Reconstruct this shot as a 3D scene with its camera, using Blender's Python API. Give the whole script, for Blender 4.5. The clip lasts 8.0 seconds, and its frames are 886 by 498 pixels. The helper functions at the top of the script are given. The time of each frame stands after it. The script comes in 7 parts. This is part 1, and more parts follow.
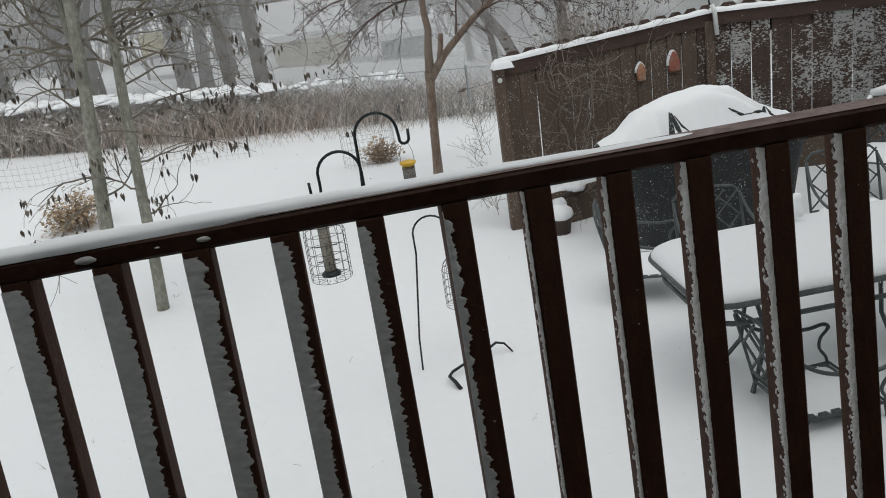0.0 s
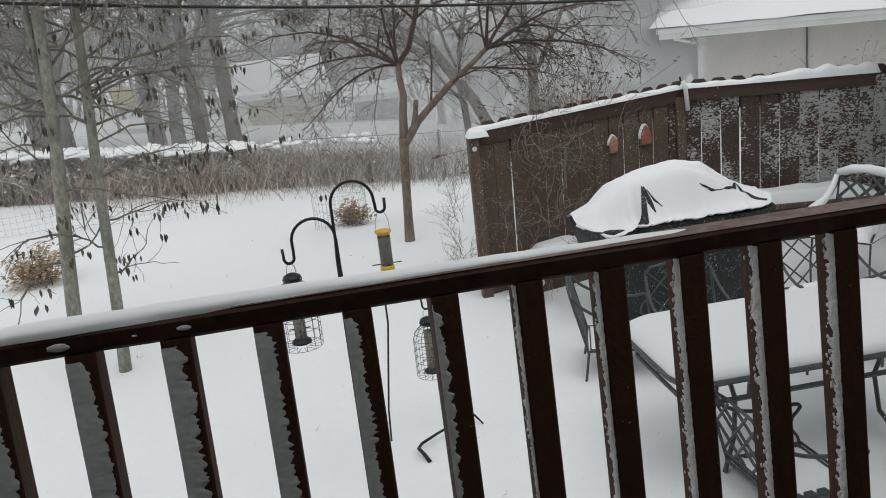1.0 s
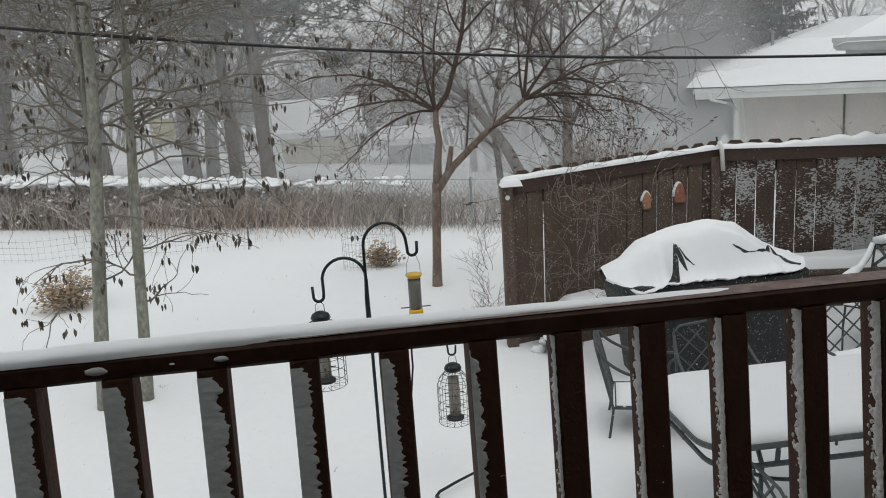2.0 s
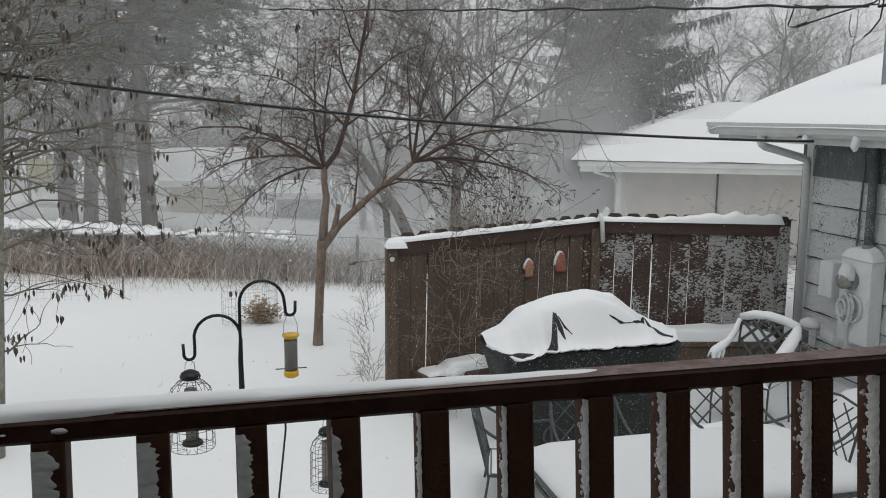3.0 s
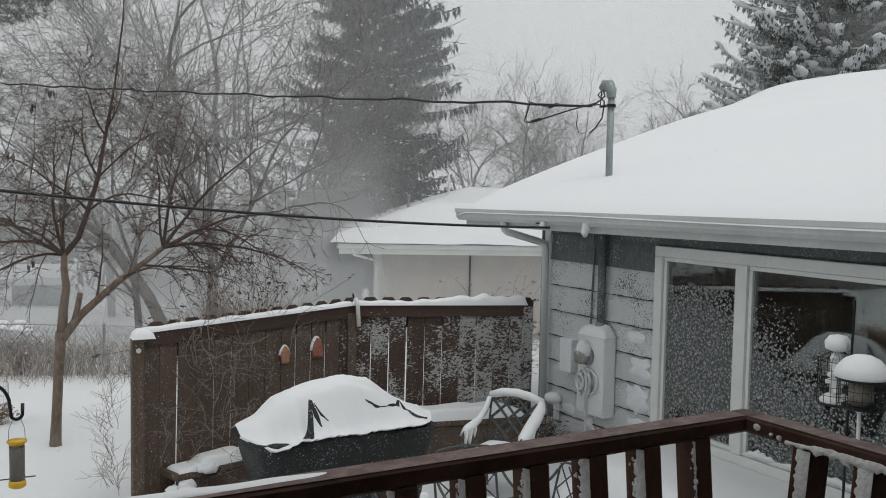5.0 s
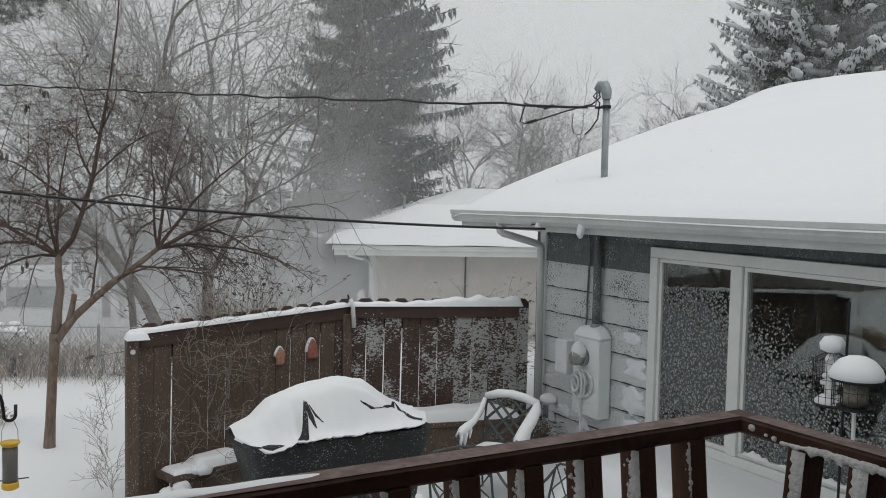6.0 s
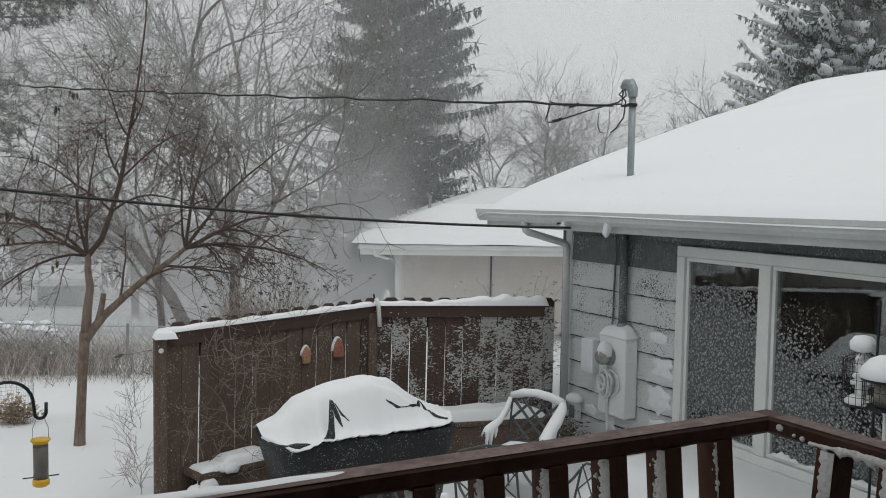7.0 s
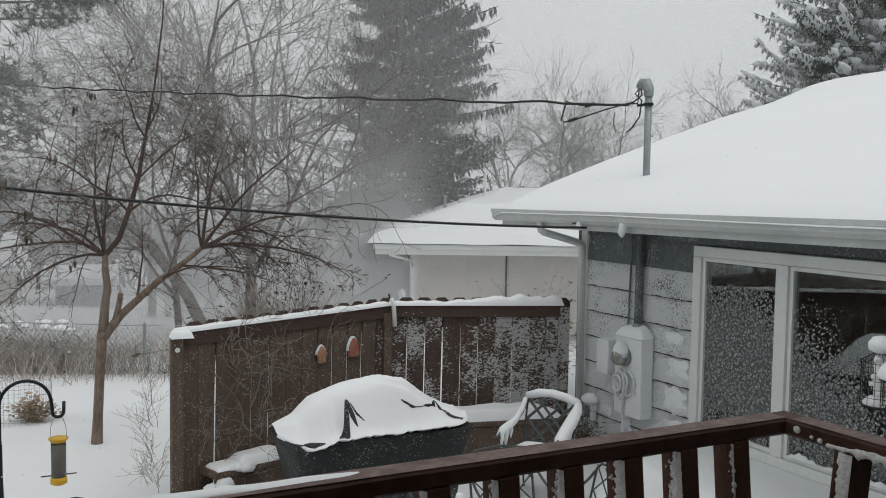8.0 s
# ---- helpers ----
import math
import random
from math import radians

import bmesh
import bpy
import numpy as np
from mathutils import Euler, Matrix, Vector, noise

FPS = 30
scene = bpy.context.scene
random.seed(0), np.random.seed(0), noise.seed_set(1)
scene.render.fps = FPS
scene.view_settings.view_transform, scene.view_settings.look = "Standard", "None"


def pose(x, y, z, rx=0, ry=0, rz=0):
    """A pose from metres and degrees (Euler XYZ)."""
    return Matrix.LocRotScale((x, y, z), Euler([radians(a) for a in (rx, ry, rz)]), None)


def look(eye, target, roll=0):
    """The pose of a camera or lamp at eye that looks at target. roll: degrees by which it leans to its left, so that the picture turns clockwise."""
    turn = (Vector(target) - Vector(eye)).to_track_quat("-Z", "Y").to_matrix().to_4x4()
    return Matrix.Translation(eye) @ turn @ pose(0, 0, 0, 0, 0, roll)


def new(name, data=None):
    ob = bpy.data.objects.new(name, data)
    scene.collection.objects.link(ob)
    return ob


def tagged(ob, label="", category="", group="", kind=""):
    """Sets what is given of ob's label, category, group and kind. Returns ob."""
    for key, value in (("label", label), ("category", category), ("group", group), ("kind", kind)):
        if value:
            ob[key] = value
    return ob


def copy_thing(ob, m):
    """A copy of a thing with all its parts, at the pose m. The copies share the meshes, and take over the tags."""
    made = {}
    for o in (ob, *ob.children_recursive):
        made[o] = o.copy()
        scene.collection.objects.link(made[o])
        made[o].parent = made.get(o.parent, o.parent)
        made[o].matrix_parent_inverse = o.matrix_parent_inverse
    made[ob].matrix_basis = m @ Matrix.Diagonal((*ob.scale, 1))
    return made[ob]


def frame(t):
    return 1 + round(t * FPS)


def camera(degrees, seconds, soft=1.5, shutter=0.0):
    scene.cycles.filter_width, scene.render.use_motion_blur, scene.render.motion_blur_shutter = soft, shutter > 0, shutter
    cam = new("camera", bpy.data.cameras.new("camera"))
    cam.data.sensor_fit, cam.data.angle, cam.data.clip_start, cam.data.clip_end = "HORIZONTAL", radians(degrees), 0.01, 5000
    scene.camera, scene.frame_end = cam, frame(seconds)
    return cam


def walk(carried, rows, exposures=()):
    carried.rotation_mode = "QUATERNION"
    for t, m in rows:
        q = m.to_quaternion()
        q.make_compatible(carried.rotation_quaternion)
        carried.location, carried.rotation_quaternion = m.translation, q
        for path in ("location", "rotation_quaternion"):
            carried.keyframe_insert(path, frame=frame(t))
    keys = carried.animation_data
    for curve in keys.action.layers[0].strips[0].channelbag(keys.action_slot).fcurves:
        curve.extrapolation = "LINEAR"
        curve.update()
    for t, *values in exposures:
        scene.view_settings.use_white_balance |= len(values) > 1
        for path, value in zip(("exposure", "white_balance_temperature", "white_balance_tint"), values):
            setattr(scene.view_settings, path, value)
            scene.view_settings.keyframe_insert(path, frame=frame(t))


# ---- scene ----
cam = camera(52.0, 8.0, soft=1.0)
PATH = [
    (0.0, pose(-0.027, -0.067, 2.400, 70.80, 8.11, -8.02)),
    (0.5, pose(-0.024, -0.019, 2.406, 72.10, 6.93, -9.70)),
    (1.0, pose(-0.051, -0.011, 2.443, 74.38, 6.10, -9.60)),
    (2.5, pose(-0.077, 0.008, 2.441, 78.89, 1.48, -7.74)),
    (3.0, pose(-0.042, 0.032, 2.455, 81.01, -0.35, -13.77)),
    (3.5, pose(-0.016, -0.002, 2.503, 83.81, -0.89, -23.68)),
    (4.0, pose(0.006, 0.002, 2.498, 85.30, -0.45, -26.75)),
    (4.5, pose(0.003, -0.011, 2.499, 86.05, -0.90, -28.09)),
    (6.0, pose(0.010, -0.005, 2.495, 86.37, -1.10, -28.95)),
    (6.5, pose(0.014, -0.003, 2.494, 86.29, -0.95, -28.05)),
    (7.0, pose(0.013, -0.006, 2.494, 86.30, -0.90, -27.34)),
    (7.5, pose(0.006, -0.015, 2.498, 86.25, -0.88, -26.68)),
    (8.0, pose(0.014, -0.005, 2.495, 86.27, -0.86, -26.38)),
]
walk(cam, PATH, exposures=((0.0, 0.22), (1.0, 0.21), (2.5, 0.17), (3.5, 0.11), (4.5, 0.05), (8.0, 0.06)))

# ---- world and light: a bright overcast sky in a snowstorm ----
world = bpy.data.worlds.new("overcast")
scene.world = world
world.use_nodes = True
wn, wl = world.node_tree.nodes, world.node_tree.links
wn.clear()
sky = wn.new("ShaderNodeTexSky")
sky.sky_type, sky.sun_disc = "NISHITA", False
sky.sun_elevation, sky.sun_rotation = radians(38), radians(200)
grey = wn.new("ShaderNodeHueSaturation")
grey.inputs["Saturation"].default_value = 0.06
blend = wn.new("ShaderNodeMix")
blend.data_type = "RGBA"
blend.inputs["Factor"].default_value = 0.12
blend.inputs["A"].default_value = (6.92, 7.15, 7.2, 1)
wback, wout = wn.new("ShaderNodeBackground"), wn.new("ShaderNodeOutputWorld")
wback.inputs["Strength"].default_value = 0.1
wl.new(sky.outputs["Color"], grey.inputs["Color"])
wl.new(grey.outputs["Color"], blend.inputs["B"])
wl.new(blend.outputs["Result"], wback.inputs["Color"])
wl.new(wback.outputs["Background"], wout.inputs["Surface"])

sun_data = bpy.data.lights.new("sun", "SUN")
sun_data.energy, sun_data.angle, sun_data.color = 0.5, radians(40), (1.0, 0.98, 0.95)
sun = new("sun", sun_data)
sun.matrix_world = look((0, 0, 20), (-3, 9, 0))


# ---- materials ----
def material(name, colour, rough=0.7, metal=0.0, grain=30.0, amount=0.25, bump=0.2, stretch=(1, 1, 1), second=None,
             spots=4.0, coords="Object", per_object=0.0, per_island=0.0, sheen=0.0):
    """A procedural surface: a base colour with fine grain, larger blotches towards a second colour, and relief."""
    m = bpy.data.materials.new(name)
    m.use_nodes = True
    n, l = m.node_tree.nodes, m.node_tree.links
    b = n["Principled BSDF"]
    b.inputs["Roughness"].default_value, b.inputs["Metallic"].default_value = rough, metal
    tc, mp = n.new("ShaderNodeTexCoord"), n.new("ShaderNodeMapping")
    mp.inputs["Scale"].default_value = stretch
    l.new(tc.outputs[coords], mp.inputs["Vector"])
    fine, big = n.new("ShaderNodeTexNoise"), n.new("ShaderNodeTexNoise")
    fine.inputs["Scale"].default_value, fine.inputs["Detail"].default_value = grain, 6
    big.inputs["Scale"].default_value, big.inputs["Detail"].default_value = spots, 3
    l.new(mp.outputs["Vector"], fine.inputs["Vector"])
    l.new(mp.outputs["Vector"], big.inputs["Vector"])
    dark = tuple(c * (1 - amount) for c in colour)
    light = tuple(min(1, c * (1 + amount)) for c in colour)
    ramp = n.new("ShaderNodeValToRGB")
    ramp.color_ramp.elements[0].position, ramp.color_ramp.elements[1].position = 0.3, 0.7
    ramp.color_ramp.elements[0].color, ramp.color_ramp.elements[1].color = (*dark, 1), (*light, 1)
    l.new(fine.outputs["Fac"], ramp.inputs["Fac"])
    mix = n.new("ShaderNodeMix")
    mix.data_type = "RGBA"
    ramp2 = n.new("ShaderNodeValToRGB")
    ramp2.color_ramp.elements[0].position, ramp2.color_ramp.elements[1].position = 0.45, 0.7
    l.new(big.outputs["Fac"], ramp2.inputs["Fac"])
    l.new(ramp2.outputs["Color"], mix.inputs["Factor"])
    l.new(ramp.outputs["Color"], mix.inputs["A"])
    mix.inputs["B"].default_value = (*(second or tuple(c * 0.8 for c in colour)), 1)
    last = mix.outputs["Result"]
    if per_object or per_island:
        if per_object:
            src = n.new("ShaderNodeObjectInfo").outputs["Random"]
        else:
            src = n.new("ShaderNodeNewGeometry").outputs["Random Per Island"]
        rng = n.new("ShaderNodeMapRange")
        spread = per_object or per_island
        rng.inputs["To Min"].default_value, rng.inputs["To Max"].default_value = 1 - spread, 1 + spread
        hs = n.new("ShaderNodeHueSaturation")
        l.new(src, rng.inputs["Value"])
        l.new(rng.outputs["Result"], hs.inputs["Value"])
        l.new(last, hs.inputs["Color"])
        last = hs.outputs["Color"]
    l.new(last, b.inputs["Base Color"])
    if bump:
        bp = n.new("ShaderNodeBump")
        bp.inputs["Strength"].default_value, bp.inputs["Distance"].default_value = bump, 0.01
        l.new(fine.outputs["Fac"], bp.inputs["Height"])
        l.new(bp.outputs["Normal"], b.inputs["Normal"])
    return m


def crusted(name, base, rough, low, high, grain=45.0, spots=3.0, weight=0.3, vary=0.0, bias=(0.0, 0.0, 0.0), stretch=(1, 1, 1), snow=(0.80, 0.82, 0.84),
            metal=0.0, depth=0.012, shift=37.0):
    """A surface plastered with wind-blown snow: lumps of snow over the base colour where a two-scale noise is high.
    weight: how much the large patches count; vary: how much the cover differs from piece to piece; bias: how fast it grows along the axes."""
    m = material(name, base, rough, metal, grain=60, amount=0.3, bump=0, stretch=(1, 1, 0.25))
    n, l = m.node_tree.nodes, m.node_tree.links
    b = n["Principled BSDF"]
    under = b.inputs["Base Color"].links[0].from_socket
    tc, info = n.new("ShaderNodeTexCoord"), n.new("ShaderNodeObjectInfo")

    def sum_of(p, q):
        add = n.new("ShaderNodeMath")
        add.operation = "ADD"
        l.new(p, add.inputs[0])
        l.new(q, add.inputs[1])
        return add.outputs["Value"]

    def times(p, k, plus=0.0):
        mul = n.new("ShaderNodeMath")
        mul.operation = "MULTIPLY_ADD"
        l.new(p, mul.inputs[0])
        mul.inputs[1].default_value, mul.inputs[2].default_value = k, plus
        return mul.outputs["Value"]

    # each piece takes its own stretch of the pattern
    move, mp = n.new("ShaderNodeVectorMath"), n.new("ShaderNodeMapping")
    move.operation = "ADD"
    l.new(tc.outputs["Object"], move.inputs[0])
    l.new(times(info.outputs["Random"], shift), move.inputs[1])
    mp.inputs["Scale"].default_value = stretch
    l.new(move.outputs["Vector"], mp.inputs["Vector"])
    a, c = n.new("ShaderNodeTexNoise"), n.new("ShaderNodeTexNoise")
    a.inputs["Scale"].default_value, a.inputs["Detail"].default_value, a.inputs["Distortion"].default_value = grain, 3, 0.7
    c.inputs["Scale"].default_value, c.inputs["Detail"].default_value = spots, 2
    l.new(mp.outputs["Vector"], a.inputs["Vector"])
    l.new(move.outputs["Vector"], c.inputs["Vector"])
    dot = n.new("ShaderNodeVectorMath")
    dot.operation = "DOT_PRODUCT"
    dot.inputs[1].default_value = bias
    l.new(tc.outputs["Object"], dot.inputs[0])
    total = sum_of(sum_of(a.outputs["Fac"], times(c.outputs["Fac"], weight, -weight / 2)), dot.outputs["Value"])
    if vary:
        total = sum_of(total, times(info.outputs["Random"], vary, -vary / 2))
    rng = n.new("ShaderNodeMapRange")
    rng.interpolation_type = "SMOOTHSTEP"
    rng.inputs["From Min"].default_value, rng.inputs["From Max"].default_value = low, high
    l.new(total, rng.inputs["Value"])
    mix = n.new("ShaderNodeMix")
    mix.data_type = "RGBA"
    l.new(rng.outputs["Result"], mix.inputs["Factor"])
    l.new(under, mix.inputs["A"])
    mix.inputs["B"].default_value = (*snow, 1)
    l.new(mix.outputs["Result"], b.inputs["Base Color"])
    r2 = n.new("ShaderNodeMapRange")
    r2.inputs["To Min"].default_value, r2.inputs["To Max"].default_value = rough, 0.9
    l.new(rng.outputs["Result"], r2.inputs["Value"])
    l.new(r2.outputs["Result"], b.inputs["Roughness"])
    bp = n.new("ShaderNodeBump")
    bp.inputs["Strength"].default_value, bp.inputs["Distance"].default_value = 0.9, depth
    l.new(total, bp.inputs["Height"])
    l.new(bp.outputs["Normal"], b.inputs["Normal"])
    return m


SNOW = material("snow", (0.86, 0.875, 0.89), 0.85, grain=14, amount=0.012, bump=0.12, second=(0.85, 0.865, 0.885), spots=0.8)
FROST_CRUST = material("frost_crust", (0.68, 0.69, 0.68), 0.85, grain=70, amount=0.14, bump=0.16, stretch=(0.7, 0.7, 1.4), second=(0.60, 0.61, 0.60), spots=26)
SNOW_CRUST = material("snow_crust", (0.82, 0.84, 0.86), 0.85, grain=90, amount=0.05, bump=0.5, second=(0.78, 0.80, 0.83), spots=12)
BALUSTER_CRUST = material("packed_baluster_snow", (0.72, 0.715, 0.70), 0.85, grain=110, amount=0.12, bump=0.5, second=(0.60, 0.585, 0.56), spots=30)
BROWN = crusted("brown_painted_wood", (0.084, 0.039, 0.025), 0.75, 0.76, 0.80, grain=90, spots=9, depth=0.003)
BROWN_RAIL = material("brown_rail_paint", (0.050, 0.023, 0.015), 0.55, grain=60, amount=0.3, bump=0.12, stretch=(1, 1, 1), second=(0.075, 0.038, 0.029), spots=9)
for paint in (BROWN, BROWN_RAIL):
    paint.node_tree.nodes["Principled BSDF"].inputs["Specular IOR Level"].default_value = 0.15
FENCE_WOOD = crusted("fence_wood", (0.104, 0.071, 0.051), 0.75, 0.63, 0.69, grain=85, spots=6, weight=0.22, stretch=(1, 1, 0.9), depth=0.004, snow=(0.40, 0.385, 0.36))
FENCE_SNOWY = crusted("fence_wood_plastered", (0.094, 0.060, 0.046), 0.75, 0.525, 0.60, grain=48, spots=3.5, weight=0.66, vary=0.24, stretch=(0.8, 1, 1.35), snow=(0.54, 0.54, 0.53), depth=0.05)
FENCE_TRIM = material("fence_trim", (0.062, 0.037, 0.028), 0.75, grain=30, amount=0.35, stretch=(1, 1, 8), per_object=0.2)
SIDING = crusted("grey_siding_plastered", (0.11, 0.135, 0.14), 0.6, 0.13, 0.29, grain=70, spots=3.5, weight=0.55, bias=(0, 0, -0.11), snow=(0.82, 0.84, 0.84), shift=0.0, depth=0.035)
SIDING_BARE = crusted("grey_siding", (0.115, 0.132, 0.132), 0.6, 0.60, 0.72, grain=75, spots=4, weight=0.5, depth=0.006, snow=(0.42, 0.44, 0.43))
SIDING_DARK = material("dark_seam_and_box_grey", (0.045, 0.052, 0.054), 0.7, grain=40, amount=0.3, bump=0.1)
WHITE = material("white_paint", (0.78, 0.80, 0.78), 0.45, grain=40, amount=0.04, bump=0.05, second=(0.72, 0.74, 0.72), spots=3)
EAVE_PAINT = material("greyish_eave_paint", (0.60, 0.62, 0.61), 0.5, grain=30, amount=0.06, bump=0.05, second=(0.52, 0.54, 0.53), spots=2)
GARAGE = material("cream_siding", (0.55, 0.52, 0.49), 0.6, grain=20, amount=0.06, bump=0.05, second=(0.5, 0.48, 0.46), spots=1.5)
STEEL = material("galvanised_steel", (0.30, 0.33, 0.34), 0.45, metal=0.5, grain=60, amount=0.15, bump=0.05)
IRON = crusted("grey_green_metal", (0.062, 0.073, 0.073), 0.5, 0.72, 0.79, grain=60, spots=7, depth=0.003)
BLACK_IRON = material("black_iron", (0.012, 0.017, 0.020), 0.4, metal=0.3, grain=60, amount=0.2, bump=0.1)
CABLE = material("black_cable", (0.012, 0.012, 0.013), 0.5, grain=90, amount=0.2, bump=0.1)
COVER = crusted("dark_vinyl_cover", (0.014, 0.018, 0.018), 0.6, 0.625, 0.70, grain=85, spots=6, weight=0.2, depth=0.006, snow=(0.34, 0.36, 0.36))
YELLOW = material("yellow_plastic", (0.72, 0.42, 0.02), 0.35, grain=40, amount=0.1, bump=0.03)
SEED = material("bird_seed", (0.10, 0.085, 0.07), 0.8, grain=300, amount=0.8, bump=0.6, second=(0.2, 0.16, 0.12), spots=160)
CLAY = material("terracotta", (0.30, 0.105, 0.075), 0.85, grain=60, amount=0.25, bump=0.4, second=(0.30, 0.18, 0.13), spots=18)
TAN = material("tan_clay", (0.40, 0.20, 0.12), 0.85, grain=60, amount=0.3, bump=0.4, second=(0.36, 0.26, 0.18), spots=18)
BIRCH = material("aspen_bark", (0.27, 0.27, 0.225), 0.8, grain=40, amount=0.35, bump=0.5, stretch=(1, 1, 0.6), second=(0.16, 0.16, 0.13), spots=9)
BARK = material("tree_bark", (0.175, 0.128, 0.098), 0.85, grain=40, amount=0.4, bump=0.7, stretch=(1, 1, 0.3), second=(0.24, 0.20, 0.165), spots=6)
ASPEN_TWIG = material("aspen_twigs", (0.17, 0.15, 0.12), 0.8, grain=20, amount=0.3, bump=0)
TWIG = material("bare_twigs", (0.085, 0.058, 0.047), 0.8, grain=20, amount=0.2, bump=0)
FAR_BARK = material("old_bark", (0.118, 0.104, 0.093), 0.9, grain=18, amount=0.35, bump=0.6, stretch=(1, 1, 0.25), second=(0.175, 0.16, 0.145), spots=3)
# both spruce greens are lightened partly to stand in for haze
NEEDLE = material("spruce_needles", (0.056, 0.078, 0.070), 0.8, grain=6, amount=0.4, bump=0, per_island=0.35)
SNOWY_NEEDLE = material("frosted_hazy_spruce_needles", (0.105, 0.120, 0.105), 0.8, grain=6, amount=0.4, bump=0, per_island=0.5, second=(0.13, 0.14, 0.12), spots=2.5)
PINE = material("pine_needles", (0.052, 0.066, 0.044), 0.8, grain=6, amount=0.4, bump=0, per_island=0.35, second=(0.16, 0.17, 0.155), spots=2.2)
DRY = material("dry_stalks", (0.40, 0.30, 0.20), 0.85, grain=20, amount=0.35, bump=0, per_island=0.3)
VINE = material("bare_vine", (0.25, 0.215, 0.185), 0.85, grain=20, amount=0.3, bump=0)
RAIL_FROST = material("frosted_rail_top", (0.17, 0.115, 0.10), 0.7, grain=70, amount=0.35, bump=0.2, second=(0.10, 0.055, 0.045), spots=16)
RED_SHOOT = material("reddish_shoots", (0.36, 0.27, 0.22), 0.85, grain=20, amount=0.3, bump=0, per_island=0.4)
DEADLEAF = material("dead_leaf", (0.115, 0.095, 0.075), 0.8, grain=40, amount=0.4, bump=0, per_island=0.4)
HEDGE_M = material("hedge_twigs", (0.46, 0.41, 0.37), 0.85, grain=10, amount=0.35, bump=0, per_island=0.6, second=(0.50, 0.48, 0.46), spots=6)


# ---- building helpers ----
class Mesh:
    """Gathers vertices and faces of one mesh."""

    def __init__(self):
        self.v, self.f = [], []

    def box(self, lo, hi, m=None):
        i = len(self.v)
        for z in (lo[2], hi[2]):
            for x, y in ((lo[0], lo[1]), (hi[0], lo[1]), (hi[0], hi[1]), (lo[0], hi[1])):
                p = Vector((x, y, z))
                self.v.append(tuple(m @ p if m else p))
        for q in ((3, 2, 1, 0), (4, 5, 6, 7), (0, 1, 5, 4), (1, 2, 6, 5), (2, 3, 7, 6), (3, 0, 4, 7)):
            self.f.append(tuple(i + k for k in q))
        return self

    def tube(self, pts, radii, sides=6, closed=True):
        pts = [Vector(p) for p in pts]
        if isinstance(radii, (int, float)):
            radii = [radii] * len(pts)
        i, side = len(self.v), None
        for k, p in enumerate(pts):
            d = (pts[min(k + 1, len(pts) - 1)] - pts[max(k - 1, 0)]).normalized()
            if side is None:
                side = d.orthogonal().normalized()
            side = (side - d * side.dot(d))
            side = side.normalized() if side.length > 1e-6 else d.orthogonal().normalized()
            up = d.cross(side)
            for s in range(sides):
                a = 2 * math.pi * s / sides
                self.v.append(tuple(p + radii[k] * (math.cos(a) * side + math.sin(a) * up)))
        for k in range(len(pts) - 1):
            for s in range(sides):
                t = (s + 1) % sides
                a = i + k * sides
                self.f.append((a + s, a + t, a + sides + t, a + sides + s))
        if closed:
            self.f.append(tuple(i + s for s in reversed(range(sides))))
            e = i + (len(pts) - 1) * sides
            self.f.append(tuple(e + s for s in range(sides)))
        return self

    def quad(self, a, b, c, d):
        i = len(self.v)
        self.v += [tuple(a), tuple(b), tuple(c), tuple(d)]
        self.f.append((i, i + 1, i + 2, i + 3))
        return self

    def grid(self, fn, nu, nv):
        """A sheet of nu x nv cells through fn(u, v), u and v from 0 to 1."""
        i = len(self.v)
        for a in range(nu + 1):
            for b in range(nv + 1):
                self.v.append(tuple(fn(a / nu, b / nv)))
        for a in range(nu):
            for b in range(nv):
                p = i + a * (nv + 1) + b
                self.f.append((p, p + nv + 1, p + nv + 2, p + 1))
        return self

    def lathe(self, profile, centre=(0, 0, 0), sides=16):
        """profile: (radius, z) pairs from bottom to top."""
        i = len(self.v)
        for r, z in profile:
            for s in range(sides):
                a = 2 * math.pi * s / sides
                self.v.append((centre[0] + r * math.cos(a), centre[1] + r * math.sin(a), centre[2] + z))
        for k in range(len(profile) - 1):
            for s in range(sides):
                t, a = (s + 1) % sides, i + k * sides
                self.f.append((a + s, a + t, a + sides + t, a + sides + s))
        self.f.append(tuple(i + s for s in reversed(range(sides))))
        e = i + (len(profile) - 1) * sides
        self.f.append(tuple(e + s for s in range(sides)))
        return self

    def data(self, name, mat, smooth=False):
        me = bpy.data.meshes.new(name)
        me.from_pydata(self.v, [], self.f)
        me.materials.append(mat)
        if smooth:
            me.polygons.foreach_set("use_smooth", [True] * len(me.polygons))
        me.update()
        return me


def chamfered(lo, hi, bevel=0.004, segments=2, m=None):
    """A box with rounded edges, as a bmesh."""
    bm = bmesh.new()
    mid = [(a + b) / 2 for a, b in zip(lo, hi)]
    size = [b - a for a, b in zip(lo, hi)]
    bmesh.ops.create_cube(bm, size=1, matrix=Matrix.Translation(mid) @ Matrix.Diagonal((*size, 1)))
    bmesh.ops.bevel(bm, geom=bm.edges[:], offset=bevel, segments=segments, affect="EDGES", profile=0.5)
    if m:
        bm.transform(m)
    return bm


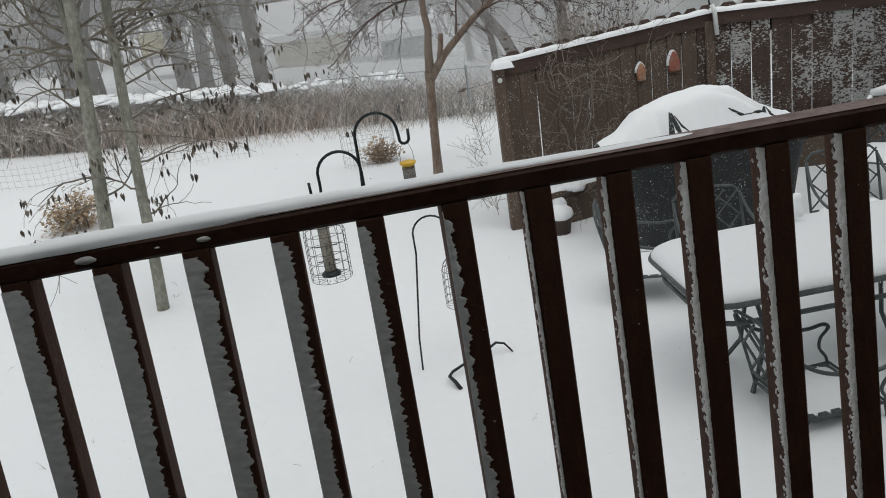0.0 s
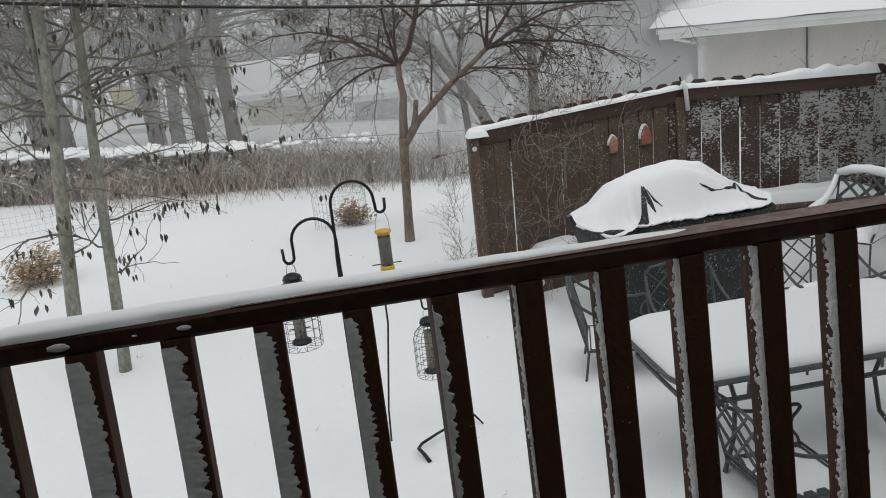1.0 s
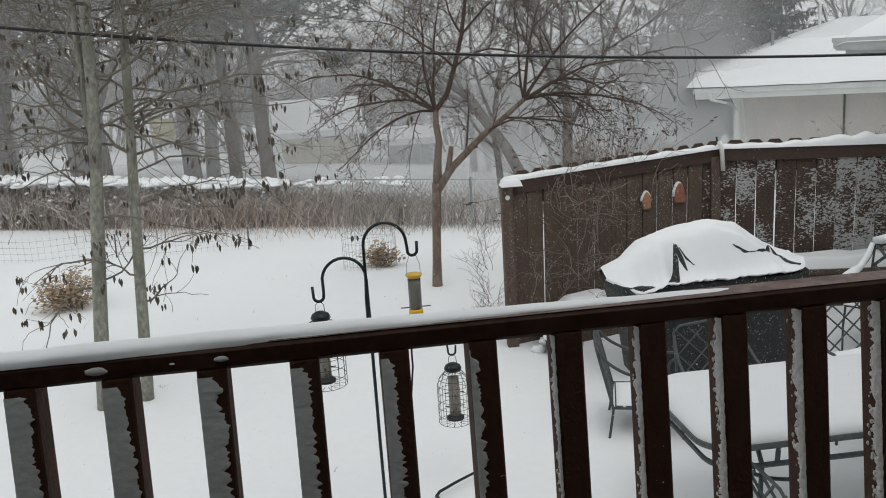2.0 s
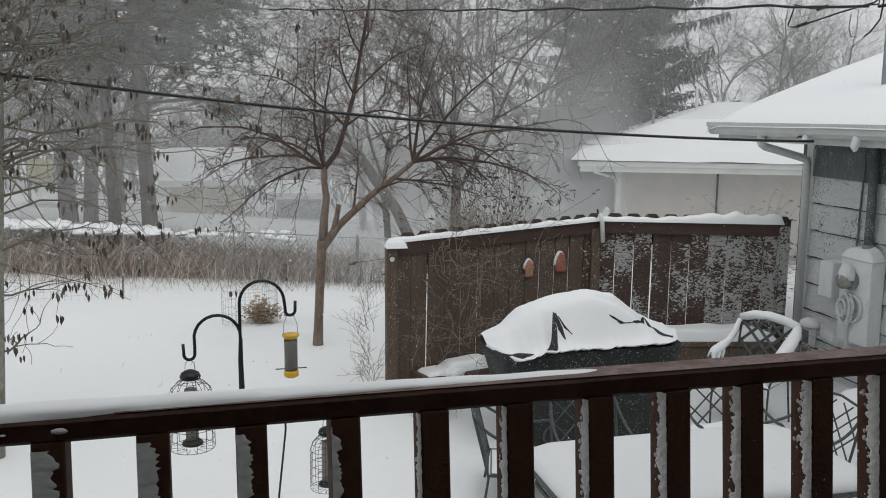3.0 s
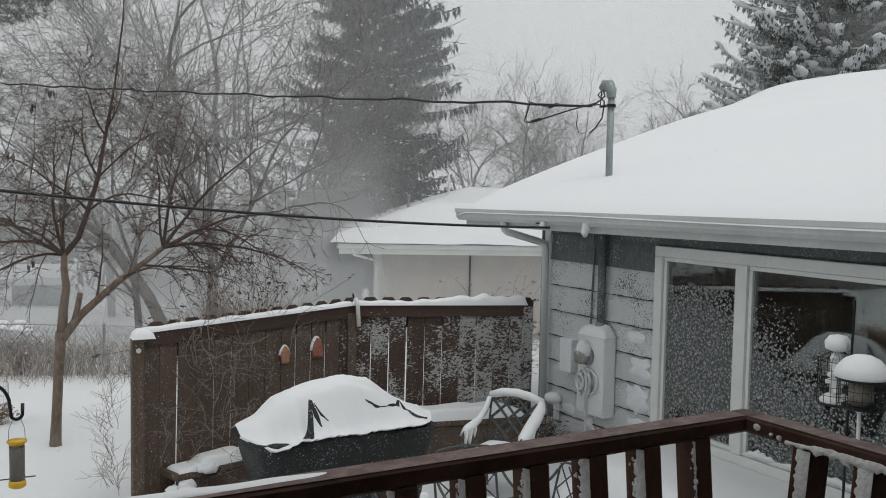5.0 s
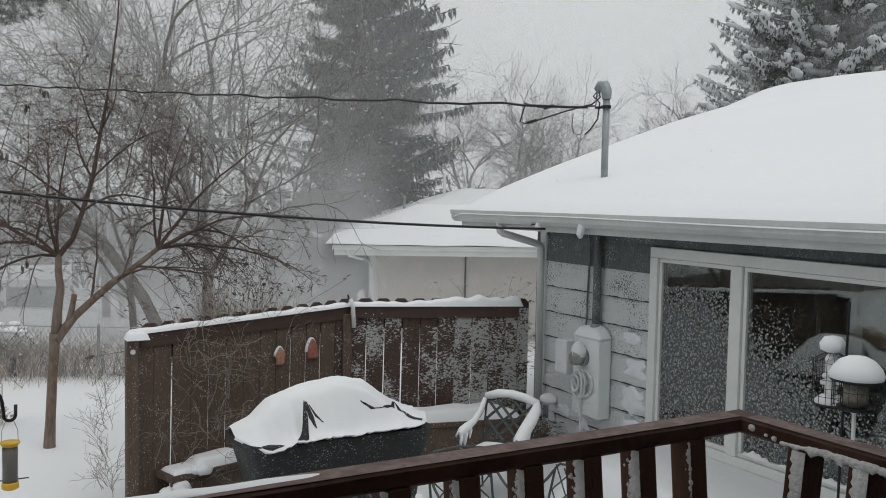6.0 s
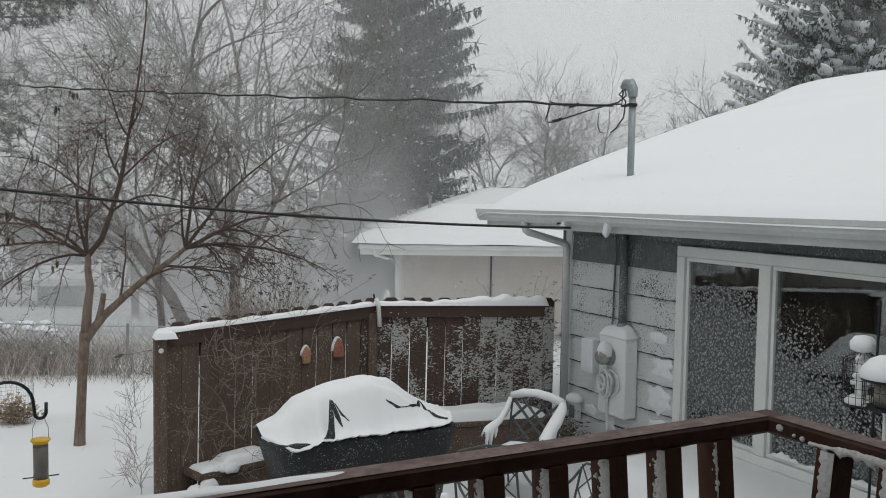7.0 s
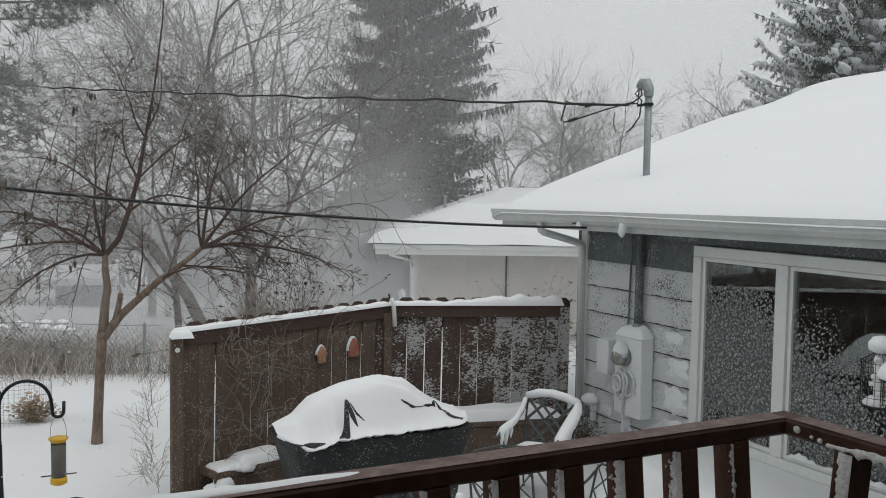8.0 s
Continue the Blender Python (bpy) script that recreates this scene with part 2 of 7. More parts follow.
def mesh_of(name, shape, mat, smooth=False):
    if isinstance(shape, Mesh):
        return shape.data(name, mat, smooth)
    if isinstance(shape, bpy.types.Mesh):
        return shape
    me = bpy.data.meshes.new(name)
    shape.to_mesh(me)
    shape.free()
    me.materials.append(mat)
    if smooth:
        me.polygons.foreach_set("use_smooth", [True] * len(me.polygons))
    return me


def part(name, shape, mat, parent, label="", smooth=False, at=None):
    ob = new(name, mesh_of(name, shape, mat, smooth))
    ob.parent = parent
    if at is not None:
        ob.matrix_local = at
    if label:
        ob["label"] = label
    return ob


def thing(name, at, label, category, group="", kind=""):
    ob = new(name)
    ob.empty_display_size = 0.1
    ob.matrix_world = at
    return tagged(ob, label, category, group, kind)


def solid(name, shape, mat, label, category, group="", kind="", smooth=False, at=None):
    ob = new(name, mesh_of(name, shape, mat, smooth))
    if at is not None:
        ob.matrix_world = at
    return tagged(ob, label, category, group, kind)


def lump(p, scale, seed=0.0):
    return noise.noise(Vector((p[0] * scale + seed, p[1] * scale - seed, p[2] * scale)))


def arc(centre, radius, a0, a1, axis_u, axis_v, n=10):
    c, u, v = Vector(centre), Vector(axis_u), Vector(axis_v)
    return [c + radius * (math.cos(radians(a0 + (a1 - a0) * k / n)) * u + math.sin(radians(a0 + (a1 - a0) * k / n)) * v) for k in range(n + 1)]


def ground_z(x, y):
    """The snow's height: a level yard that falls away behind the back trees, with wind-blown drifts."""
    fall = 0.0
    if y > 9.5:
        t = min(1.0, (y - 9.5) / 8.0)
        fall -= (0.85 - 0.074 * (1.0 - min(5.0, max(-9.0, x)))) * t * t * (3 - 2 * t)
    if y > 17.5:
        fall -= 0.025 * min(y - 17.5, 20)
    near = 1.0 / (1.0 + (math.hypot(x, y) / 25) ** 2)
    drift = 0.10 * noise.noise(Vector((x * 0.22, y * 0.35, 0.3))) + 0.035 * noise.noise(Vector((x * 0.8, y * 1.1, 4.0)))
    return fall + drift * near * min(1, max(0, (y - 5) / 4)) + 0.012 * noise.noise(Vector((x * 2.5, y * 2.5, 1.0))) * near


# ---- ground ----
def build_ground():
    m = Mesh()
    xs = sorted({round(s * (0.18 * k + 0.00026 * k ** 3.6), 3) for k in range(0, 75) for s in (-1, 1)})
    ys = [-12 + 0.9 * k for k in range(12)] + [-1.0 + 0.16 * k + 0.0000065 * k ** 4.35 for k in range(1, 130)]
    xs = [x + 1 for x in xs]
    for x in xs:
        for y in ys:
            m.v.append((x, y, ground_z(x, y)))
    nx, ny = len(xs), len(ys)
    for a in range(nx - 1):
        for b in range(ny - 1):
            p = a * ny + b
            m.f.append((p, p + ny, p + ny + 1, p + 1))
    return solid("ground", m, SNOW, "deep smooth wind-blown snow covering the yard", "ground", kind="structure", smooth=True)


build_ground()


# ---- deck, its railing and the house behind it ----
RAIL_Y, RAIL_Z, LEAN = 1.40, 1.985, radians(6.0)
CORNER_X = 1.545
DECK_Z = 1.08


def build_deck():
    deck = thing("deck", pose(0, 0, 0), "raised timber deck with dark boards", "deck", kind="structure")
    plank = mesh_of("plank", chamfered((-3.6, -0.068, -0.038), (1.62, 0.068, 0), 0.004, 1), BROWN_RAIL)
    for k in range(16):
        part("plank", plank, BROWN_RAIL, deck, at=pose(0, -0.82 + 0.142 * k, DECK_Z))
    rim = mesh_of("rim_joist", chamfered((-3.6, 1.36, DECK_Z - 0.25), (1.62, 1.40, DECK_Z - 0.04), 0.004, 1), BROWN_RAIL)
    part("rim_joist", rim, BROWN_RAIL, deck)
    for x in (-3.4, -1.6, 0.2, 1.5):
        part("post", chamfered((x - 0.045, 1.25, -0.3), (x + 0.045, 1.34, DECK_Z - 0.04), 0.004, 1), BROWN_RAIL, deck)


build_deck()


def rail_profile(m, p0, p1, wide, thick, skew0=0.0, skew1=0.0):
    """A rail from p0 to p1 (underside, middle), with eased edges; skew shifts the outer edge along it for a mitre."""
    p0, p1 = Vector(p0), Vector(p1)
    d = (p1 - p0).normalized()
    side = Vector((d.y, -d.x, 0))
    e, w = 0.006, wide / 2
    ring = [(-w + e, 0), (w - e, 0), (w, e), (w, thick - e), (w - e, thick), (-w + e, thick), (-w, thick - e), (-w, e)]
    n, i = 40, len(m.v)
    for k in range(n + 1):
        t = k / n
        for a, z in ring:
            shift = (skew0 * (1 - t) + skew1 * t) * a / w
            q = p0.lerp(p1, t) + side * a + d * shift + Vector((0, 0, z))
            m.v.append(tuple(q + Vector((0, 0, 0.0015 * lump(q, 9)))))
    s = len(ring)
    for k in range(n):
        for j in range(s):
            a = i + k * s
            m.f.append((a + j, a + (j + 1) % s, a + s + (j + 1) % s, a + s + j))
    m.f.append(tuple(i + j for j in reversed(range(s))))
    m.f.append(tuple(i + n * s + j for j in range(s)))
    return m


def build_railing():
    rail = thing("deck_railing", pose(0, 0, 0), "dark brown painted wooden deck railing with square balusters", "railing")
    w = 0.058
    part("top_rail", rail_profile(Mesh(), (-3.6, RAIL_Y - 0.002, RAIL_Z), (CORNER_X, RAIL_Y - 0.002, RAIL_Z), w, 0.036, 0, -w / 2), BROWN_RAIL, rail)
    part("top_rail", rail_profile(Mesh(), (CORNER_X, RAIL_Y - 0.002, RAIL_Z), (CORNER_X, -0.80, RAIL_Z), w, 0.036, w / 2, 0), BROWN_RAIL, rail)
    a, b, long = 0.0225, 0.031, 0.86
    bal = mesh_of("baluster", chamfered((-a, -b, -long), (a, b, 0), 0.003, 1), BROWN)
    tilt = math.degrees(LEAN)
    x = 0.271
    k0 = -26
    for k in range(k0, 9):
        bx = x + 0.14 * k
        part("baluster", bal, BROWN, rail, at=pose(bx, RAIL_Y, RAIL_Z, -tilt, random.uniform(-0.25, 0.25), 0))
    for k in range(14):
        part("baluster", bal, BROWN, rail, at=pose(CORNER_X, 1.222 - 0.14 * k, RAIL_Z, 0, tilt, 0) @ pose(0, 0, 0, 0, 0, 90))
    part("bottom_rail", chamfered((-3.6, -0.019, -0.045), (1.40, 0.019, 0.045), 0.004, 1), BROWN_RAIL, rail, at=pose(0, RAIL_Y - 0.82 * math.tan(LEAN), RAIL_Z - 0.82, -tilt, 0, 0))


build_railing()


def build_rail_snow():
    """The ridge of snow on the top rail, full to the open side and thinning out towards the corner."""
    m = Mesh()
    z0 = RAIL_Z + 0.036

    def f(u, v):
        x = -3.6 + 4.75 * u
        full = min(1.0, max(0.0, (0.64 - x + 0.05 * noise.noise(Vector((x * 14, 3, 0)))) / 1.1)) ** 0.7
        half = 0.029 * (0.4 + 0.6 * full)
        a = math.pi * v
        h = 0.018 * full * (1 + 0.25 * noise.noise(Vector((x * 6, 0, 2))) + 0.1 * noise.noise(Vector((x * 25, 0, 2))))
        y = RAIL_Y - 0.001 - half * math.cos(a) + 0.004 * noise.noise(Vector((x * 12, v * 3, 7)))
        return x, y + 0.01 * (1 - full), z0 - 0.002 + max(0.0, h * math.sin(a) ** 0.6)

    m.grid(f, 160, 10)
    return solid("snow_ridge", m, SNOW, "soft ridge of snow lying along the deck's top rail", "snow", smooth=True)


build_rail_snow()


# ---- privacy fence ----
FA, FB, FC = Vector((1.26, 7.06, 0)), Vector((3.27, 7.66, 0)), Vector((4.95, 7.30, 0))


def fence_run(p, q, top0, top1, mat, tilt):
    d = q - p
    long, yaw = d.length, math.degrees(math.atan2(d.y, d.x))
    fence = thing("privacy_fence", Matrix.Translation(p) @ pose(0, 0, 0, 0, 0, yaw), "dark brown board privacy fence with drifted snow", "fence", "fence panels")
    n = round(long / 0.165)
    step = long / n
    for k in range(n):
        top = top0 + (top1 - top0) * (k + 0.5) / n
        w = step - random.choice((0.005, 0.008, 0.011, 0.016))
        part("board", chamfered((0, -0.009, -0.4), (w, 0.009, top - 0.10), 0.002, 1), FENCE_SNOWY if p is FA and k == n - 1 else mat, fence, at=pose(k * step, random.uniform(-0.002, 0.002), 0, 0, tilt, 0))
        dog = Mesh()
        e, t2 = 0.04, top + 0.062
        dog.v = [(0, 0, top - 0.22), (w, 0, top - 0.22), (w, 0, t2 - e), (w - e, 0, t2), (e, 0, t2), (0, 0, t2 - e)]
        dog.v += [(x, 0.018, z) for x, _, z in dog.v]
        dog.f = [(0, 1, 2, 3, 4, 5), (11, 10, 9, 8, 7, 6)] + [(j, j + 6, (j + 1) % 6 + 6, (j + 1) % 6) for j in range(6)]
        part("back_board", dog, FENCE_TRIM, fence, at=pose(k * step + step * 0.5, 0.05, 0, 0, tilt, 0))
    beam = Mesh()
    ring = [(-0.03, -0.11), (0.028, -0.11), (0.028, 0.0), (-0.03, 0.0)]
    for x, t in ((-0.03, top0), (long + 0.02, top1)):
        beam.v += [(x, y, t + z) for y, z in ring]
    beam.f = [(0, 1, 5, 4), (1, 2, 6, 5), (2, 3, 7, 6), (3, 0, 4, 7), (3, 2, 1, 0), (4, 5, 6, 7)]
    part("top_beam", beam, FENCE_TRIM, fence)
    return fence


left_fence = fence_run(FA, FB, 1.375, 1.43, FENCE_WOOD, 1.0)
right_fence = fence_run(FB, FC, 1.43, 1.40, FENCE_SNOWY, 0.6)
for at, top in ((FA, 1.34), (FB + Vector((-0.02, 0.0, 0)), 1.36), (FC, 1.38)):
    part("post", chamfered((-0.045, -0.06, -0.4), (0.045, 0.03, top), 0.005, 1), FENCE_WOOD if at is not FC else FENCE_SNOWY, left_fence if at is not FC else right_fence,
         at=(left_fence if at is not FC else right_fence).matrix_world.inverted() @ Matrix.Translation(at))


part("reflector", Mesh().lathe([(0.0, 0.006), (0.016, 0.005), (0.02, 0.0)], sides=12), WHITE, left_fence, "small white reflector", at=left_fence.matrix_world.inverted() @ Matrix.Translation(FA + Vector((0, -0.0605, 1.25))) @ pose(0, 0, 0, 90, 0, 0))


def fence_snow(p, q, top0, top1, heap=0.0):
    m = Mesh()
    d = (q - p).normalized()
    side = Vector((-d.y, d.x, 0))

    def f(u, v):
        c = p.lerp(q, u)
        a = math.pi * v
        h = (0.036 + heap * min(1, max(0, (u - 0.35) / 0.3))) * (1 + 0.5 * noise.noise(Vector((u * 14, 3, 1))))
        if abs(u - 0.5) > 0.4999:
            h = 0.0
        o = c + side * (0.005 + 0.4 * heap - (0.055 + 0.4 * heap) * math.cos(a))
        return o.x, o.y, top0 + (top1 - top0) * u - 0.002 + max(0.0, h * math.sin(a) ** 0.5)

    m.grid(f, 70, 8)
    return solid("snow_ridge", m, SNOW, "snow lying along the top of the fence", "snow", smooth=True)


fence_snow(FA - Vector((0.02, 0, 0)), FB, 1.375, 1.43)
fence_snow(FB, FC, 1.43, 1.40, 0.05)

# ---- the house wing beside the yard ----
WX, WY0, WY1 = 5.30, -1.2, 7.45


def build_wing():
    wall = thing("wall_east", pose(0, 0, 0), "grey lap-sided house wall crusted with wind-blown snow", "wall", kind="structure")
    # openings: one wide window unit of three lights
    y0, y1, z0, z1 = 1.6, 5.85, 0.45, 2.06
    body = Mesh()
    for a, b, c, d in ((WY0, y0, -0.5, 2.16), (y1, WY1, -0.5, 2.16), (y0, y1, -0.5, z0), (y0, y1, z1, 2.16)):
        body.box((WX + 0.012, a, c), (WX + 0.16, b, d))
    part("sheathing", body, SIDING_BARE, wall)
    h = 0.25
    for k in range(-2, 9):
        za = 0.08 + h * k
        zb = min(za + h + 0.02, 2.16)
        for a, b in (((WY0, WY1),) if zb <= z0 or za >= z1 else ((WY0, y0), (y1, WY1))):
            if za < z0 < zb and (a, b) == (WY0, WY1):
                continue
            m = Mesh()
            m.v = [(WX - 0.014, a, za), (WX - 0.002, a, za), (WX + 0.011, a, zb), (WX + 0.006, a, zb), (WX - 0.014, b, za), (WX - 0.002, b, za), (WX + 0.011, b, zb), (WX + 0.006, b, zb)]
            m.f = [(0, 3, 2, 1), (4, 5, 6, 7), (0, 4, 7, 3), (0, 1, 5, 4), (1, 2, 6, 5), (2, 3, 7, 6)]
            part("siding_board", m, SIDING if za < 1.72 else SIDING_BARE, wall)
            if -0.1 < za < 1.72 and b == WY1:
                # strip of snow-free siding, its colour darkened further for shade under the lap
                seam = Mesh().grid(lambda u, v: (WX - 0.0165, y1 + (WY1 - y1) * u, za + (0.010 + 0.009 * noise.noise(Vector((u * 14, za, 0))) + 0.006 * noise.noise(Vector((u * 60, za, 3)))) * v), 60, 1)
                part("drip_edge", seam, SIDING_DARK, wall)
    part("corner_board", chamfered((WX - 0.03, WY1 - 0.07, -0.5), (WX + 0.05, WY1 + 0.02, 2.16), 0.004, 1), WHITE, wall)
    back = Mesh().box((WX + 0.02, WY1, -0.5), (WX + 8, WY1 + 0.14, 2.16))
    part("end_wall", back, SIDING_BARE, wall)
    return wall


build_wing()


def glass_material(name):
    """Window glass that mirrors the yard."""
    m = bpy.data.materials.new(name)
    m.use_nodes = True
    b = m.node_tree.nodes["Principled BSDF"]
    b.inputs["Base Color"].default_value = (0.9, 0.95, 0.94, 1)
    b.inputs["Roughness"].default_value = 0.015
    b.inputs["IOR"].default_value = 1.6
    b.inputs["Transmission Weight"].default_value = 1.0
    return m


GLASS = glass_material("window_glass")


def frost_material():
    """A broken crust of snow grains stuck to the glass, thickest low down and near the frame's far edge."""
    m = bpy.data.materials.new("window_frost")
    m.use_nodes = True
    n, l = m.node_tree.nodes, m.node_tree.links
    n.clear()
    out, mix, clear, dif = n.new("ShaderNodeOutputMaterial"), n.new("ShaderNodeMixShader"), n.new("ShaderNodeBsdfTransparent"), n.new("ShaderNodeBsdfDiffuse")
    tc = n.new("ShaderNodeTexCoord")
    a, b, sep = n.new("ShaderNodeTexNoise"), n.new("ShaderNodeTexNoise"), n.new("ShaderNodeSeparateXYZ")
    lumps, warp = n.new("ShaderNodeTexVoronoi"), n.new("ShaderNodeVectorMath")
    a.inputs["Scale"].default_value, a.inputs["Detail"].default_value = 26, 4
    b.inputs["Scale"].default_value, b.inputs["Detail"].default_value = 5.0, 3
    lumps.feature = "SMOOTH_F1"
    lumps.inputs["Scale"].default_value, lumps.inputs["Smoothness"].default_value = 46, 0.25
    warp.operation = "MULTIPLY_ADD"
    warp.inputs[1].default_value = (0.05, 0.05, 0.05)
    for node in (a, b, sep):
        l.new(tc.outputs["Object"], node.inputs["Vector"])
    l.new(a.outputs["Color"], warp.inputs[0])
    l.new(tc.outputs["Object"], warp.inputs[2])
    l.new(warp.outputs["Vector"], lumps.inputs["Vector"])

    def maths(op, p, q):
        node = n.new("ShaderNodeMath")
        node.operation = op
        for socket, value in zip(node.inputs, (p, q)):
            if isinstance(value, (int, float)):
                socket.default_value = value
            else:
                l.new(value, socket)
        return node.outputs["Value"]

    # the crust reaches highest at the window's far end
    brim = n.new("ShaderNodeMapRange")
    for key, value in (("From Min", 3.9), ("From Max", 5.25), ("To Min", 0.99), ("To Max", 1.84)):
        brim.inputs[key].default_value = value
    l.new(sep.outputs["Y"], brim.inputs["Value"])
    below = maths("MINIMUM", maths("MULTIPLY", maths("SUBTRACT", brim.outputs["Result"], sep.outputs["Z"]), 0.7), 0.34)
    # the lowest hand's breadth stays almost clear
    foot = n.new("ShaderNodeMapRange")
    for key, value in (("From Min", 0.70), ("From Max", 0.82), ("To Min", -0.26), ("To Max", 0.0)):
        foot.inputs[key].default_value = value
    l.new(sep.outputs["Z"], foot.inputs["Value"])
    below = maths("ADD", below, foot.outputs["Result"])
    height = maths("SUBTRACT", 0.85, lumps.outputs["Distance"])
    total = maths("ADD", maths("ADD", maths("MULTIPLY", a.outputs["Fac"], 0.5), maths("MULTIPLY", b.outputs["Fac"], 0.45)), maths("ADD", below, maths("MULTIPLY", height, 0.55)))
    rng = n.new("ShaderNodeMapRange")
    rng.interpolation_type = "SMOOTHSTEP"
    rng.inputs["From Min"].default_value, rng.inputs["From Max"].default_value = 0.58, 0.76
    rng.inputs["To Max"].default_value = 0.96
    l.new(total, rng.inputs["Value"])
    # shade between the lumps is put into the colour: darker where the crust is low
    lump_shade = n.new("ShaderNodeValToRGB")
    lump_shade.color_ramp.elements[0].position, lump_shade.color_ramp.elements[1].position = 0.30, 0.78
    lump_shade.color_ramp.elements[0].color, lump_shade.color_ramp.elements[1].color = (0.22, 0.235, 0.235, 1), (0.84, 0.86, 0.85, 1)
    l.new(height, lump_shade.inputs["Fac"])
    l.new(lump_shade.outputs["Color"], dif.inputs["Color"])
    bp = n.new("ShaderNodeBump")
    bp.inputs["Strength"].default_value, bp.inputs["Distance"].default_value = 1.0, 0.05
    l.new(height, bp.inputs["Height"])
    l.new(bp.outputs["Normal"], dif.inputs["Normal"])
    l.new(rng.outputs["Result"], mix.inputs["Fac"])
    l.new(clear.outputs["BSDF"], mix.inputs[1])
    l.new(dif.outputs["BSDF"], mix.inputs[2])
    l.new(mix.outputs["Shader"], out.inputs["Surface"])
    return m


FROST = frost_material()


def build_window():
    win = thing("window_1", pose(WX, 0, 0), "wide white-framed window with snow blown onto its glass", "window", kind="structure")
    y0, y1, z0, z1 = 1.6, 5.85, 0.45, 2.06
    lights = ((4.94, 5.76), (2.95, 4.84), (1.68, 2.86))

    def bar(lo, hi, name="frame", bev=0.004):
        part(name, chamfered(lo, hi, bev, 2), WHITE, win)

    bar((-0.035, y0, z1 - 0.085), (0.10, y1, z1))
    bar((-0.035, y0, z0), (0.10, y1, z0 + 0.075))
    bar((-0.06, y0 - 0.02, z0 - 0.03), (0.10, y1 + 0.02, z0 - 0.002), "sill")
    edges = [y1] + [v for a, b in lights for v in (b, a)] + [y0]
    for hi, lo in zip(edges[::2], edges[1::2]):
        bar((-0.035, lo, z0 + 0.077), (0.10, hi, z1 - 0.087))
    for a, b in lights:
        # sash inside the frame
        s, zt, zb = 0.035, z1 - 0.087, z0 + 0.077
        for lo, hi in (((-0.012, a + 0.002, zt - s), (0.05, b - 0.002, zt - 0.002)), ((-0.012, a + 0.002, zb + 0.002), (0.05, b - 0.002, zb + s)),
                       ((-0.012, a + 0.002, zb + s + 0.002), (0.05, a + s, zt - s - 0.002)), ((-0.012, b - s, zb + s + 0.002), (0.05, b - 0.002, zt - s - 0.002))):
            bar(lo, hi, "sash", 0.003)
        pane = Mesh().box((0.012, a + s + 0.001, zb + s + 0.003), (0.018, b - s - 0.001, zt - s - 0.003))
        ob = part("pane", pane, GLASS, win)
        ob.visible_shadow = False
        # inner pane added to double the glass's reflection
        inner = part("pane", Mesh().box((0.034, a + s + 0.001, zb + s + 0.003), (0.039, b - s - 0.001, zt - s - 0.003)), GLASS, win)
        inner.visible_shadow = False
        top = zt - s - 0.003 - 0.18
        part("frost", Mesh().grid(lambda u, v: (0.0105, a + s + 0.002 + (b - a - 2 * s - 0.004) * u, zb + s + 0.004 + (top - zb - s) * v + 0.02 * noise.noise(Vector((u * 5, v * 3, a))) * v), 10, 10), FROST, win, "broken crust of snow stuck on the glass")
    # the dim room behind
    room = Mesh()
    room.box((0.165, y0 - 0.3, -0.2), (3.2, y1 + 0.3, -0.1))
    room.box((3.2, y0 - 0.3, -0.2), (3.3, y1 + 0.3, 2.2))
    room.box((0.165, y0 - 0.4, -0.2), (3.3, y0 - 0.3, 2.2))
    room.box((0.165, y1 + 0.3, -0.2), (3.3, y1 + 0.4, 2.2))
    room.box((0.165, y0 - 0.4, 2.2), (3.3, y1 + 0.4, 2.3))
    solid("wall_room", room, SIDING_BARE, "plain dim walls of the room behind the window", "wall", kind="structure", at=pose(WX, 0, 0))


build_window()


def sill_snow(y, long, high, seed):
    m = Mesh()

    def f(u, v):
        e = math.sin(math.pi * u) ** 0.6
        h = high * e * (0.75 + 0.5 * noise.noise(Vector((u * long * 22, seed, 0))))
        a = math.pi / 2 * v
        return -0.004 - 0.020 * e * math.cos(a), y + (u - 0.5) * long, 0.558 + max(0.0, h * math.sin(a))

    m.grid(f, 36, 6)
    m.f = [q[::-1] for q in m.f]
    solid("snow_lump", m, SNOW, "small drift of snow on the window's bottom frame", "snow", "snow on the window", smooth=True, at=pose(WX - 0.008, 0, 0))


for k, (y, long, high) in enumerate(((4.66, 0.26, 0.055), (4.36, 0.22, 0.035), (3.98, 0.36, 0.045), (3.55, 0.30, 0.03), (5.30, 0.34, 0.03))):
    sill_snow(y, long, high, k)

GX = 4.75
# the eave falls slightly towards the downspout at its far end
EAVE_FALL = Matrix.Translation((0, 7, 2.2)) @ Matrix.Rotation(-0.010, 4, "X") @ Matrix.Translation((0, -7, -2.2))


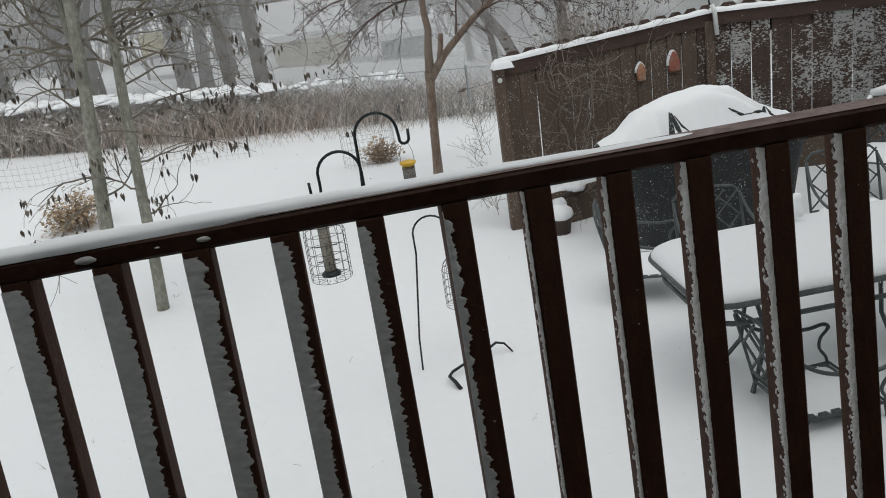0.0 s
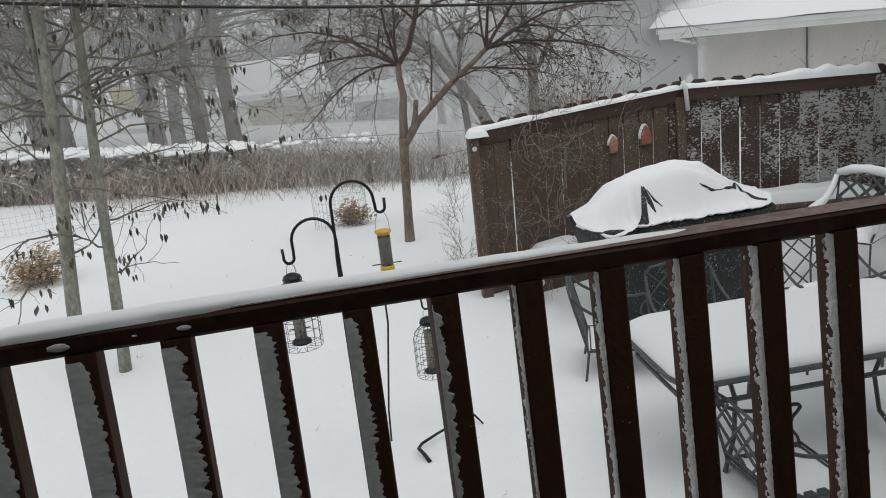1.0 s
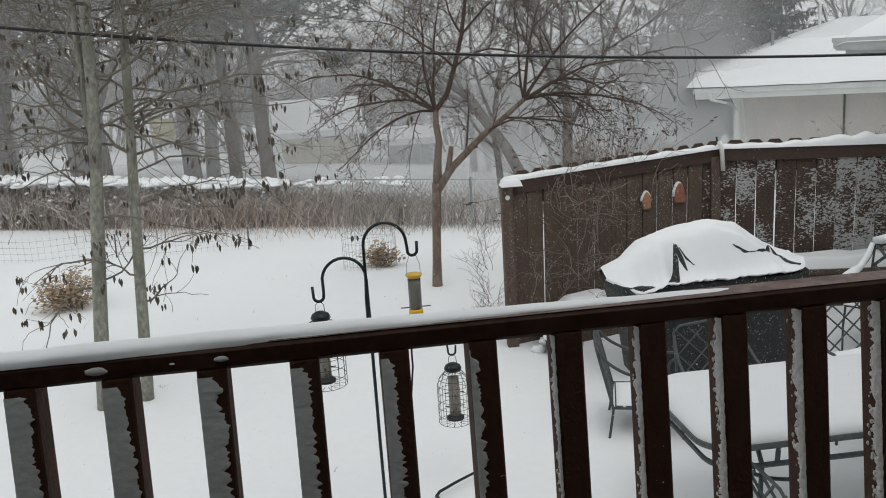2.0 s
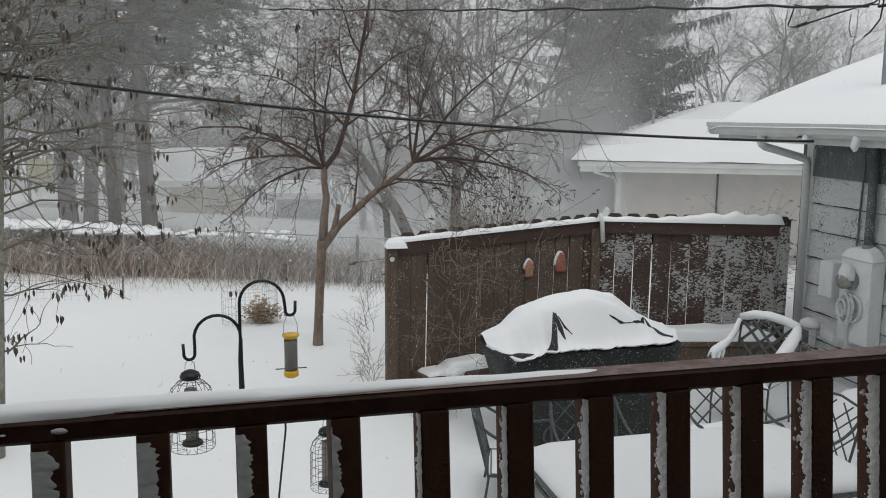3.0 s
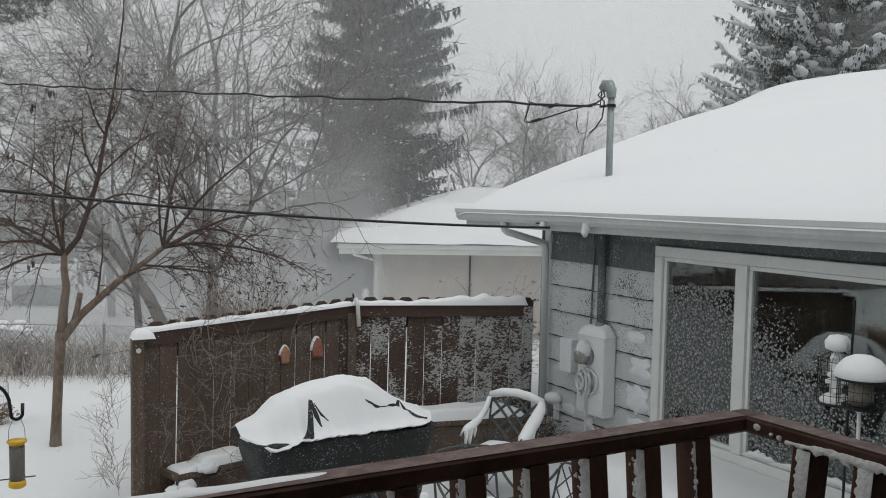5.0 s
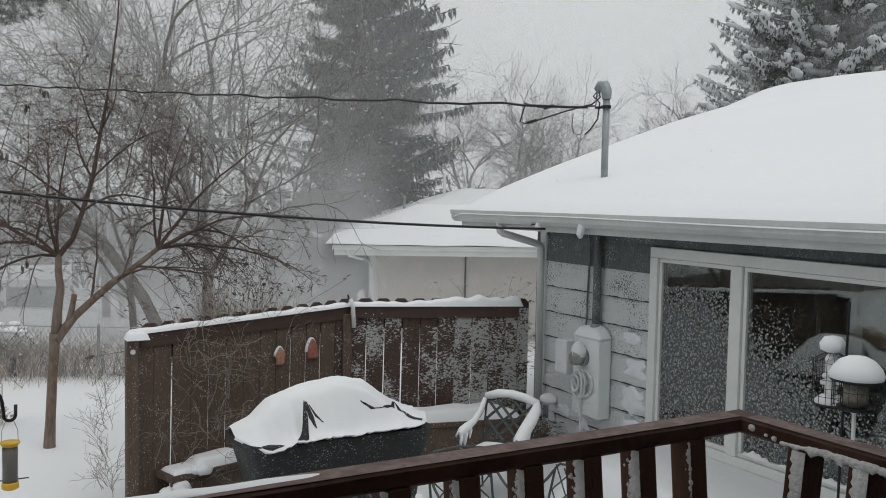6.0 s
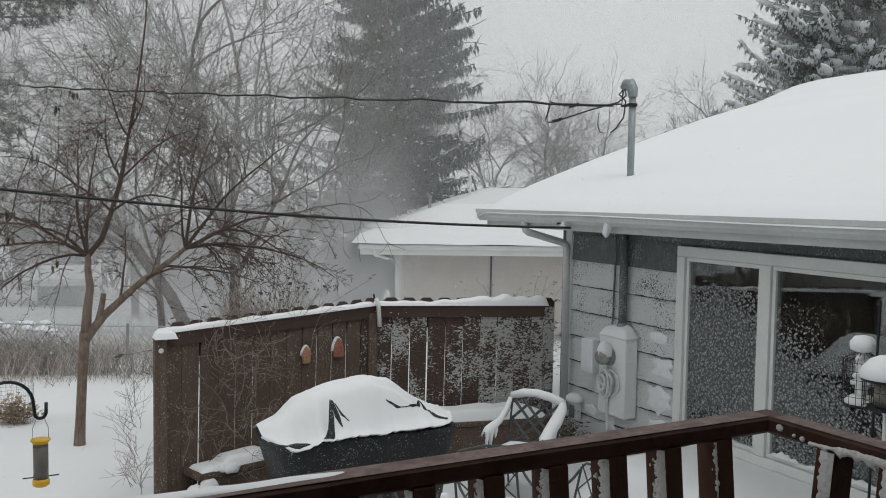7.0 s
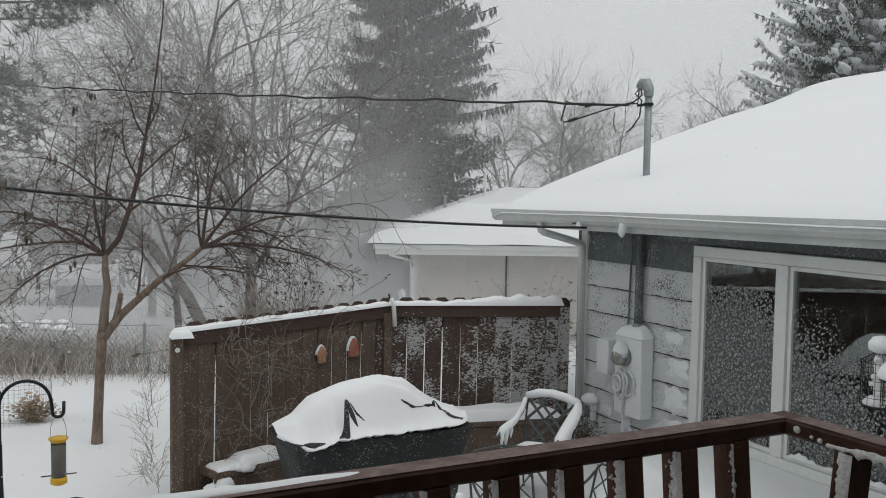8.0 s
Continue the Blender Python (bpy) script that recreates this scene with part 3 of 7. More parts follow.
def build_eaves():
    eaves = thing("trim_eaves", EAVE_FALL, "white painted fascia, soffit and gutter", "eaves", kind="structure")
    part("fascia", chamfered((GX + 0.10, WY0, 2.142), (GX + 0.125, 8.32, 2.32), 0.003, 1), EAVE_PAINT, eaves)
    part("soffit", chamfered((GX + 0.127, WY0, 2.162), (WX + 0.16, 8.30, 2.175), 0.002, 1), EAVE_PAINT, eaves)
    part("fascia", chamfered((GX + 0.127, 8.302, 2.142), (14, 8.322, 2.30), 0.003, 1), EAVE_PAINT, eaves)
    g = Mesh()
    prof = [(0.095, 2.31), (0.095, 2.20), (0.03, 2.20), (-0.005, 2.235), (-0.005, 2.27), (-0.02, 2.285), (-0.02, 2.32), (-0.006, 2.32), (-0.006, 2.29), (0.085, 2.29)]
    for y in (WY0, 8.36):
        g.v += [(GX + x, y, z) for x, z in prof]
    k = len(prof)
    g.f = [(j, (j + 1) % k, k + (j + 1) % k, k + j) for j in range(k)] + [tuple(range(k - 1, -1, -1)), tuple(range(k, 2 * k))]
    part("gutter", g, EAVE_PAINT, eaves)
    spout = Mesh()
    spout.tube([(GX + 0.05, 7.50, 2.21), (GX + 0.05, 7.50, 2.15), (GX + 0.058, 7.498, 2.125), (GX + 0.085, 7.49, 2.103), (WX - 0.12, 7.43, 2.005), (WX - 0.07, 7.425, 1.985), (WX - 0.055, 7.42, 1.94), (WX - 0.055, 7.42, 0.1)], 0.036, 10)
    part("downspout", spout, EAVE_PAINT, eaves, "white metal downspout", smooth=True)


build_eaves()


def roof_z(x):
    """Height of the roof's snow over the distance from the eave: a slope with slow swells up to a level ridge."""
    keys = ((4.7, 2.31), (5.39, 2.545), (6.6, 2.875), (7.92, 3.205), (9.52, 3.60), (11.5, 4.02), (13.2, 4.49), (14.1, 4.66))
    for (a, h0), (b, h1) in zip(keys, keys[1:]):
        if x <= b:
            return h0 + (h1 - h0) * (x - a) / (b - a)
    return keys[-1][1]


def build_roof():
    m = Mesh()
    ridge = 14.1

    def f(u, v):
        x = GX - 0.03 + (ridge - GX + 0.03) * u
        far = 8.42 + (x - GX) * 0.42
        y = WY0 + (far - WY0) * v
        z = (roof_z(x - 0.25) + 2 * roof_z(x) + roof_z(x + 0.25)) / 4 if GX + 0.25 < x < ridge - 0.25 else roof_z(x)
        edge = far - y
        z += 0.03 * min(1, max(0, (x - GX) / 0.5)) * min(1, edge / 1.6) + 0.035 * noise.noise(Vector((x * 0.5, y * 0.3, 5))) * min(1, edge / 2)
        z += max(0.0, 7 - y) * 0.010 * max(0.0, 1 - (x - GX) / 3)
        if edge < 0.35:
            z -= 0.10 * (1 - edge / 0.35) ** 2
        if x < GX + 0.12:
            z -= 0.05 * (1 - (x - GX + 0.03) / 0.15) ** 2
        return x, y, z

    m.grid(f, 70, 70)
    solid("roof_snow", m, SNOW, "thick smooth snow covering the low house roof", "roof", kind="structure", smooth=True)
    deck = Mesh()
    deck.v = [(GX + 0.1, WY0, 2.302), (GX + 0.1, 8.2, 2.302), (13.9, 11.9, 4.35), (13.9, WY0, 4.35), (22, WY0, 2.3), (22, 13.0, 2.3)]
    deck.f = [(0, 1, 2, 3), (3, 2, 5, 4), (1, 5, 2)]
    solid("roof_deck", deck, SIDING_BARE, "roof boards under the snow", "roof", kind="structure")


build_roof()

# ---- neighbour's house ----
def build_neighbour():
    house = thing("neighbour_house", pose(9.1, 20.0, -1.2, 0, 0, -24), "cream-sided low house under deep roof snow", "house")
    part("wall", Mesh().box((0, 0, -1), (9, 7, 2.2)), GARAGE, house)
    part("fascia", chamfered((-0.85, -0.5, 2.15), (9.5, -0.47, 2.38), 0.01, 1), WHITE, house)
    part("soffit", chamfered((-0.85, -0.468, 2.2), (9.5, 7.4, 2.22), 0.005, 1), WHITE, house)
    part("gutter", chamfered((-0.9, -0.58, 2.28), (9.5, -0.502, 2.40), 0.01, 1), WHITE, house)
    part("joint_trim", chamfered((2.3, -0.03, -0.5), (2.34, -0.002, 2.2), 0.005, 1), SIDING_BARE, house)
    part("downspout", Mesh().tube([(-0.55, -0.54, 2.3), (-0.5, -0.5, 2.15), (0.05, -0.05, 1.95), (0.05, -0.05, -0.5)], 0.045, 8), WHITE, house)
    part("corner_board", chamfered((-0.02, -0.02, -0.6), (0.12, 0.0, 2.2), 0.005, 1), WHITE, house)
    part("utility_box", chamfered((-0.24, 0.10, 0.62), (-0.012, 0.5, 1.75), 0.02, 1), SIDING_DARK, house, "dark utility box at the corner")
    part("box_snow", Mesh().lathe([(0.08, 1.02), (0.10, 1.1), (0.09, 1.2), (0.04, 1.27), (0.01, 1.28)], (-0.2, 0.1, 0), 10), SNOW, house, "snow stuck on the box", smooth=True)
    part("vent", Mesh().tube([(2.0, 2.6, 3.2), (2.0, 2.6, 4.15)], 0.035, 8), WHITE, house)
    part("vent", Mesh().lathe([(0.04, 3.0), (0.04, 3.5), (0.07, 3.51), (0.07, 3.55), (0.02, 3.57)], (0.9, 2.2, 0), 10), STEEL, house)
    roof = Mesh()

    def f(u, v):
        x, y = -1.05 + 11 * u, -0.65 + 8.4 * v
        e = min(x + 1.05, y + 0.65, 7.75 - y)
        h = 2.42 + 0.34 * min(e, 3.6) + 0.14 * min(1, e / 0.15) ** 0.5
        return x, y, h + 0.03 * noise.noise(Vector((x, y, 1)))

    roof.grid(f, 60, 46)
    part("roof", roof, SNOW, house, "snow-covered hip roof", smooth=True)


build_neighbour()


# ---- trees ----
def branch(m, p, d, r, length, depth, rng, spread, up, sides, tips=None, bend=0.25, kids=(2, 3), shrink=0.66, minr=0.0025):
    n = 4 if depth > 0 else 3
    pts, rad = [Vector(p)], [r]
    d = Vector(d).normalized()
    for k in range(n):
        d = (d + Vector((rng.uniform(-1, 1), rng.uniform(-1, 1), rng.uniform(-1, 1))) * bend + Vector((0, 0, up))).normalized()
        pts.append(pts[-1] + d * (length / n))
        rad.append(max(minr, r * (1 - 0.45 * (k + 1) / n)))
    m.tube(pts, rad, sides if depth > 1 else (4 if depth == 1 else 3), closed=False)
    if depth <= 0:
        if tips is not None:
            tips.append((pts[-1], d))
        return
    for _ in range(rng.randint(*kids) + (1 if depth > 1 else 0)):
        t = rng.uniform(0.35, 1.0)
        k = min(n - 1, int(t * n))
        q = pts[k].lerp(pts[k + 1], t * n - k)
        out = Vector((rng.gauss(0, 1), rng.gauss(0, 1), rng.gauss(0, 0.6)))
        out = (out - d * out.dot(d))
        nd = (d * (1 - spread) + out.normalized() * spread) if out.length > 1e-3 else d
        branch(m, q, nd, max(minr, rad[k] * shrink), length * rng.uniform(0.55, 0.8), depth - 1, rng, spread, up, sides, tips, bend, kids, shrink, minr)
    branch(m, pts[-1], d, rad[-1], length * 0.75, depth - 1, rng, spread, up, sides, tips, bend, kids, shrink, minr)


def arching(m, p, d, r, length, depth, rng, minr=0.0021):
    """A fruit tree's limb: it rises, arches over under its own weight, and carries crooked side twigs with short spurs."""
    n = 8 if depth > 1 else (5 if depth == 1 else 2)
    d = Vector(d).normalized()
    pts, rad = [Vector(p)], [r]
    for k in range(n):
        flat = math.hypot(d.x, d.y)
        pull = -0.13 * flat if depth > 1 else -0.05 * flat
        d = (d + Vector((rng.uniform(-1, 1), rng.uniform(-1, 1), rng.uniform(-1, 1))) * 0.17 + Vector((0, 0, pull))).normalized()
        pts.append(pts[-1] + d * (length / n))
        rad.append(max(minr, r * (1 - 0.8 * (k + 1) / n)))
    m.tube(pts, rad, 6 if depth > 2 else (4 if depth > 1 else 3), closed=False)
    if depth == 0:
        return
    count = {3: 11, 2: 8, 1: 4}[depth]
    for j in range(count):
        t = (j + rng.uniform(0.2, 1.2)) / (count + 0.3) * 0.92 + 0.08
        k = min(n - 1, int(t * n))
        q = pts[k].lerp(pts[k + 1], min(1.0, t * n - k))
        along = (pts[k + 1] - pts[k]).normalized()
        out = Vector((rng.gauss(0, 1), rng.gauss(0, 1), rng.gauss(0.25, 0.7)))
        out = out - along * out.dot(along)
        if out.length < 1e-3:
            continue
        side = along * 0.62 + out.normalized() * 0.8
        ln = {3: 0.54, 2: 0.36, 1: 0.26}[depth] * length * rng.uniform(0.6, 1.25) * (1.1 - 0.5 * t)
        arching(m, q, side, max(minr, rad[k] * 0.55), ln, depth - 1, rng, minr)


def build_yard_tree():
    rng = random.Random(5)
    at = Vector((0.89, 9.2, ground_z(0.89, 9.2) - 0.04))
    tree = thing("fruit_tree", Matrix.Translation(at), "bare fruit tree with a forked trunk and fine reddish twigs", "tree")
    trunk = Mesh()
    trunk.tube([(0, 0, -0.2), (0.0, 0, 0.08), (0.01, 0, 0.3), (0.03, 0, 0.7), (0.05, 0, 1.0), (0.06, 0, 1.13)], [0.072, 0.054, 0.047, 0.045, 0.047, 0.054], 12)
    trunk.tube([(0.06, 0, 1.06), (0.08, 0, 1.35), (0.11, 0.02, 1.55), (0.09, 0.02, 1.72), (0.09, 0.0, 1.88)], [0.052, 0.043, 0.037, 0.033, 0.030], 10)
    trunk.tube([(0.06, 0, 1.06), (0.22, -0.04, 1.28), (0.36, -0.08, 1.42), (0.55, -0.12, 1.60), (0.76, -0.16, 1.76), (0.96, -0.2, 1.93)], [0.05, 0.040, 0.036, 0.033, 0.028, 0.023], 10)
    trunk.tube([(0.17, -0.03, 1.21), (0.20, -0.05, 1.36), (0.22, -0.08, 1.50)], [0.034, 0.028, 0.026], 8)
    # the leader runs up from the left fork into one long shoot
    leader = [(0.09, 0.0, 1.86), (0.22, 0.02, 2.02), (0.31, 0.03, 2.28), (0.40, 0.02, 2.60), (0.47, 0.04, 3.0), (0.56, 0.03, 3.5), (0.63, 0.0, 4.1), (0.67, 0.02, 4.8)]
    part("trunk", trunk, BARK, tree, smooth=True)
    crown = Mesh()
    crown.tube(leader, [0.028, 0.026, 0.024, 0.021, 0.016, 0.011, 0.008, 0.004], 8)
    left, right = (0.09, 0.0, 1.86), (0.96, -0.2, 1.93)
    starts = [(left, d, r, ln) for d, r, ln in (((-1.0, 0.1, 0.55), 0.020, 1.55), ((-0.8, -0.5, 0.75), 0.018, 1.4), ((-0.6, 0.6, 0.75), 0.017, 1.4), ((-0.9, -0.2, 0.25), 0.015, 1.2), ((-0.45, 0.2, 1), 0.018, 1.5), ((0.0, -0.35, 1), 0.016, 1.3))]
    starts += [(right, d, r, ln) for d, r, ln in (((1.0, -0.1, 0.45), 0.018, 1.55), ((0.9, 0.5, 0.55), 0.017, 1.45), ((0.8, -0.6, 0.6), 0.017, 1.45), ((0.25, 0.3, 1), 0.018, 1.5), ((0.5, -0.3, 1), 0.018, 1.5), ((-0.35, -0.2, 1), 0.014, 1.1), ((1.0, 0.2, 0.1), 0.014, 1.15))]
    starts += [(leader[2], (-0.7, -0.2, 0.8), 0.014, 1.2), (leader[2], (0.8, 0.3, 0.8), 0.014, 1.2), (leader[3], (-0.5, 0.4, 0.9), 0.012, 1.1), (leader[3], (0.6, -0.4, 0.9), 0.012, 1.1), (leader[4], (-0.5, -0.3, 0.9), 0.010, 0.9), (leader[4], (0.5, 0.2, 0.9), 0.010, 0.9),
               ((0.55, -0.12, 1.60), (0.6, -0.5, 0.5), 0.014, 1.0), ((0.36, -0.08, 1.42), (0.2, 0.6, 0.7), 0.013, 1.0), ((0.76, -0.16, 1.76), (0.9, 0.4, 0.1), 0.013, 1.1)]
    for p, d, r, ln in starts:
        arching(crown, p, d, r, ln, 3, rng)
    # long upright water shoots
    for p, ln in (((-0.55, 0.05, 2.28), 1.5), ((-0.25, -0.2, 2.35), 1.2), ((1.02, -0.15, 2.5), 1.6), ((1.35, -0.2, 2.15), 1.3), ((0.72, 0.1, 2.6), 1.5)):
        arching(crown, p, (rng.uniform(-0.08, 0.1), 0, 1), 0.0075, ln, 1, rng)
    part("crown", crown, TWIG, tree)


build_yard_tree()


def build_aspen(x, y, r, h, seed, lean, bow, low, fork=None):
    """low: hand-placed lower limbs as (height, degrees round the trunk, length); fork: (height, lean) of a second leader."""
    rng = random.Random(seed)
    at = Vector((x, y, ground_z(x, y) - 0.05))
    tree = thing("aspen_tree", Matrix.Translation(at), "slender grey-green aspen with a few hanging dead leaves", "tree", "young aspens")

    def stem(t):
        return Vector((lean * t * h + bow * math.sin(math.pi * min(1, t * 1.6)) + 0.012 * math.sin(11 * t + seed), 0.02 * math.cos(4 * t), t * h))

    pts = [(0, 0, -0.2)] + [stem(k / 16) for k in range(1, 17)]
    rad = [r * 1.15] + [r * (1 - 0.62 * k / 16) for k in range(1, 17)]
    trunk = Mesh().tube(pts, rad, 12)
    if fork:
        p = stem(fork[0] / h)
        trunk.tube([p - Vector((0, 0, 0.08)), p + Vector((-0.035, 0, 0.10)), p + Vector((-0.05 + fork[1] * 0.5, 0.02, 0.6)), p + Vector((fork[1] * 1.4 - 0.06, 0.03, 1.5)), p + Vector((fork[1] * 2.6, 0.0, 2.6))], [r * 0.5, r * 0.48, r * 0.42, r * 0.3, r * 0.12], 9)
    part("trunk", trunk, BIRCH, tree, smooth=True)
    limbs, tips = Mesh(), []
    for z, turn, ln in low:
        a = radians(turn)
        branch(limbs, stem(z / h), (math.cos(a), math.sin(a), rng.uniform(0.0, 0.35)), 0.009, ln / 2.1, 2, rng, 0.42, -0.03, 5, tips, kids=(1, 2), minr=0.0019, bend=0.42)
    for k in range(50):
        t = rng.uniform(0.35, 0.9)
        a = rng.uniform(0, 2 * math.pi)
        branch(limbs, stem(t), (math.cos(a), math.sin(a), 0.4), 0.0125 * (1.1 - t * 0.5), rng.uniform(0.38, 0.78), 2, rng, 0.45, -0.01, 5, tips, kids=(1, 2), minr=0.0019, bend=0.42)
    part("limb", limbs, ASPEN_TWIG, tree)
    leaves = Mesh()
    for p, d in tips:
        if p.z > 0.55 and rng.random() < 0.52:
            for _ in range(rng.randint(2, 4)):
                # a curled leaf hanging from its stalk: two halves folded along the midrib
                q = p + Vector((rng.uniform(-0.035, 0.035), rng.uniform(-0.035, 0.035), rng.uniform(-0.02, 0.01)))
                s, a = rng.uniform(0.018, 0.031), rng.uniform(0, 6.28)
                u = Vector((math.cos(a), math.sin(a), 0)) * s * 0.32
                v = Vector((-math.sin(a), math.cos(a), 0)) * s * 0.5
                tip = q - Vector((0, 0, 2.3 * s)) + v * rng.uniform(0.2, 1.2)
                i = len(leaves.v)
                leaves.v += [tuple(w) for w in (q, q - Vector((0, 0, 0.7 * s)) + u + v, q - Vector((0, 0, 1.5 * s)) + u * 0.9 + v, tip, q - Vector((0, 0, 1.5 * s)) - u * 0.9 + v, q - Vector((0, 0, 0.7 * s)) - u + v, q - Vector((0, 0, 1.1 * s)) - v * 0.3)]
                leaves.f += [(i, i + 1, i + 6), (i + 1, i + 2, i + 6), (i + 2, i + 3, i + 6), (i + 3, i + 4, i + 6), (i + 4, i + 5, i + 6), (i + 5, i, i + 6)]
    part("leaves", leaves, DEADLEAF, tree, "brown curled dead leaves")


build_aspen(-1.91, 6.54, 0.055, 5.5, 3, 0.085, 0.03, ((0.95, 190, 0.9), (1.15, 160, 0.8), (1.0, 20, 0.7), (1.45, 340, 1.1), (1.6, 170, 1.0), (1.75, 215, 0.9)), (2.05, 0.03))
build_aspen(-1.63, 6.64, 0.045, 5.2, 8, 0.062, 0.03, ((0.80, 5, 0.65), (1.2, 15, 0.75), (1.5, 0, 1.2), (1.75, 20, 1.3), (1.0, 185, 0.6), (2.0, 330, 1.4), (2.2, 10, 1.5), (2.1, 355, 2.1), (2.35, 15, 2.2), (2.5, 345, 2.3), (2.7, 5, 2.1), (2.9, 350, 2.2)))


def build_bare_tree(x, y, h, seed, r, spread=0.5, depth=5, limbs=5, lean=(0.0, 0.0), wide=0.8, minr=0.0085, kids=(1, 2), trunk=0.25, bend=0.26):
    rng = random.Random(seed)
    tree = thing("bare_tree", Matrix.Translation((x, y, ground_z(x, y) - 0.1)), "tall bare tree in blowing snow", "tree", "far bare trees")
    m = Mesh()
    jx, jy = lean[0] * h * trunk + 0.03 * h * rng.uniform(-1, 1), lean[1] * h * trunk
    m.tube([(0, 0, -0.3), (0.5 * jx, 0.5 * jy, h * trunk * 0.55), (jx, jy, h * trunk)], [r * 1.2, r, r * 0.9], 9)
    top = Vector((jx, jy, h * trunk))
    part("trunk", m, FAR_BARK, tree, smooth=True)
    c = Mesh()
    turn = rng.uniform(0, 6.28)
    for k in range(limbs):
        a = turn + 6.283 * k / limbs + rng.uniform(-0.5, 0.5)
        w = wide * rng.uniform(0.5, 1.1)
        branch(c, top - Vector((jx, jy, h * trunk)) * 0.12 * k, (math.cos(a) * w + lean[0], math.sin(a) * w + lean[1], 1), r * 0.55, h * (1 - trunk) * 0.31, depth - 1, rng, spread, 0.02, 5, kids=kids, minr=minr, bend=bend, shrink=0.62)
    part("crown", c, FAR_BARK, tree)


def blob(m, c, out, side, a, b, h, rng):
    """A soft uneven clump of snow, long along out."""
    i, k0 = len(m.v), rng.uniform(0, 50)
    for zz, sc in ((-0.75, 0.45), (-0.25, 0.95), (0.35, 0.85), (0.8, 0.4)):
        for j in range(7):
            q = 2 * math.pi * j / 7
            n = 1 + 0.45 * noise.noise(Vector((math.cos(q) * 1.5 + k0, math.sin(q) * 1.5, zz)))
            m.v.append(tuple(c + out * (a * sc * n * math.cos(q)) + side * (b * sc * n * math.sin(q)) + Vector((0, 0, h * zz * n))))
    for a_ in range(3):
        m.f += [(i + a_ * 7 + j, i + a_ * 7 + (j + 1) % 7, i + a_ * 7 + 7 + (j + 1) % 7, i + a_ * 7 + 7 + j) for j in range(7)]
    m.f += [tuple(i + 6 - j for j in range(7)), tuple(i + 21 + j for j in range(7))]


def build_conifer(x, y, h, r, seed, mat, label, snow=0.0, shape=0.5, step=0.022, drop=0.26, lengths=(0.6, 0.7, 0.8, 0.9, 1.02), uneven=0.45, clump=1.0, thin=1.0):
    """Whorls of sagging boughs with upturned tips; branchlets hang from both sides of each."""
    rng = random.Random(seed)
    z = ground_z(x, y)
    tree = thing("spruce_tree", Matrix.Translation((x, y, z - 0.1)), label, "tree")
    part("trunk", Mesh().tube([(0, 0, -0.3), (0, 0, h * 0.5), (0, 0, h)], [0.25, 0.15, 0.02], 8), FAR_BARK, tree)
    m, s = Mesh(), Mesh()

    def spray(o, d, ln, w):
        w *= thin
        e = o + d * ln
        q = Vector((rng.gauss(0, 1), rng.gauss(0, 1), rng.gauss(0, 0.6))).normalized() * w
        i = len(m.v)
        mid = o.lerp(e, 0.45)
        m.v += [tuple(o), tuple(mid + q), tuple(e), tuple(mid - q)]
        m.f.append((i, i + 1, i + 2, i + 3))

    t = 0.03
    while t < 0.98:
        for k in range(rng.randint(5, 8)):
            a = rng.uniform(0, 6.283)
            big = noise.noise(Vector((math.cos(a) * 1.6 + seed, math.sin(a) * 1.6, t * 14)))
            ln = r * (1 - t) ** shape * rng.choice(lengths) * rng.uniform(0.9, 1.1) * (1.0 + uneven * big) + 0.15
            tt = t + rng.uniform(-1.2, 1.2) * step
            base = Vector((0, 0, tt * h))
            out = Vector((math.cos(a), math.sin(a), 0))
            side = Vector((-math.sin(a), math.cos(a), 0))
            sag, lift = rng.uniform(0.05, 0.65) * (1.15 - t), rng.uniform(0.15, 0.55)
            steps = max(5, int(ln / 0.15))
            laden = rng.random() < snow
            for j in range(1, steps + 1):
                u = j / steps
                c = base + out * ln * u + Vector((0, 0, ln * (-sag * u + lift * u * u)))
                along = (out + Vector((0, 0, -sag + 2 * lift * u))).normalized()
                fan = 0.50 * (1.05 - 0.75 * u) * min(1.0, ln / 1.5) + 0.06
                spray(c - along * 0.1, along, 0.34, 0.05)
                for sgn in (-1, 1):
                    for _ in range(2):
                        f = fan * rng.uniform(0.5, 1.1)
                        d = (side * sgn + along * rng.uniform(0.35, 0.9) + Vector((0, 0, rng.uniform(-0.35, 0.05)))).normalized()
                        spray(c, d, f, 0.045)
                        for _ in range(3):
                            o = c + d * f * rng.uniform(0.25, 0.95)
                            spray(o, (d * 0.35 + Vector((rng.gauss(0, 0.12), rng.gauss(0, 0.12), -1))).normalized(), drop * rng.uniform(0.4, 1.1), 0.042)
                if laden and u > 0.25 and rng.random() < 0.62:
                    o = c + side * rng.uniform(-0.7, 0.7) * fan + Vector((0, 0, 0.02))
                    blob(s, o, along, side, clump * rng.uniform(0.12, 0.34), clump * rng.uniform(0.10, 0.24), clump * rng.uniform(0.05, 0.12), rng)
        t += step
    part("crown", m, mat, tree)
    if s.v:
        tagged(part("bough_snow", s, SNOW_CRUST, tree, "snow clinging to the boughs", smooth=True), kind="stuff")


build_conifer(12.0, 26.7, 17.5, 3.1, 21, NEEDLE, "tall dark spruce half hidden by blowing snow", 0.6, 0.36, 0.0105, 0.30, uneven=0.75, clump=0.3, thin=0.8)
build_conifer(20.75, 16.1, 12.0, 4.1, 22, SNOWY_NEEDLE, "dark spruce with snow-laden boughs", 0.75, 0.36, 0.0085, 0.16, (0.75, 0.85, 0.95, 1.0), 0.3, clump=0.9, thin=0.5)


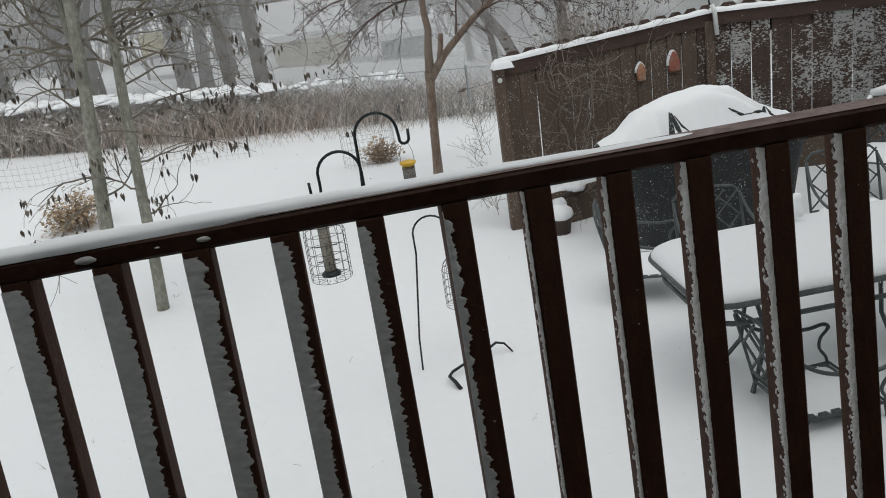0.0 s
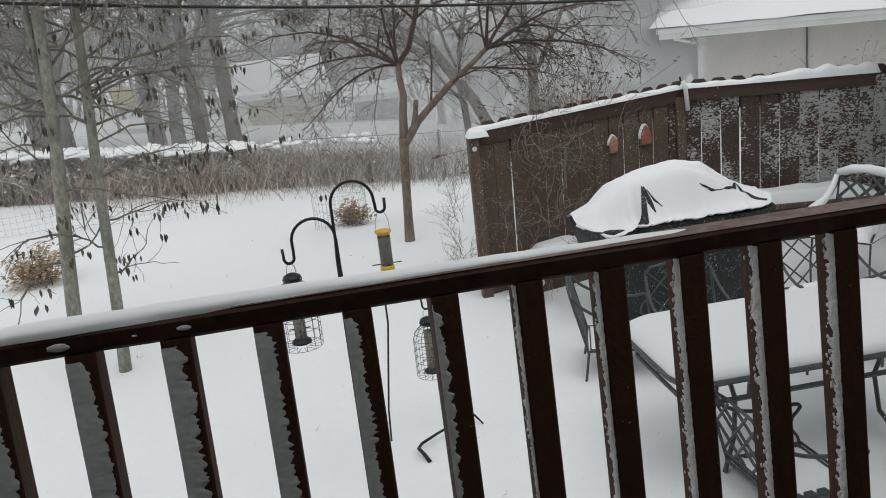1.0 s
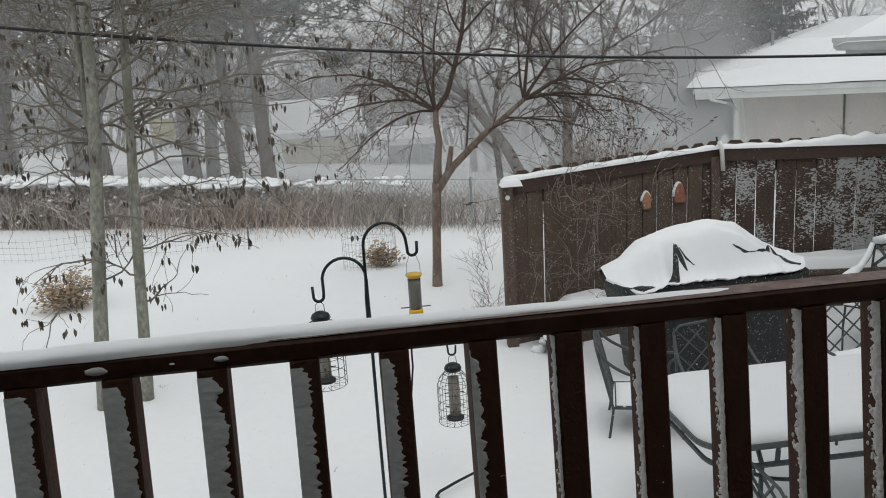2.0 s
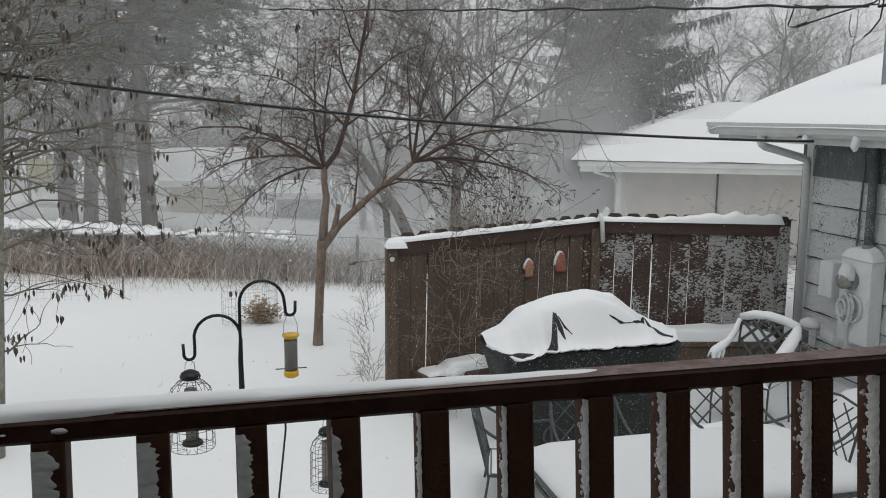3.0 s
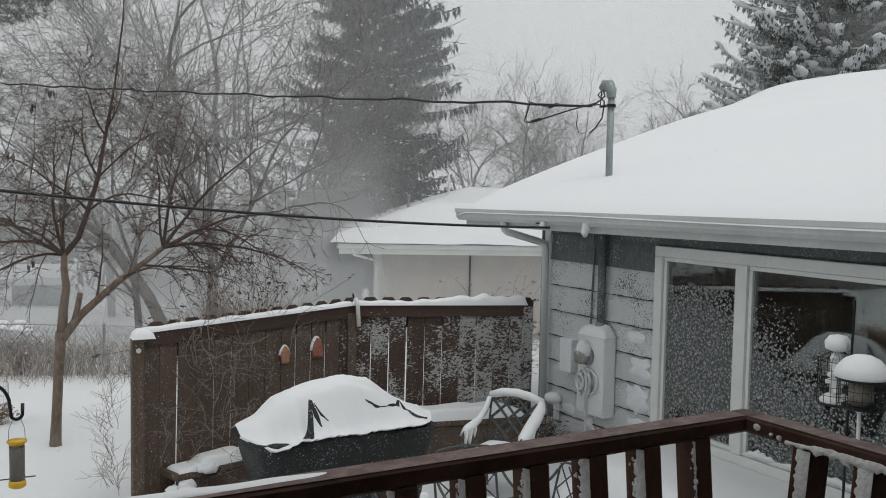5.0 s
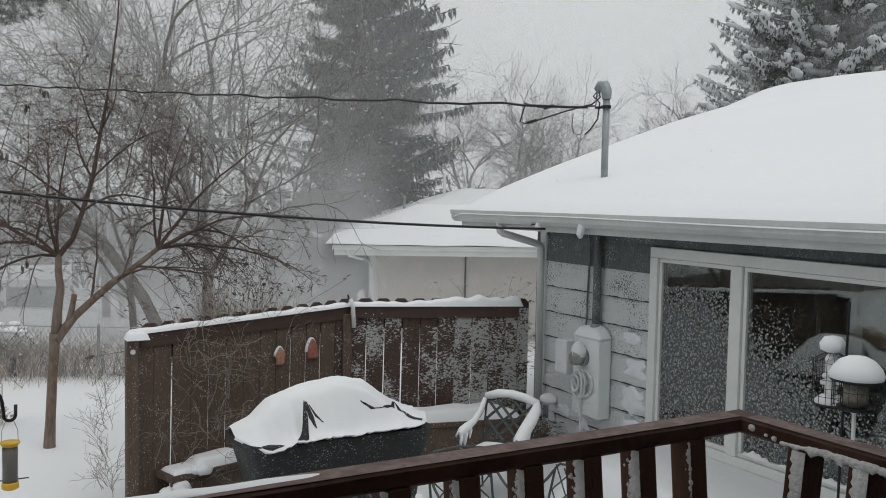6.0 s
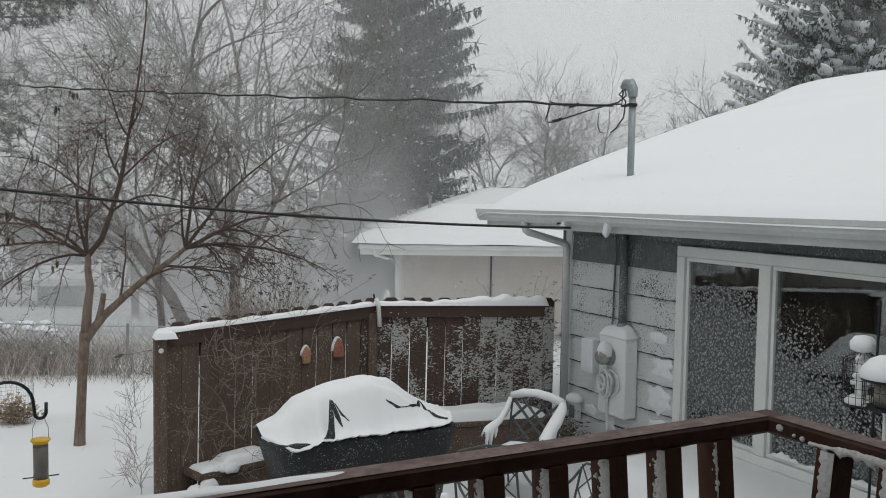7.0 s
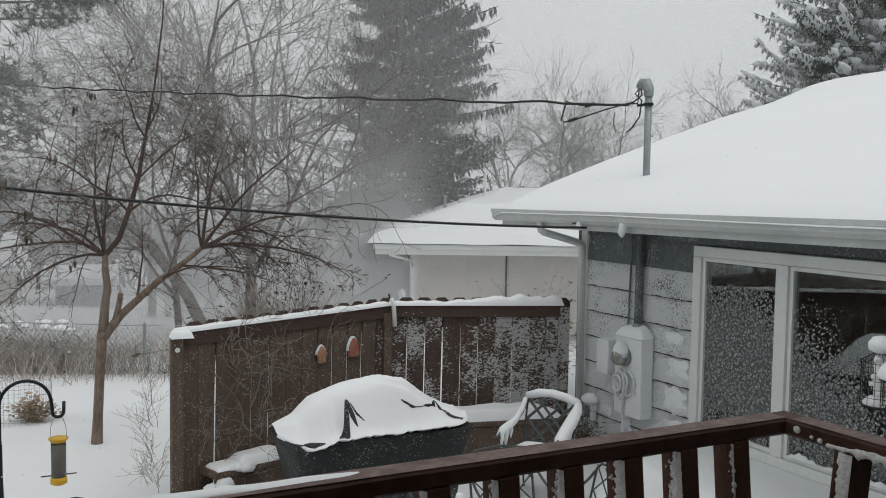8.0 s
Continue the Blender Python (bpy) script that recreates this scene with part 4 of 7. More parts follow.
# ---- the house that the deck belongs to, behind the camera, with an added overhang ----
def build_home():
    wall = Mesh()
    wall.box((-7.0, -1.05, -0.5), (WX - 0.02, -0.90, 3.6))
    solid("wall_south", wall, SIDING_BARE, "grey siding of the house behind the deck", "wall", kind="structure")
    # overhang out of view, added to darken the railing's house side
    solid("ceiling", Mesh().box((-7.0, -1.3, 3.6), (WX - 0.02, 0.75, 3.72)), WHITE, "unseen white overhang added to keep sky light off the railing", "ceiling", kind="structure")


build_home()


# ---- snow stuck to the railing ----
def ragged(bx, j, wide, teeth):
    """Width of a strip of stuck snow at step j: slow swells and sharp, uneven little teeth."""
    slow = noise.noise(Vector((bx * 3, j * 0.045, 1)))
    mid = noise.noise(Vector((bx * 5, j * 0.42, 9)))
    fine = noise.noise(Vector((bx * 9, j * 1.3, 5)))
    return wide + 0.18 * slow + teeth * (0.55 * abs(mid) ** 0.7 * (1 if mid > 0 else -1) + 0.6 * fine)


def build_rail_crust():
    rng = random.Random(2)
    tilt = math.degrees(LEAN)
    a, b, n = 0.0225, 0.031, 260
    for k in range(-26, 9):
        bx = 0.271 + 0.14 * k
        at = pose(bx, RAIL_Y, RAIL_Z, -tilt, 0, 0)
        m = Mesh()
        if bx < 0.14:
            # plastered on the face towards the house; it thins out towards the sheltered end
            wide = min(0.76, max(0.12, 0.60 - 1.2 * (bx + 0.12)))
            cuts = [max(0.03, ragged(bx, j, wide, 0.24) - max(0.0, 0.25 - j * 0.04)) for j in range(n + 1)]

            def f(u, v, cuts=cuts, bx=bx):
                c = cuts[int(round(u * n))]
                x = -a + 2 * a * min(0.97, c) * v
                t = 0.0026 * math.sin(math.pi * min(1, v * 0.98 + 0.01)) ** 0.4 + 0.0007 * noise.noise(Vector((x * 60, u * 110, bx * 7)))
                return x, -b - max(0.0, t) - 0.0006, -0.012 - 0.845 * u

            m.grid(f, n, 7)
        else:
            # a lumpy strip along the windward side, nearest the front edge
            cuts = [ragged(bx, j, min(0.46, 0.30 + 0.4 * (bx - 0.14)) - 0.20 * j / n if bx < 1.3 else 0.06, 0.26 if bx < 1.3 else 0.12) for j in range(n + 1)]

            def f(u, v, cuts=cuts, bx=bx):
                c = min(0.92, max(0.05 if bx < 1.3 else 0.012, cuts[int(round(u * n))]))
                y = -b + 2 * b * c * v
                t = 0.004 * math.sin(math.pi * min(1, v * 0.98 + 0.01)) ** 0.5 + 0.0015 * noise.noise(Vector((y * 160, u * 90, bx * 7)))
                return -a - max(0.0, t) - 0.0006, y, -0.004 - 0.855 * u

            m.grid(f, n, 7)
            # loose lumps beside the strip
            for w_ in range(120):
                z = rng.uniform(-0.84, -0.02)
                edge = -b + 2 * b * min(0.92, max(0.05, cuts[int(-z / 0.855 * n)]))
                y = edge + (rng.uniform(-0.003, 0.003) if w_ < 70 else min(0.024 - edge, abs(rng.gauss(0.004, 0.009))))
                s = rng.uniform(0.0018, 0.0052) * (1.0 if w_ < 70 else 0.75)
                i, ring = len(m.v), [0.785 * q for q in range(8)]
                for r_, d_ in ((1.0, 0.0), (0.95, 0.5), (0.6, 0.9)):
                    m.v += [(-a - 0.0005 - s * 0.75 * d_, y + r_ * s * math.cos(q), z + 1.25 * r_ * s * math.sin(q)) for q in ring]
                for g in (0, 8):
                    m.f += [(i + g + q, i + g + 8 + q, i + g + 8 + (q + 1) % 8, i + g + (q + 1) % 8) for q in range(8)]
                m.f.append(tuple(i + 23 - q for q in range(8)))
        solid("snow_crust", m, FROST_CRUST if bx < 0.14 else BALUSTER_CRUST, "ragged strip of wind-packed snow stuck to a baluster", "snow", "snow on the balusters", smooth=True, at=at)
    for bx, s in ((-0.455, 0.016), (-0.272, 0.011), (-0.345, 0.004)):
        m = Mesh().lathe([(1, 0), (0.85, 0.5), (0.4, 0.9), (0.02, 1)], sides=14)
        m.v = [(x * s * (1 + 0.35 * noise.noise(Vector((x * 2, y * 2, bx)))), y * s * 0.42, z * 0.003) for x, y, z in m.v]
        solid("snow_dab", m, FROST_CRUST, "dab of snow stuck to the rail's face", "snow", "snow on the rail", smooth=True, at=pose(bx, RAIL_Y - 0.0315, RAIL_Z + 0.018, 90, 0, 0))
    # snow plastered along the lower half of the side rail's face, thickening away from the corner
    def band(u, v):
        y = 1.262 - 1.6 * u
        swell = min(1.0, 0.4 + u * 9)
        rim = 0.5 * noise.noise(Vector((3.1, u * 60, 0.4))) + 0.35 * noise.noise(Vector((1.7, u * 190, 2.2)))
        hang = 0.4 + noise.noise(Vector((7.1, u * 75, 5.0))) + 0.5 * noise.noise(Vector((4.4, u * 210, 1.0)))
        z1 = RAIL_Z + 0.004 + 0.021 * swell * (0.75 + 0.4 * rim)
        z0 = RAIL_Z + 0.005 - 0.010 * swell * max(0.0, hang)
        bulge = math.sin(math.pi * (0.02 + 0.96 * v)) ** 0.5
        return CORNER_X - 0.0296 - 0.0045 * bulge * (1 + 0.3 * rim), y, z0 + (z1 - z0) * v

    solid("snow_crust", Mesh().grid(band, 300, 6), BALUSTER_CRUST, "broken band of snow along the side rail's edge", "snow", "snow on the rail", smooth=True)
    for y, s, up in ((1.338, 0.0095, 0.020), (1.300, 0.005, 0.013), (1.279, 0.007, 0.011)):
        m = Mesh().lathe([(1, 0), (0.85, 0.5), (0.4, 0.9), (0.02, 1)], sides=14)
        m.v = [(x * s * (1 + 0.3 * noise.noise(Vector((x * 2, q * 2, y * 9)))), q * s * 0.8, z * 0.004) for x, q, z in m.v]
        solid("snow_dab", m, BALUSTER_CRUST, "dab of snow stuck to the rail's face", "snow", "snow on the rail", smooth=True, at=pose(CORNER_X - 0.0292, y, RAIL_Z + up, 0, -90, 0) @ pose(0, 0, 0, 0, 0, 90))
    film = Mesh().grid(lambda u, v: (-0.2 + 1.72 * u, RAIL_Y - 0.027 + 0.050 * v, RAIL_Z + 0.0372 + 0.0006 * noise.noise(Vector((u * 60, v * 5, 2)))), 60, 3)
    solid("rail_frost", film, RAIL_FROST, "thin frost dulling the top of the rail", "frost", smooth=True)
    film = Mesh().grid(lambda u, v: (CORNER_X - 0.025 + 0.050 * v, 1.36 - 2.1 * u, RAIL_Z + 0.0374 + 0.0006 * noise.noise(Vector((u * 60, v * 5, 4)))), 60, 3)
    film.f = [q[::-1] for q in film.f]
    solid("rail_frost", film, RAIL_FROST, "thin frost dulling the top of the rail", "frost", smooth=True)
    for k in range(8):
        at = pose(CORNER_X, 1.222 - 0.14 * k, RAIL_Z, 0, tilt, 0) @ pose(0, 0, 0, 0, 0, 90)

        def f(u, v, k=k):
            c = min(0.97, max(0.2, ragged(k, u * 150, 0.72, 0.30)))
            t = 0.004 * math.sin(math.pi * min(1, v * 0.98 + 0.01)) ** 0.5
            return -a + 2 * a * c * (1 - v), b + t + 0.0006, -0.002 - 0.83 * u

        m = Mesh().grid(lambda u, v: f(u, v), 120, 6)
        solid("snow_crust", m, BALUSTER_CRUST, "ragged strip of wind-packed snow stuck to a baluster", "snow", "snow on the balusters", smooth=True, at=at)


build_rail_crust()

# the old railing stands a little askew: its open end lies nearer the house, and lower
SINK = Matrix.Translation((1.4, RAIL_Y, RAIL_Z)) @ Matrix.Rotation(0.017, 4, "Z") @ Matrix.Rotation(-0.0012, 4, "Y") @ Matrix.Translation((-1.4, -RAIL_Y, -RAIL_Z))
for ob in list(scene.collection.all_objects):
    if ob.parent is None and (ob.name.split(".")[0] in ("deck_railing", "snow_crust", "snow_dab", "rail_frost") or ob.name == "snow_ridge"):
        ob.matrix_world = SINK @ ob.matrix_world


# ---- patio furniture ----
def rounded_path(pts, n=4):
    """A smooth curve through the points."""
    q = [Vector(p) for p in pts]
    q = [2 * q[0] - q[1]] + q + [2 * q[-1] - q[-2]]
    out = []
    for a, b, c, d in zip(q, q[1:], q[2:], q[3:]):
        for k in range(n):
            t = k / n
            out.append(0.5 * (2 * b + (c - a) * t + (2 * a - 5 * b + 4 * c - d) * t * t + (3 * b - a - 3 * c + d) * t * t * t))
    return out + [q[-2]]


def build_chair(at, bar=0.0068):
    chair = thing("patio_chair", at, "grey-green metal patio chair with a lattice back", "chair", "patio chairs")
    w, r = 0.27, 0.0105
    zs = 0.41
    part("seat_frame", Mesh().tube([(-w, -0.25, zs), (w, -0.25, zs), (w, 0.25, zs), (-w, 0.25, zs), (-w, -0.25, zs)], r, 6), IRON, chair)
    slat = mesh_of("slat", chamfered((-w, -0.03, -0.006), (w, 0.03, 0.006), 0.003, 1), IRON)
    for k in range(6):
        part("slat", slat, IRON, chair, at=pose(0, -0.2 + 0.08 * k, zs))
    for sx in (-1, 1):
        part("leg", Mesh().tube([(sx * w, 0.24, zs), (sx * w * 1.02, 0.27, 0.2), (sx * w * 1.04, 0.25, -0.12)], r, 6), IRON, chair)
        part("leg", Mesh().tube([(sx * w, -0.24, zs), (sx * w * 1.02, -0.27, 0.2), (sx * w * 1.04, -0.33, -0.12)], r, 6), IRON, chair)
        # the arm sweeps down from high on the back to a scroll over an S-shaped support
        pts = [(sx * w, -0.345, zs + 0.44), (sx * (w + 0.012), -0.27, zs + 0.36), (sx * (w + 0.025), -0.15, zs + 0.29), (sx * (w + 0.032), 0.0, zs + 0.25), (sx * (w + 0.035), 0.14, zs + 0.235), (sx * (w + 0.035), 0.23, zs + 0.245), (sx * (w + 0.035), 0.27, zs + 0.225), (sx * (w + 0.035), 0.255, zs + 0.195), (sx * (w + 0.03), 0.215, zs + 0.16), (sx * (w + 0.02), 0.20, zs + 0.10), (sx * (w + 0.01), 0.235, zs + 0.04), (sx * w, 0.24, zs)]
        part("armrest", Mesh().tube(rounded_path(pts), [r * 1.15] * 27 + [r] * 18, 6), IRON, chair, smooth=True)
    # back: a leaning frame with crossed bars
    back = pose(0, -0.25, zs + 0.02, 14, 0, 0)
    h = 0.50
    part("back_frame", Mesh().tube([(-w, 0, -0.02), (-w, 0, h - 0.05), (-w + 0.05, 0, h), (0, 0, h + 0.025), (w - 0.05, 0, h), (w, 0, h - 0.05), (w, 0, -0.02)], r, 6).tube([(-w, 0, 0.05), (w, 0, 0.05)], r * 0.8, 6), IRON, chair, at=back)
    b0, b1 = 0.06, h - 0.02
    mid, half = (b0 + b1) / 2, (b1 - b0) / 2
    lines = []
    for sgn in (-1, 1):
        for o in (-0.25, -0.06, 0.06, 0.25):
            # a diagonal through (o, mid), cut off at the frame
            t0, t1 = max(-half, -w - o if sgn > 0 else o - w), min(half, w - o if sgn > 0 else o + w)
            if t1 - t0 > 0.08:
                lines.append(((o + sgn * t0, mid + t0), (o + sgn * t1, mid + t1)))
    for k, (p, q) in enumerate(lines):
        part("lattice_bar", Mesh().tube([(p[0], 0.004 * (k % 2), p[1]), (q[0], 0.004 * (k % 2), q[1])], bar, 5), IRON, chair, at=back)
    return chair


def snow_pad(at, w, d, h, seed, label):
    m = Mesh()

    def f(u, v):
        x, y = (u - 0.5) * w, (v - 0.5) * d
        e = min(1, min(u, 1 - u) * 7) * min(1, min(v, 1 - v) * 7)
        return x + 0.01 * lump((x, y, 0), 9, seed), y, h * max(0, e) ** 0.5 * (1 + 0.35 * lump((x, y, 0), 5, seed))

    m.grid(f, 18, 18)
    return solid("snow_pad", m, SNOW, label, "snow", smooth=True, at=at)


SEATS = ((2.00, 3.60, -0.26, -86), (1.765, 5.28, -0.14, -107), (2.21, 5.10, -0.16, 176), (2.99, 4.87, 0.02, 172), (3.93, 6.10, 0.04, 125), (2.86, 3.38, -0.18, 12), (3.46, 4.84, -0.13, 90))
build_chair(pose(*SEATS[0][:3], 0, 0, SEATS[0][3]) @ Matrix.Scale(0.83, 4), 0.0095)
build_chair(pose(*SEATS[4][:3], 0, 0, SEATS[4][3]) @ Matrix.Scale(0.80, 4), 0.0155)
chair0 = build_chair(pose(*SEATS[1][:3], 0, 0, SEATS[1][3]) @ Matrix.Scale(0.82, 4))
for x, y, z, yaw in (SEATS[2], SEATS[3], SEATS[5], SEATS[6]):
    copy_thing(chair0, pose(x, y, z, 0, 0, yaw))
for k, (x, y, z, yaw) in enumerate(SEATS):
    snow_pad(pose(x, y, z + (0.341, 0.345, 0.345, 0.345, 0.337, 0.345, 0.345)[k], 0, 0, yaw), 0.40 if k < 2 else 0.46, 0.36 if k < 2 else 0.42, (0.012, 0.02, 0.10, 0.10, 0.05, 0.08, 0.05)[k], k, "snow lying on a patio chair's seat")


def chair_drape():
    """Snow hanging over the back and arms of the chair by the house."""
    at = pose(*SEATS[4][:3], 0, 0, SEATS[4][3]) @ Matrix.Scale(0.80, 4)
    m = Mesh()
    zs = 0.41
    m.tube([(-0.30, -0.37, zs + 0.495), (-0.15, -0.385, zs + 0.54), (0.0, -0.39, zs + 0.555), (0.15, -0.385, zs + 0.545), (0.285, -0.37, zs + 0.515)], [0.042, 0.046, 0.044, 0.046, 0.036], 9)
    m.tube([(-0.29, -0.37, zs + 0.50), (-0.30, -0.30, zs + 0.42), (-0.30, -0.15, zs + 0.33), (-0.30, 0.02, zs + 0.28), (-0.305, 0.15, zs + 0.24), (-0.31, 0.24, zs + 0.20), (-0.31, 0.25, zs + 0.11)], [0.032, 0.055, 0.068, 0.066, 0.056, 0.04, 0.016], 10)
    # tongues of snow slipping off the arm
    for y, z, r, ln in ((-0.25, 0.24, 0.04, 0.10), (-0.14, 0.17, 0.038, 0.13), (-0.02, 0.13, 0.036, 0.10), (0.09, 0.11, 0.034, 0.14), (0.18, 0.08, 0.028, 0.09)):
        m.tube([(-0.295, y, zs + z + 0.12), (-0.275, y + 0.02, zs + z + 0.03), (-0.255, y + 0.04, zs + z - 0.4 * ln), (-0.25, y + 0.05, zs + z - ln)], [r, r, r * 0.7, r * 0.25], 8)
    m.tube([(-0.27, -0.33, zs + 0.44), (-0.22, -0.20, zs + 0.22), (-0.21, -0.10, zs + 0.12)], [0.02, 0.045, 0.02], 8)
    m.tube([(0.285, -0.35, zs + 0.49), (0.295, -0.27, zs + 0.38), (0.30, -0.10, zs + 0.295), (0.305, 0.06, zs + 0.265), (0.31, 0.18, zs + 0.25), (0.31, 0.26, zs + 0.22)], [0.024, 0.026, 0.034, 0.046, 0.046, 0.024], 9)
    for y, z, r, ln in ((0.0, 0.21, 0.03, 0.07), (0.12, 0.20, 0.032, 0.10), (0.22, 0.17, 0.024, 0.08)):
        m.tube([(0.305, y, zs + z + 0.06), (0.295, y + 0.01, zs + z), (0.29, y + 0.02, zs + z - ln)], [r, r * 0.9, r * 0.3], 8)
    m.v = [tuple(Vector(p) + Vector((0.02 * lump(p, 15, 1), 0.02 * lump(p, 15, 3), 0.018 * lump(p, 15, 6)))) for p in m.v]
    solid("snow_drape", m, SNOW, "snow draped over the chair's back and arms", "snow", smooth=True, at=at)


chair_drape()


def rounded_outline(x0, x1, y0, y1, r, n=7):
    out = []
    for cx, cy, a in ((x1 - r, y1 - r, 0), (x0 + r, y1 - r, 90), (x0 + r, y0 + r, 180), (x1 - r, y0 + r, 270)):
        out += [(cx + r * math.cos(radians(a + 90 * k / n)), cy + r * math.sin(radians(a + 90 * k / n))) for k in range(n + 1)]
    return out


CLEAR_TOP = material("clear_glass", (0.85, 0.9, 0.88), 0.02, grain=5, amount=0.02, bump=0)
CLEAR_TOP.node_tree.nodes["Principled BSDF"].inputs["Transmission Weight"].default_value = 1.0


def thin_snow():
    """Snow shallow enough for daylight to seep through it."""
    m = material("thin_snow", (0.86, 0.875, 0.89), 0.85, grain=14, amount=0.012, bump=0.12, second=(0.85, 0.865, 0.885), spots=0.8)
    n, l = m.node_tree.nodes, m.node_tree.links
    mix, seep = n.new("ShaderNodeMixShader"), n.new("ShaderNodeBsdfTranslucent")
    seep.inputs["Color"].default_value = (0.88, 0.91, 0.91, 1)
    mix.inputs["Fac"].default_value = 0.2
    l.new(n["Principled BSDF"].outputs["BSDF"], mix.inputs[1])
    l.new(seep.outputs["BSDF"], mix.inputs[2])
    l.new(mix.outputs["Shader"], n["Material Output"].inputs["Surface"])
    return m


THIN_SNOW = thin_snow()


def build_table():
    x0, x1, y0, y1 = 1.46, 3.06, 3.58, 4.44
    c = Vector(((x0 + x1) / 2, (y0 + y1) / 2, -0.1))
    table = thing("patio_table", Matrix.Translation(c), "grey-green metal patio table buried under smooth snow", "table")
    out = [(x - c.x, y - c.y) for x, y in rounded_outline(x0, x1, y0, y1, 0.16)]
    rim = Mesh()
    rim.tube([(x, y, 0.715) for x, y in out + out[:1]], 0.016, 6, closed=False)
    part("rim", rim, IRON, table)
    top = Mesh()
    top.v = [(x, y, 0.705) for x, y in out] + [(x, y, 0.722) for x, y in out]
    k = len(out)
    top.f = [tuple(range(k - 1, -1, -1)), tuple(range(k, 2 * k))] + [(j, (j + 1) % k, k + (j + 1) % k, k + j) for j in range(k)]
    # tabletop is unseen; glass is chosen to let light reach the ground below
    part("tabletop", top, CLEAR_TOP, table, "unseen tabletop under the snow, set as clear glass").visible_shadow = False
    inn = [(x * 0.93, y * 0.90) for x, y in out]
    part("apron", Mesh().tube([(x, y, 0.60) for x, y in inn + inn[:1]], 0.013, 6, closed=False), IRON, table)
    for sx in (-0.45, 0.0, 0.45):
        for sy in (-1, 1):
            part("bracket", Mesh().tube([(sx, sy * 0.40, 0.71), (sx, sy * 0.385, 0.60)], 0.012, 6), IRON, table)
    for sx in (-1, 1):
        for sy in (-1, 1):
            part("leg", Mesh().tube([(sx * 0.46, sy * 0.13, 0.70), (sx * 0.38, sy * 0.10, 0.45), (sx * 0.40, sy * 0.12, 0.25), (sx * 0.53, sy * 0.22, 0.02)], 0.0125, 7), IRON, table)
    m = Mesh()
    rings = [(1.0, 0.0), (1.0, 0.012), (0.985, 0.032), (0.94, 0.05), (0.8, 0.064), (0.5, 0.075), (0.02, 0.08)]
    for s, z in rings:
        for x, y in out:
            m.v.append((c.x + x * s, c.y + y * s, c.z + 0.724 + z * (1 + 0.12 * lump((x * s, y * s, 0), 2.2, 4)) * (0.8 + 0.2 * s)))
    for a in range(len(rings) - 1):
        for j in range(k):
            m.f.append((a * k + j, a * k + (j + 1) % k, (a + 1) * k + (j + 1) % k, (a + 1) * k + j))
    m.f.append(tuple((len(rings) - 1) * k + j for j in range(k)))
    solid("snow_slab", m, THIN_SNOW, "smooth slab of snow covering the patio table", "snow", smooth=True)
    cap = Mesh().lathe([(0.028, 0), (0.034, 0.05), (0.022, 0.075), (0.026, 0.10), (0.02, 0.125), (0.004, 0.13)], sides=12)
    solid("snow_lump", cap, SNOW, "snow caked on the umbrella fitting of the table", "snow", smooth=True, at=pose(2.28, 4.30, 0.715))


build_table()


# ---- covered grill ----
def smoothstep(t):
    t = min(1.0, max(0.0, t))
    return t * t * (3 - 2 * t)


def grill_top(x):
    """Height of the snow over the grill along its length."""
    keys = ((1.76, 0.76), (1.93, 0.85), (2.05, 0.97), (2.16, 1.015), (2.38, 1.065), (2.61, 1.09), (2.77, 1.06), (2.91, 0.955), (3.01, 0.88), (3.16, 0.81), (3.30, 0.76))
    for (a, h0), (b, h1) in zip(keys, keys[1:]):
        if x <= b:
            return h0 + (h1 - h0) * (x - a) / (b - a)
    return keys[-1][1]


def grill_snow_point(u, v, lift=0.0):
    x = 1.79 + 1.495 * u
    round_x = min(1, min(u / 0.10, (1 - u) / 0.13))
    yf = 5.84 + 0.30 * (1 - round_x) ** 2 + 0.03 * noise.noise(Vector((u * 6, 0, 3)))
    yb = 6.55 - 0.16 * (1 - round_x) ** 2
    y = yf + (yb - yf) * v
    edge = 0.755 - 0.055 * math.exp(-((u - 0.14) / 0.09) ** 2) + 0.02 * u + 0.012 * noise.noise(Vector((u * 16, 0, 8))) + 0.014 * noise.noise(Vector((u * 45, 0, 18)))
    crest = grill_top(x)
    dome = edge + (crest - edge) * (0.50 * smoothstep(v / 0.52) + 0.50 * smoothstep((v - 0.06) / 0.30)) if v < 0.5 else edge + (crest - edge) * smoothstep((1 - v) / 0.4)
    z = dome + 0.014 * (min(1, v * 14) ** 0.5) * (1 if v < 0.9 else 0)
    # drawn-in folds of the cover
    z -= 0.045 * math.exp(-((u - 0.285) / 0.022) ** 2) * math.exp(-((v - 0.16) / 0.13) ** 2)
    z += 0.030 * math.exp(-((u - 0.24) / 0.04) ** 2) * math.exp(-((v - 0.16) / 0.16) ** 2)
    z -= 0.03 * math.exp(-((v - 0.33 + 0.35 * (u - 0.72)) / 0.035) ** 2) * smoothstep((u - 0.52) / 0.12) * smoothstep((0.86 - u) / 0.05)
    z += 0.012 * noise.noise(Vector((x * 4, y * 5, 6))) - 0.014 * abs(noise.noise(Vector((x * 7 + y * 3, y * 4, 12)))) * smoothstep((0.5 - v) / 0.3)
    return Vector((x, y, z + lift + 0.009 * noise.noise(Vector((x * 9, y * 9, 2))) + 0.004 * noise.noise(Vector((x * 24, y * 24, 5)))))


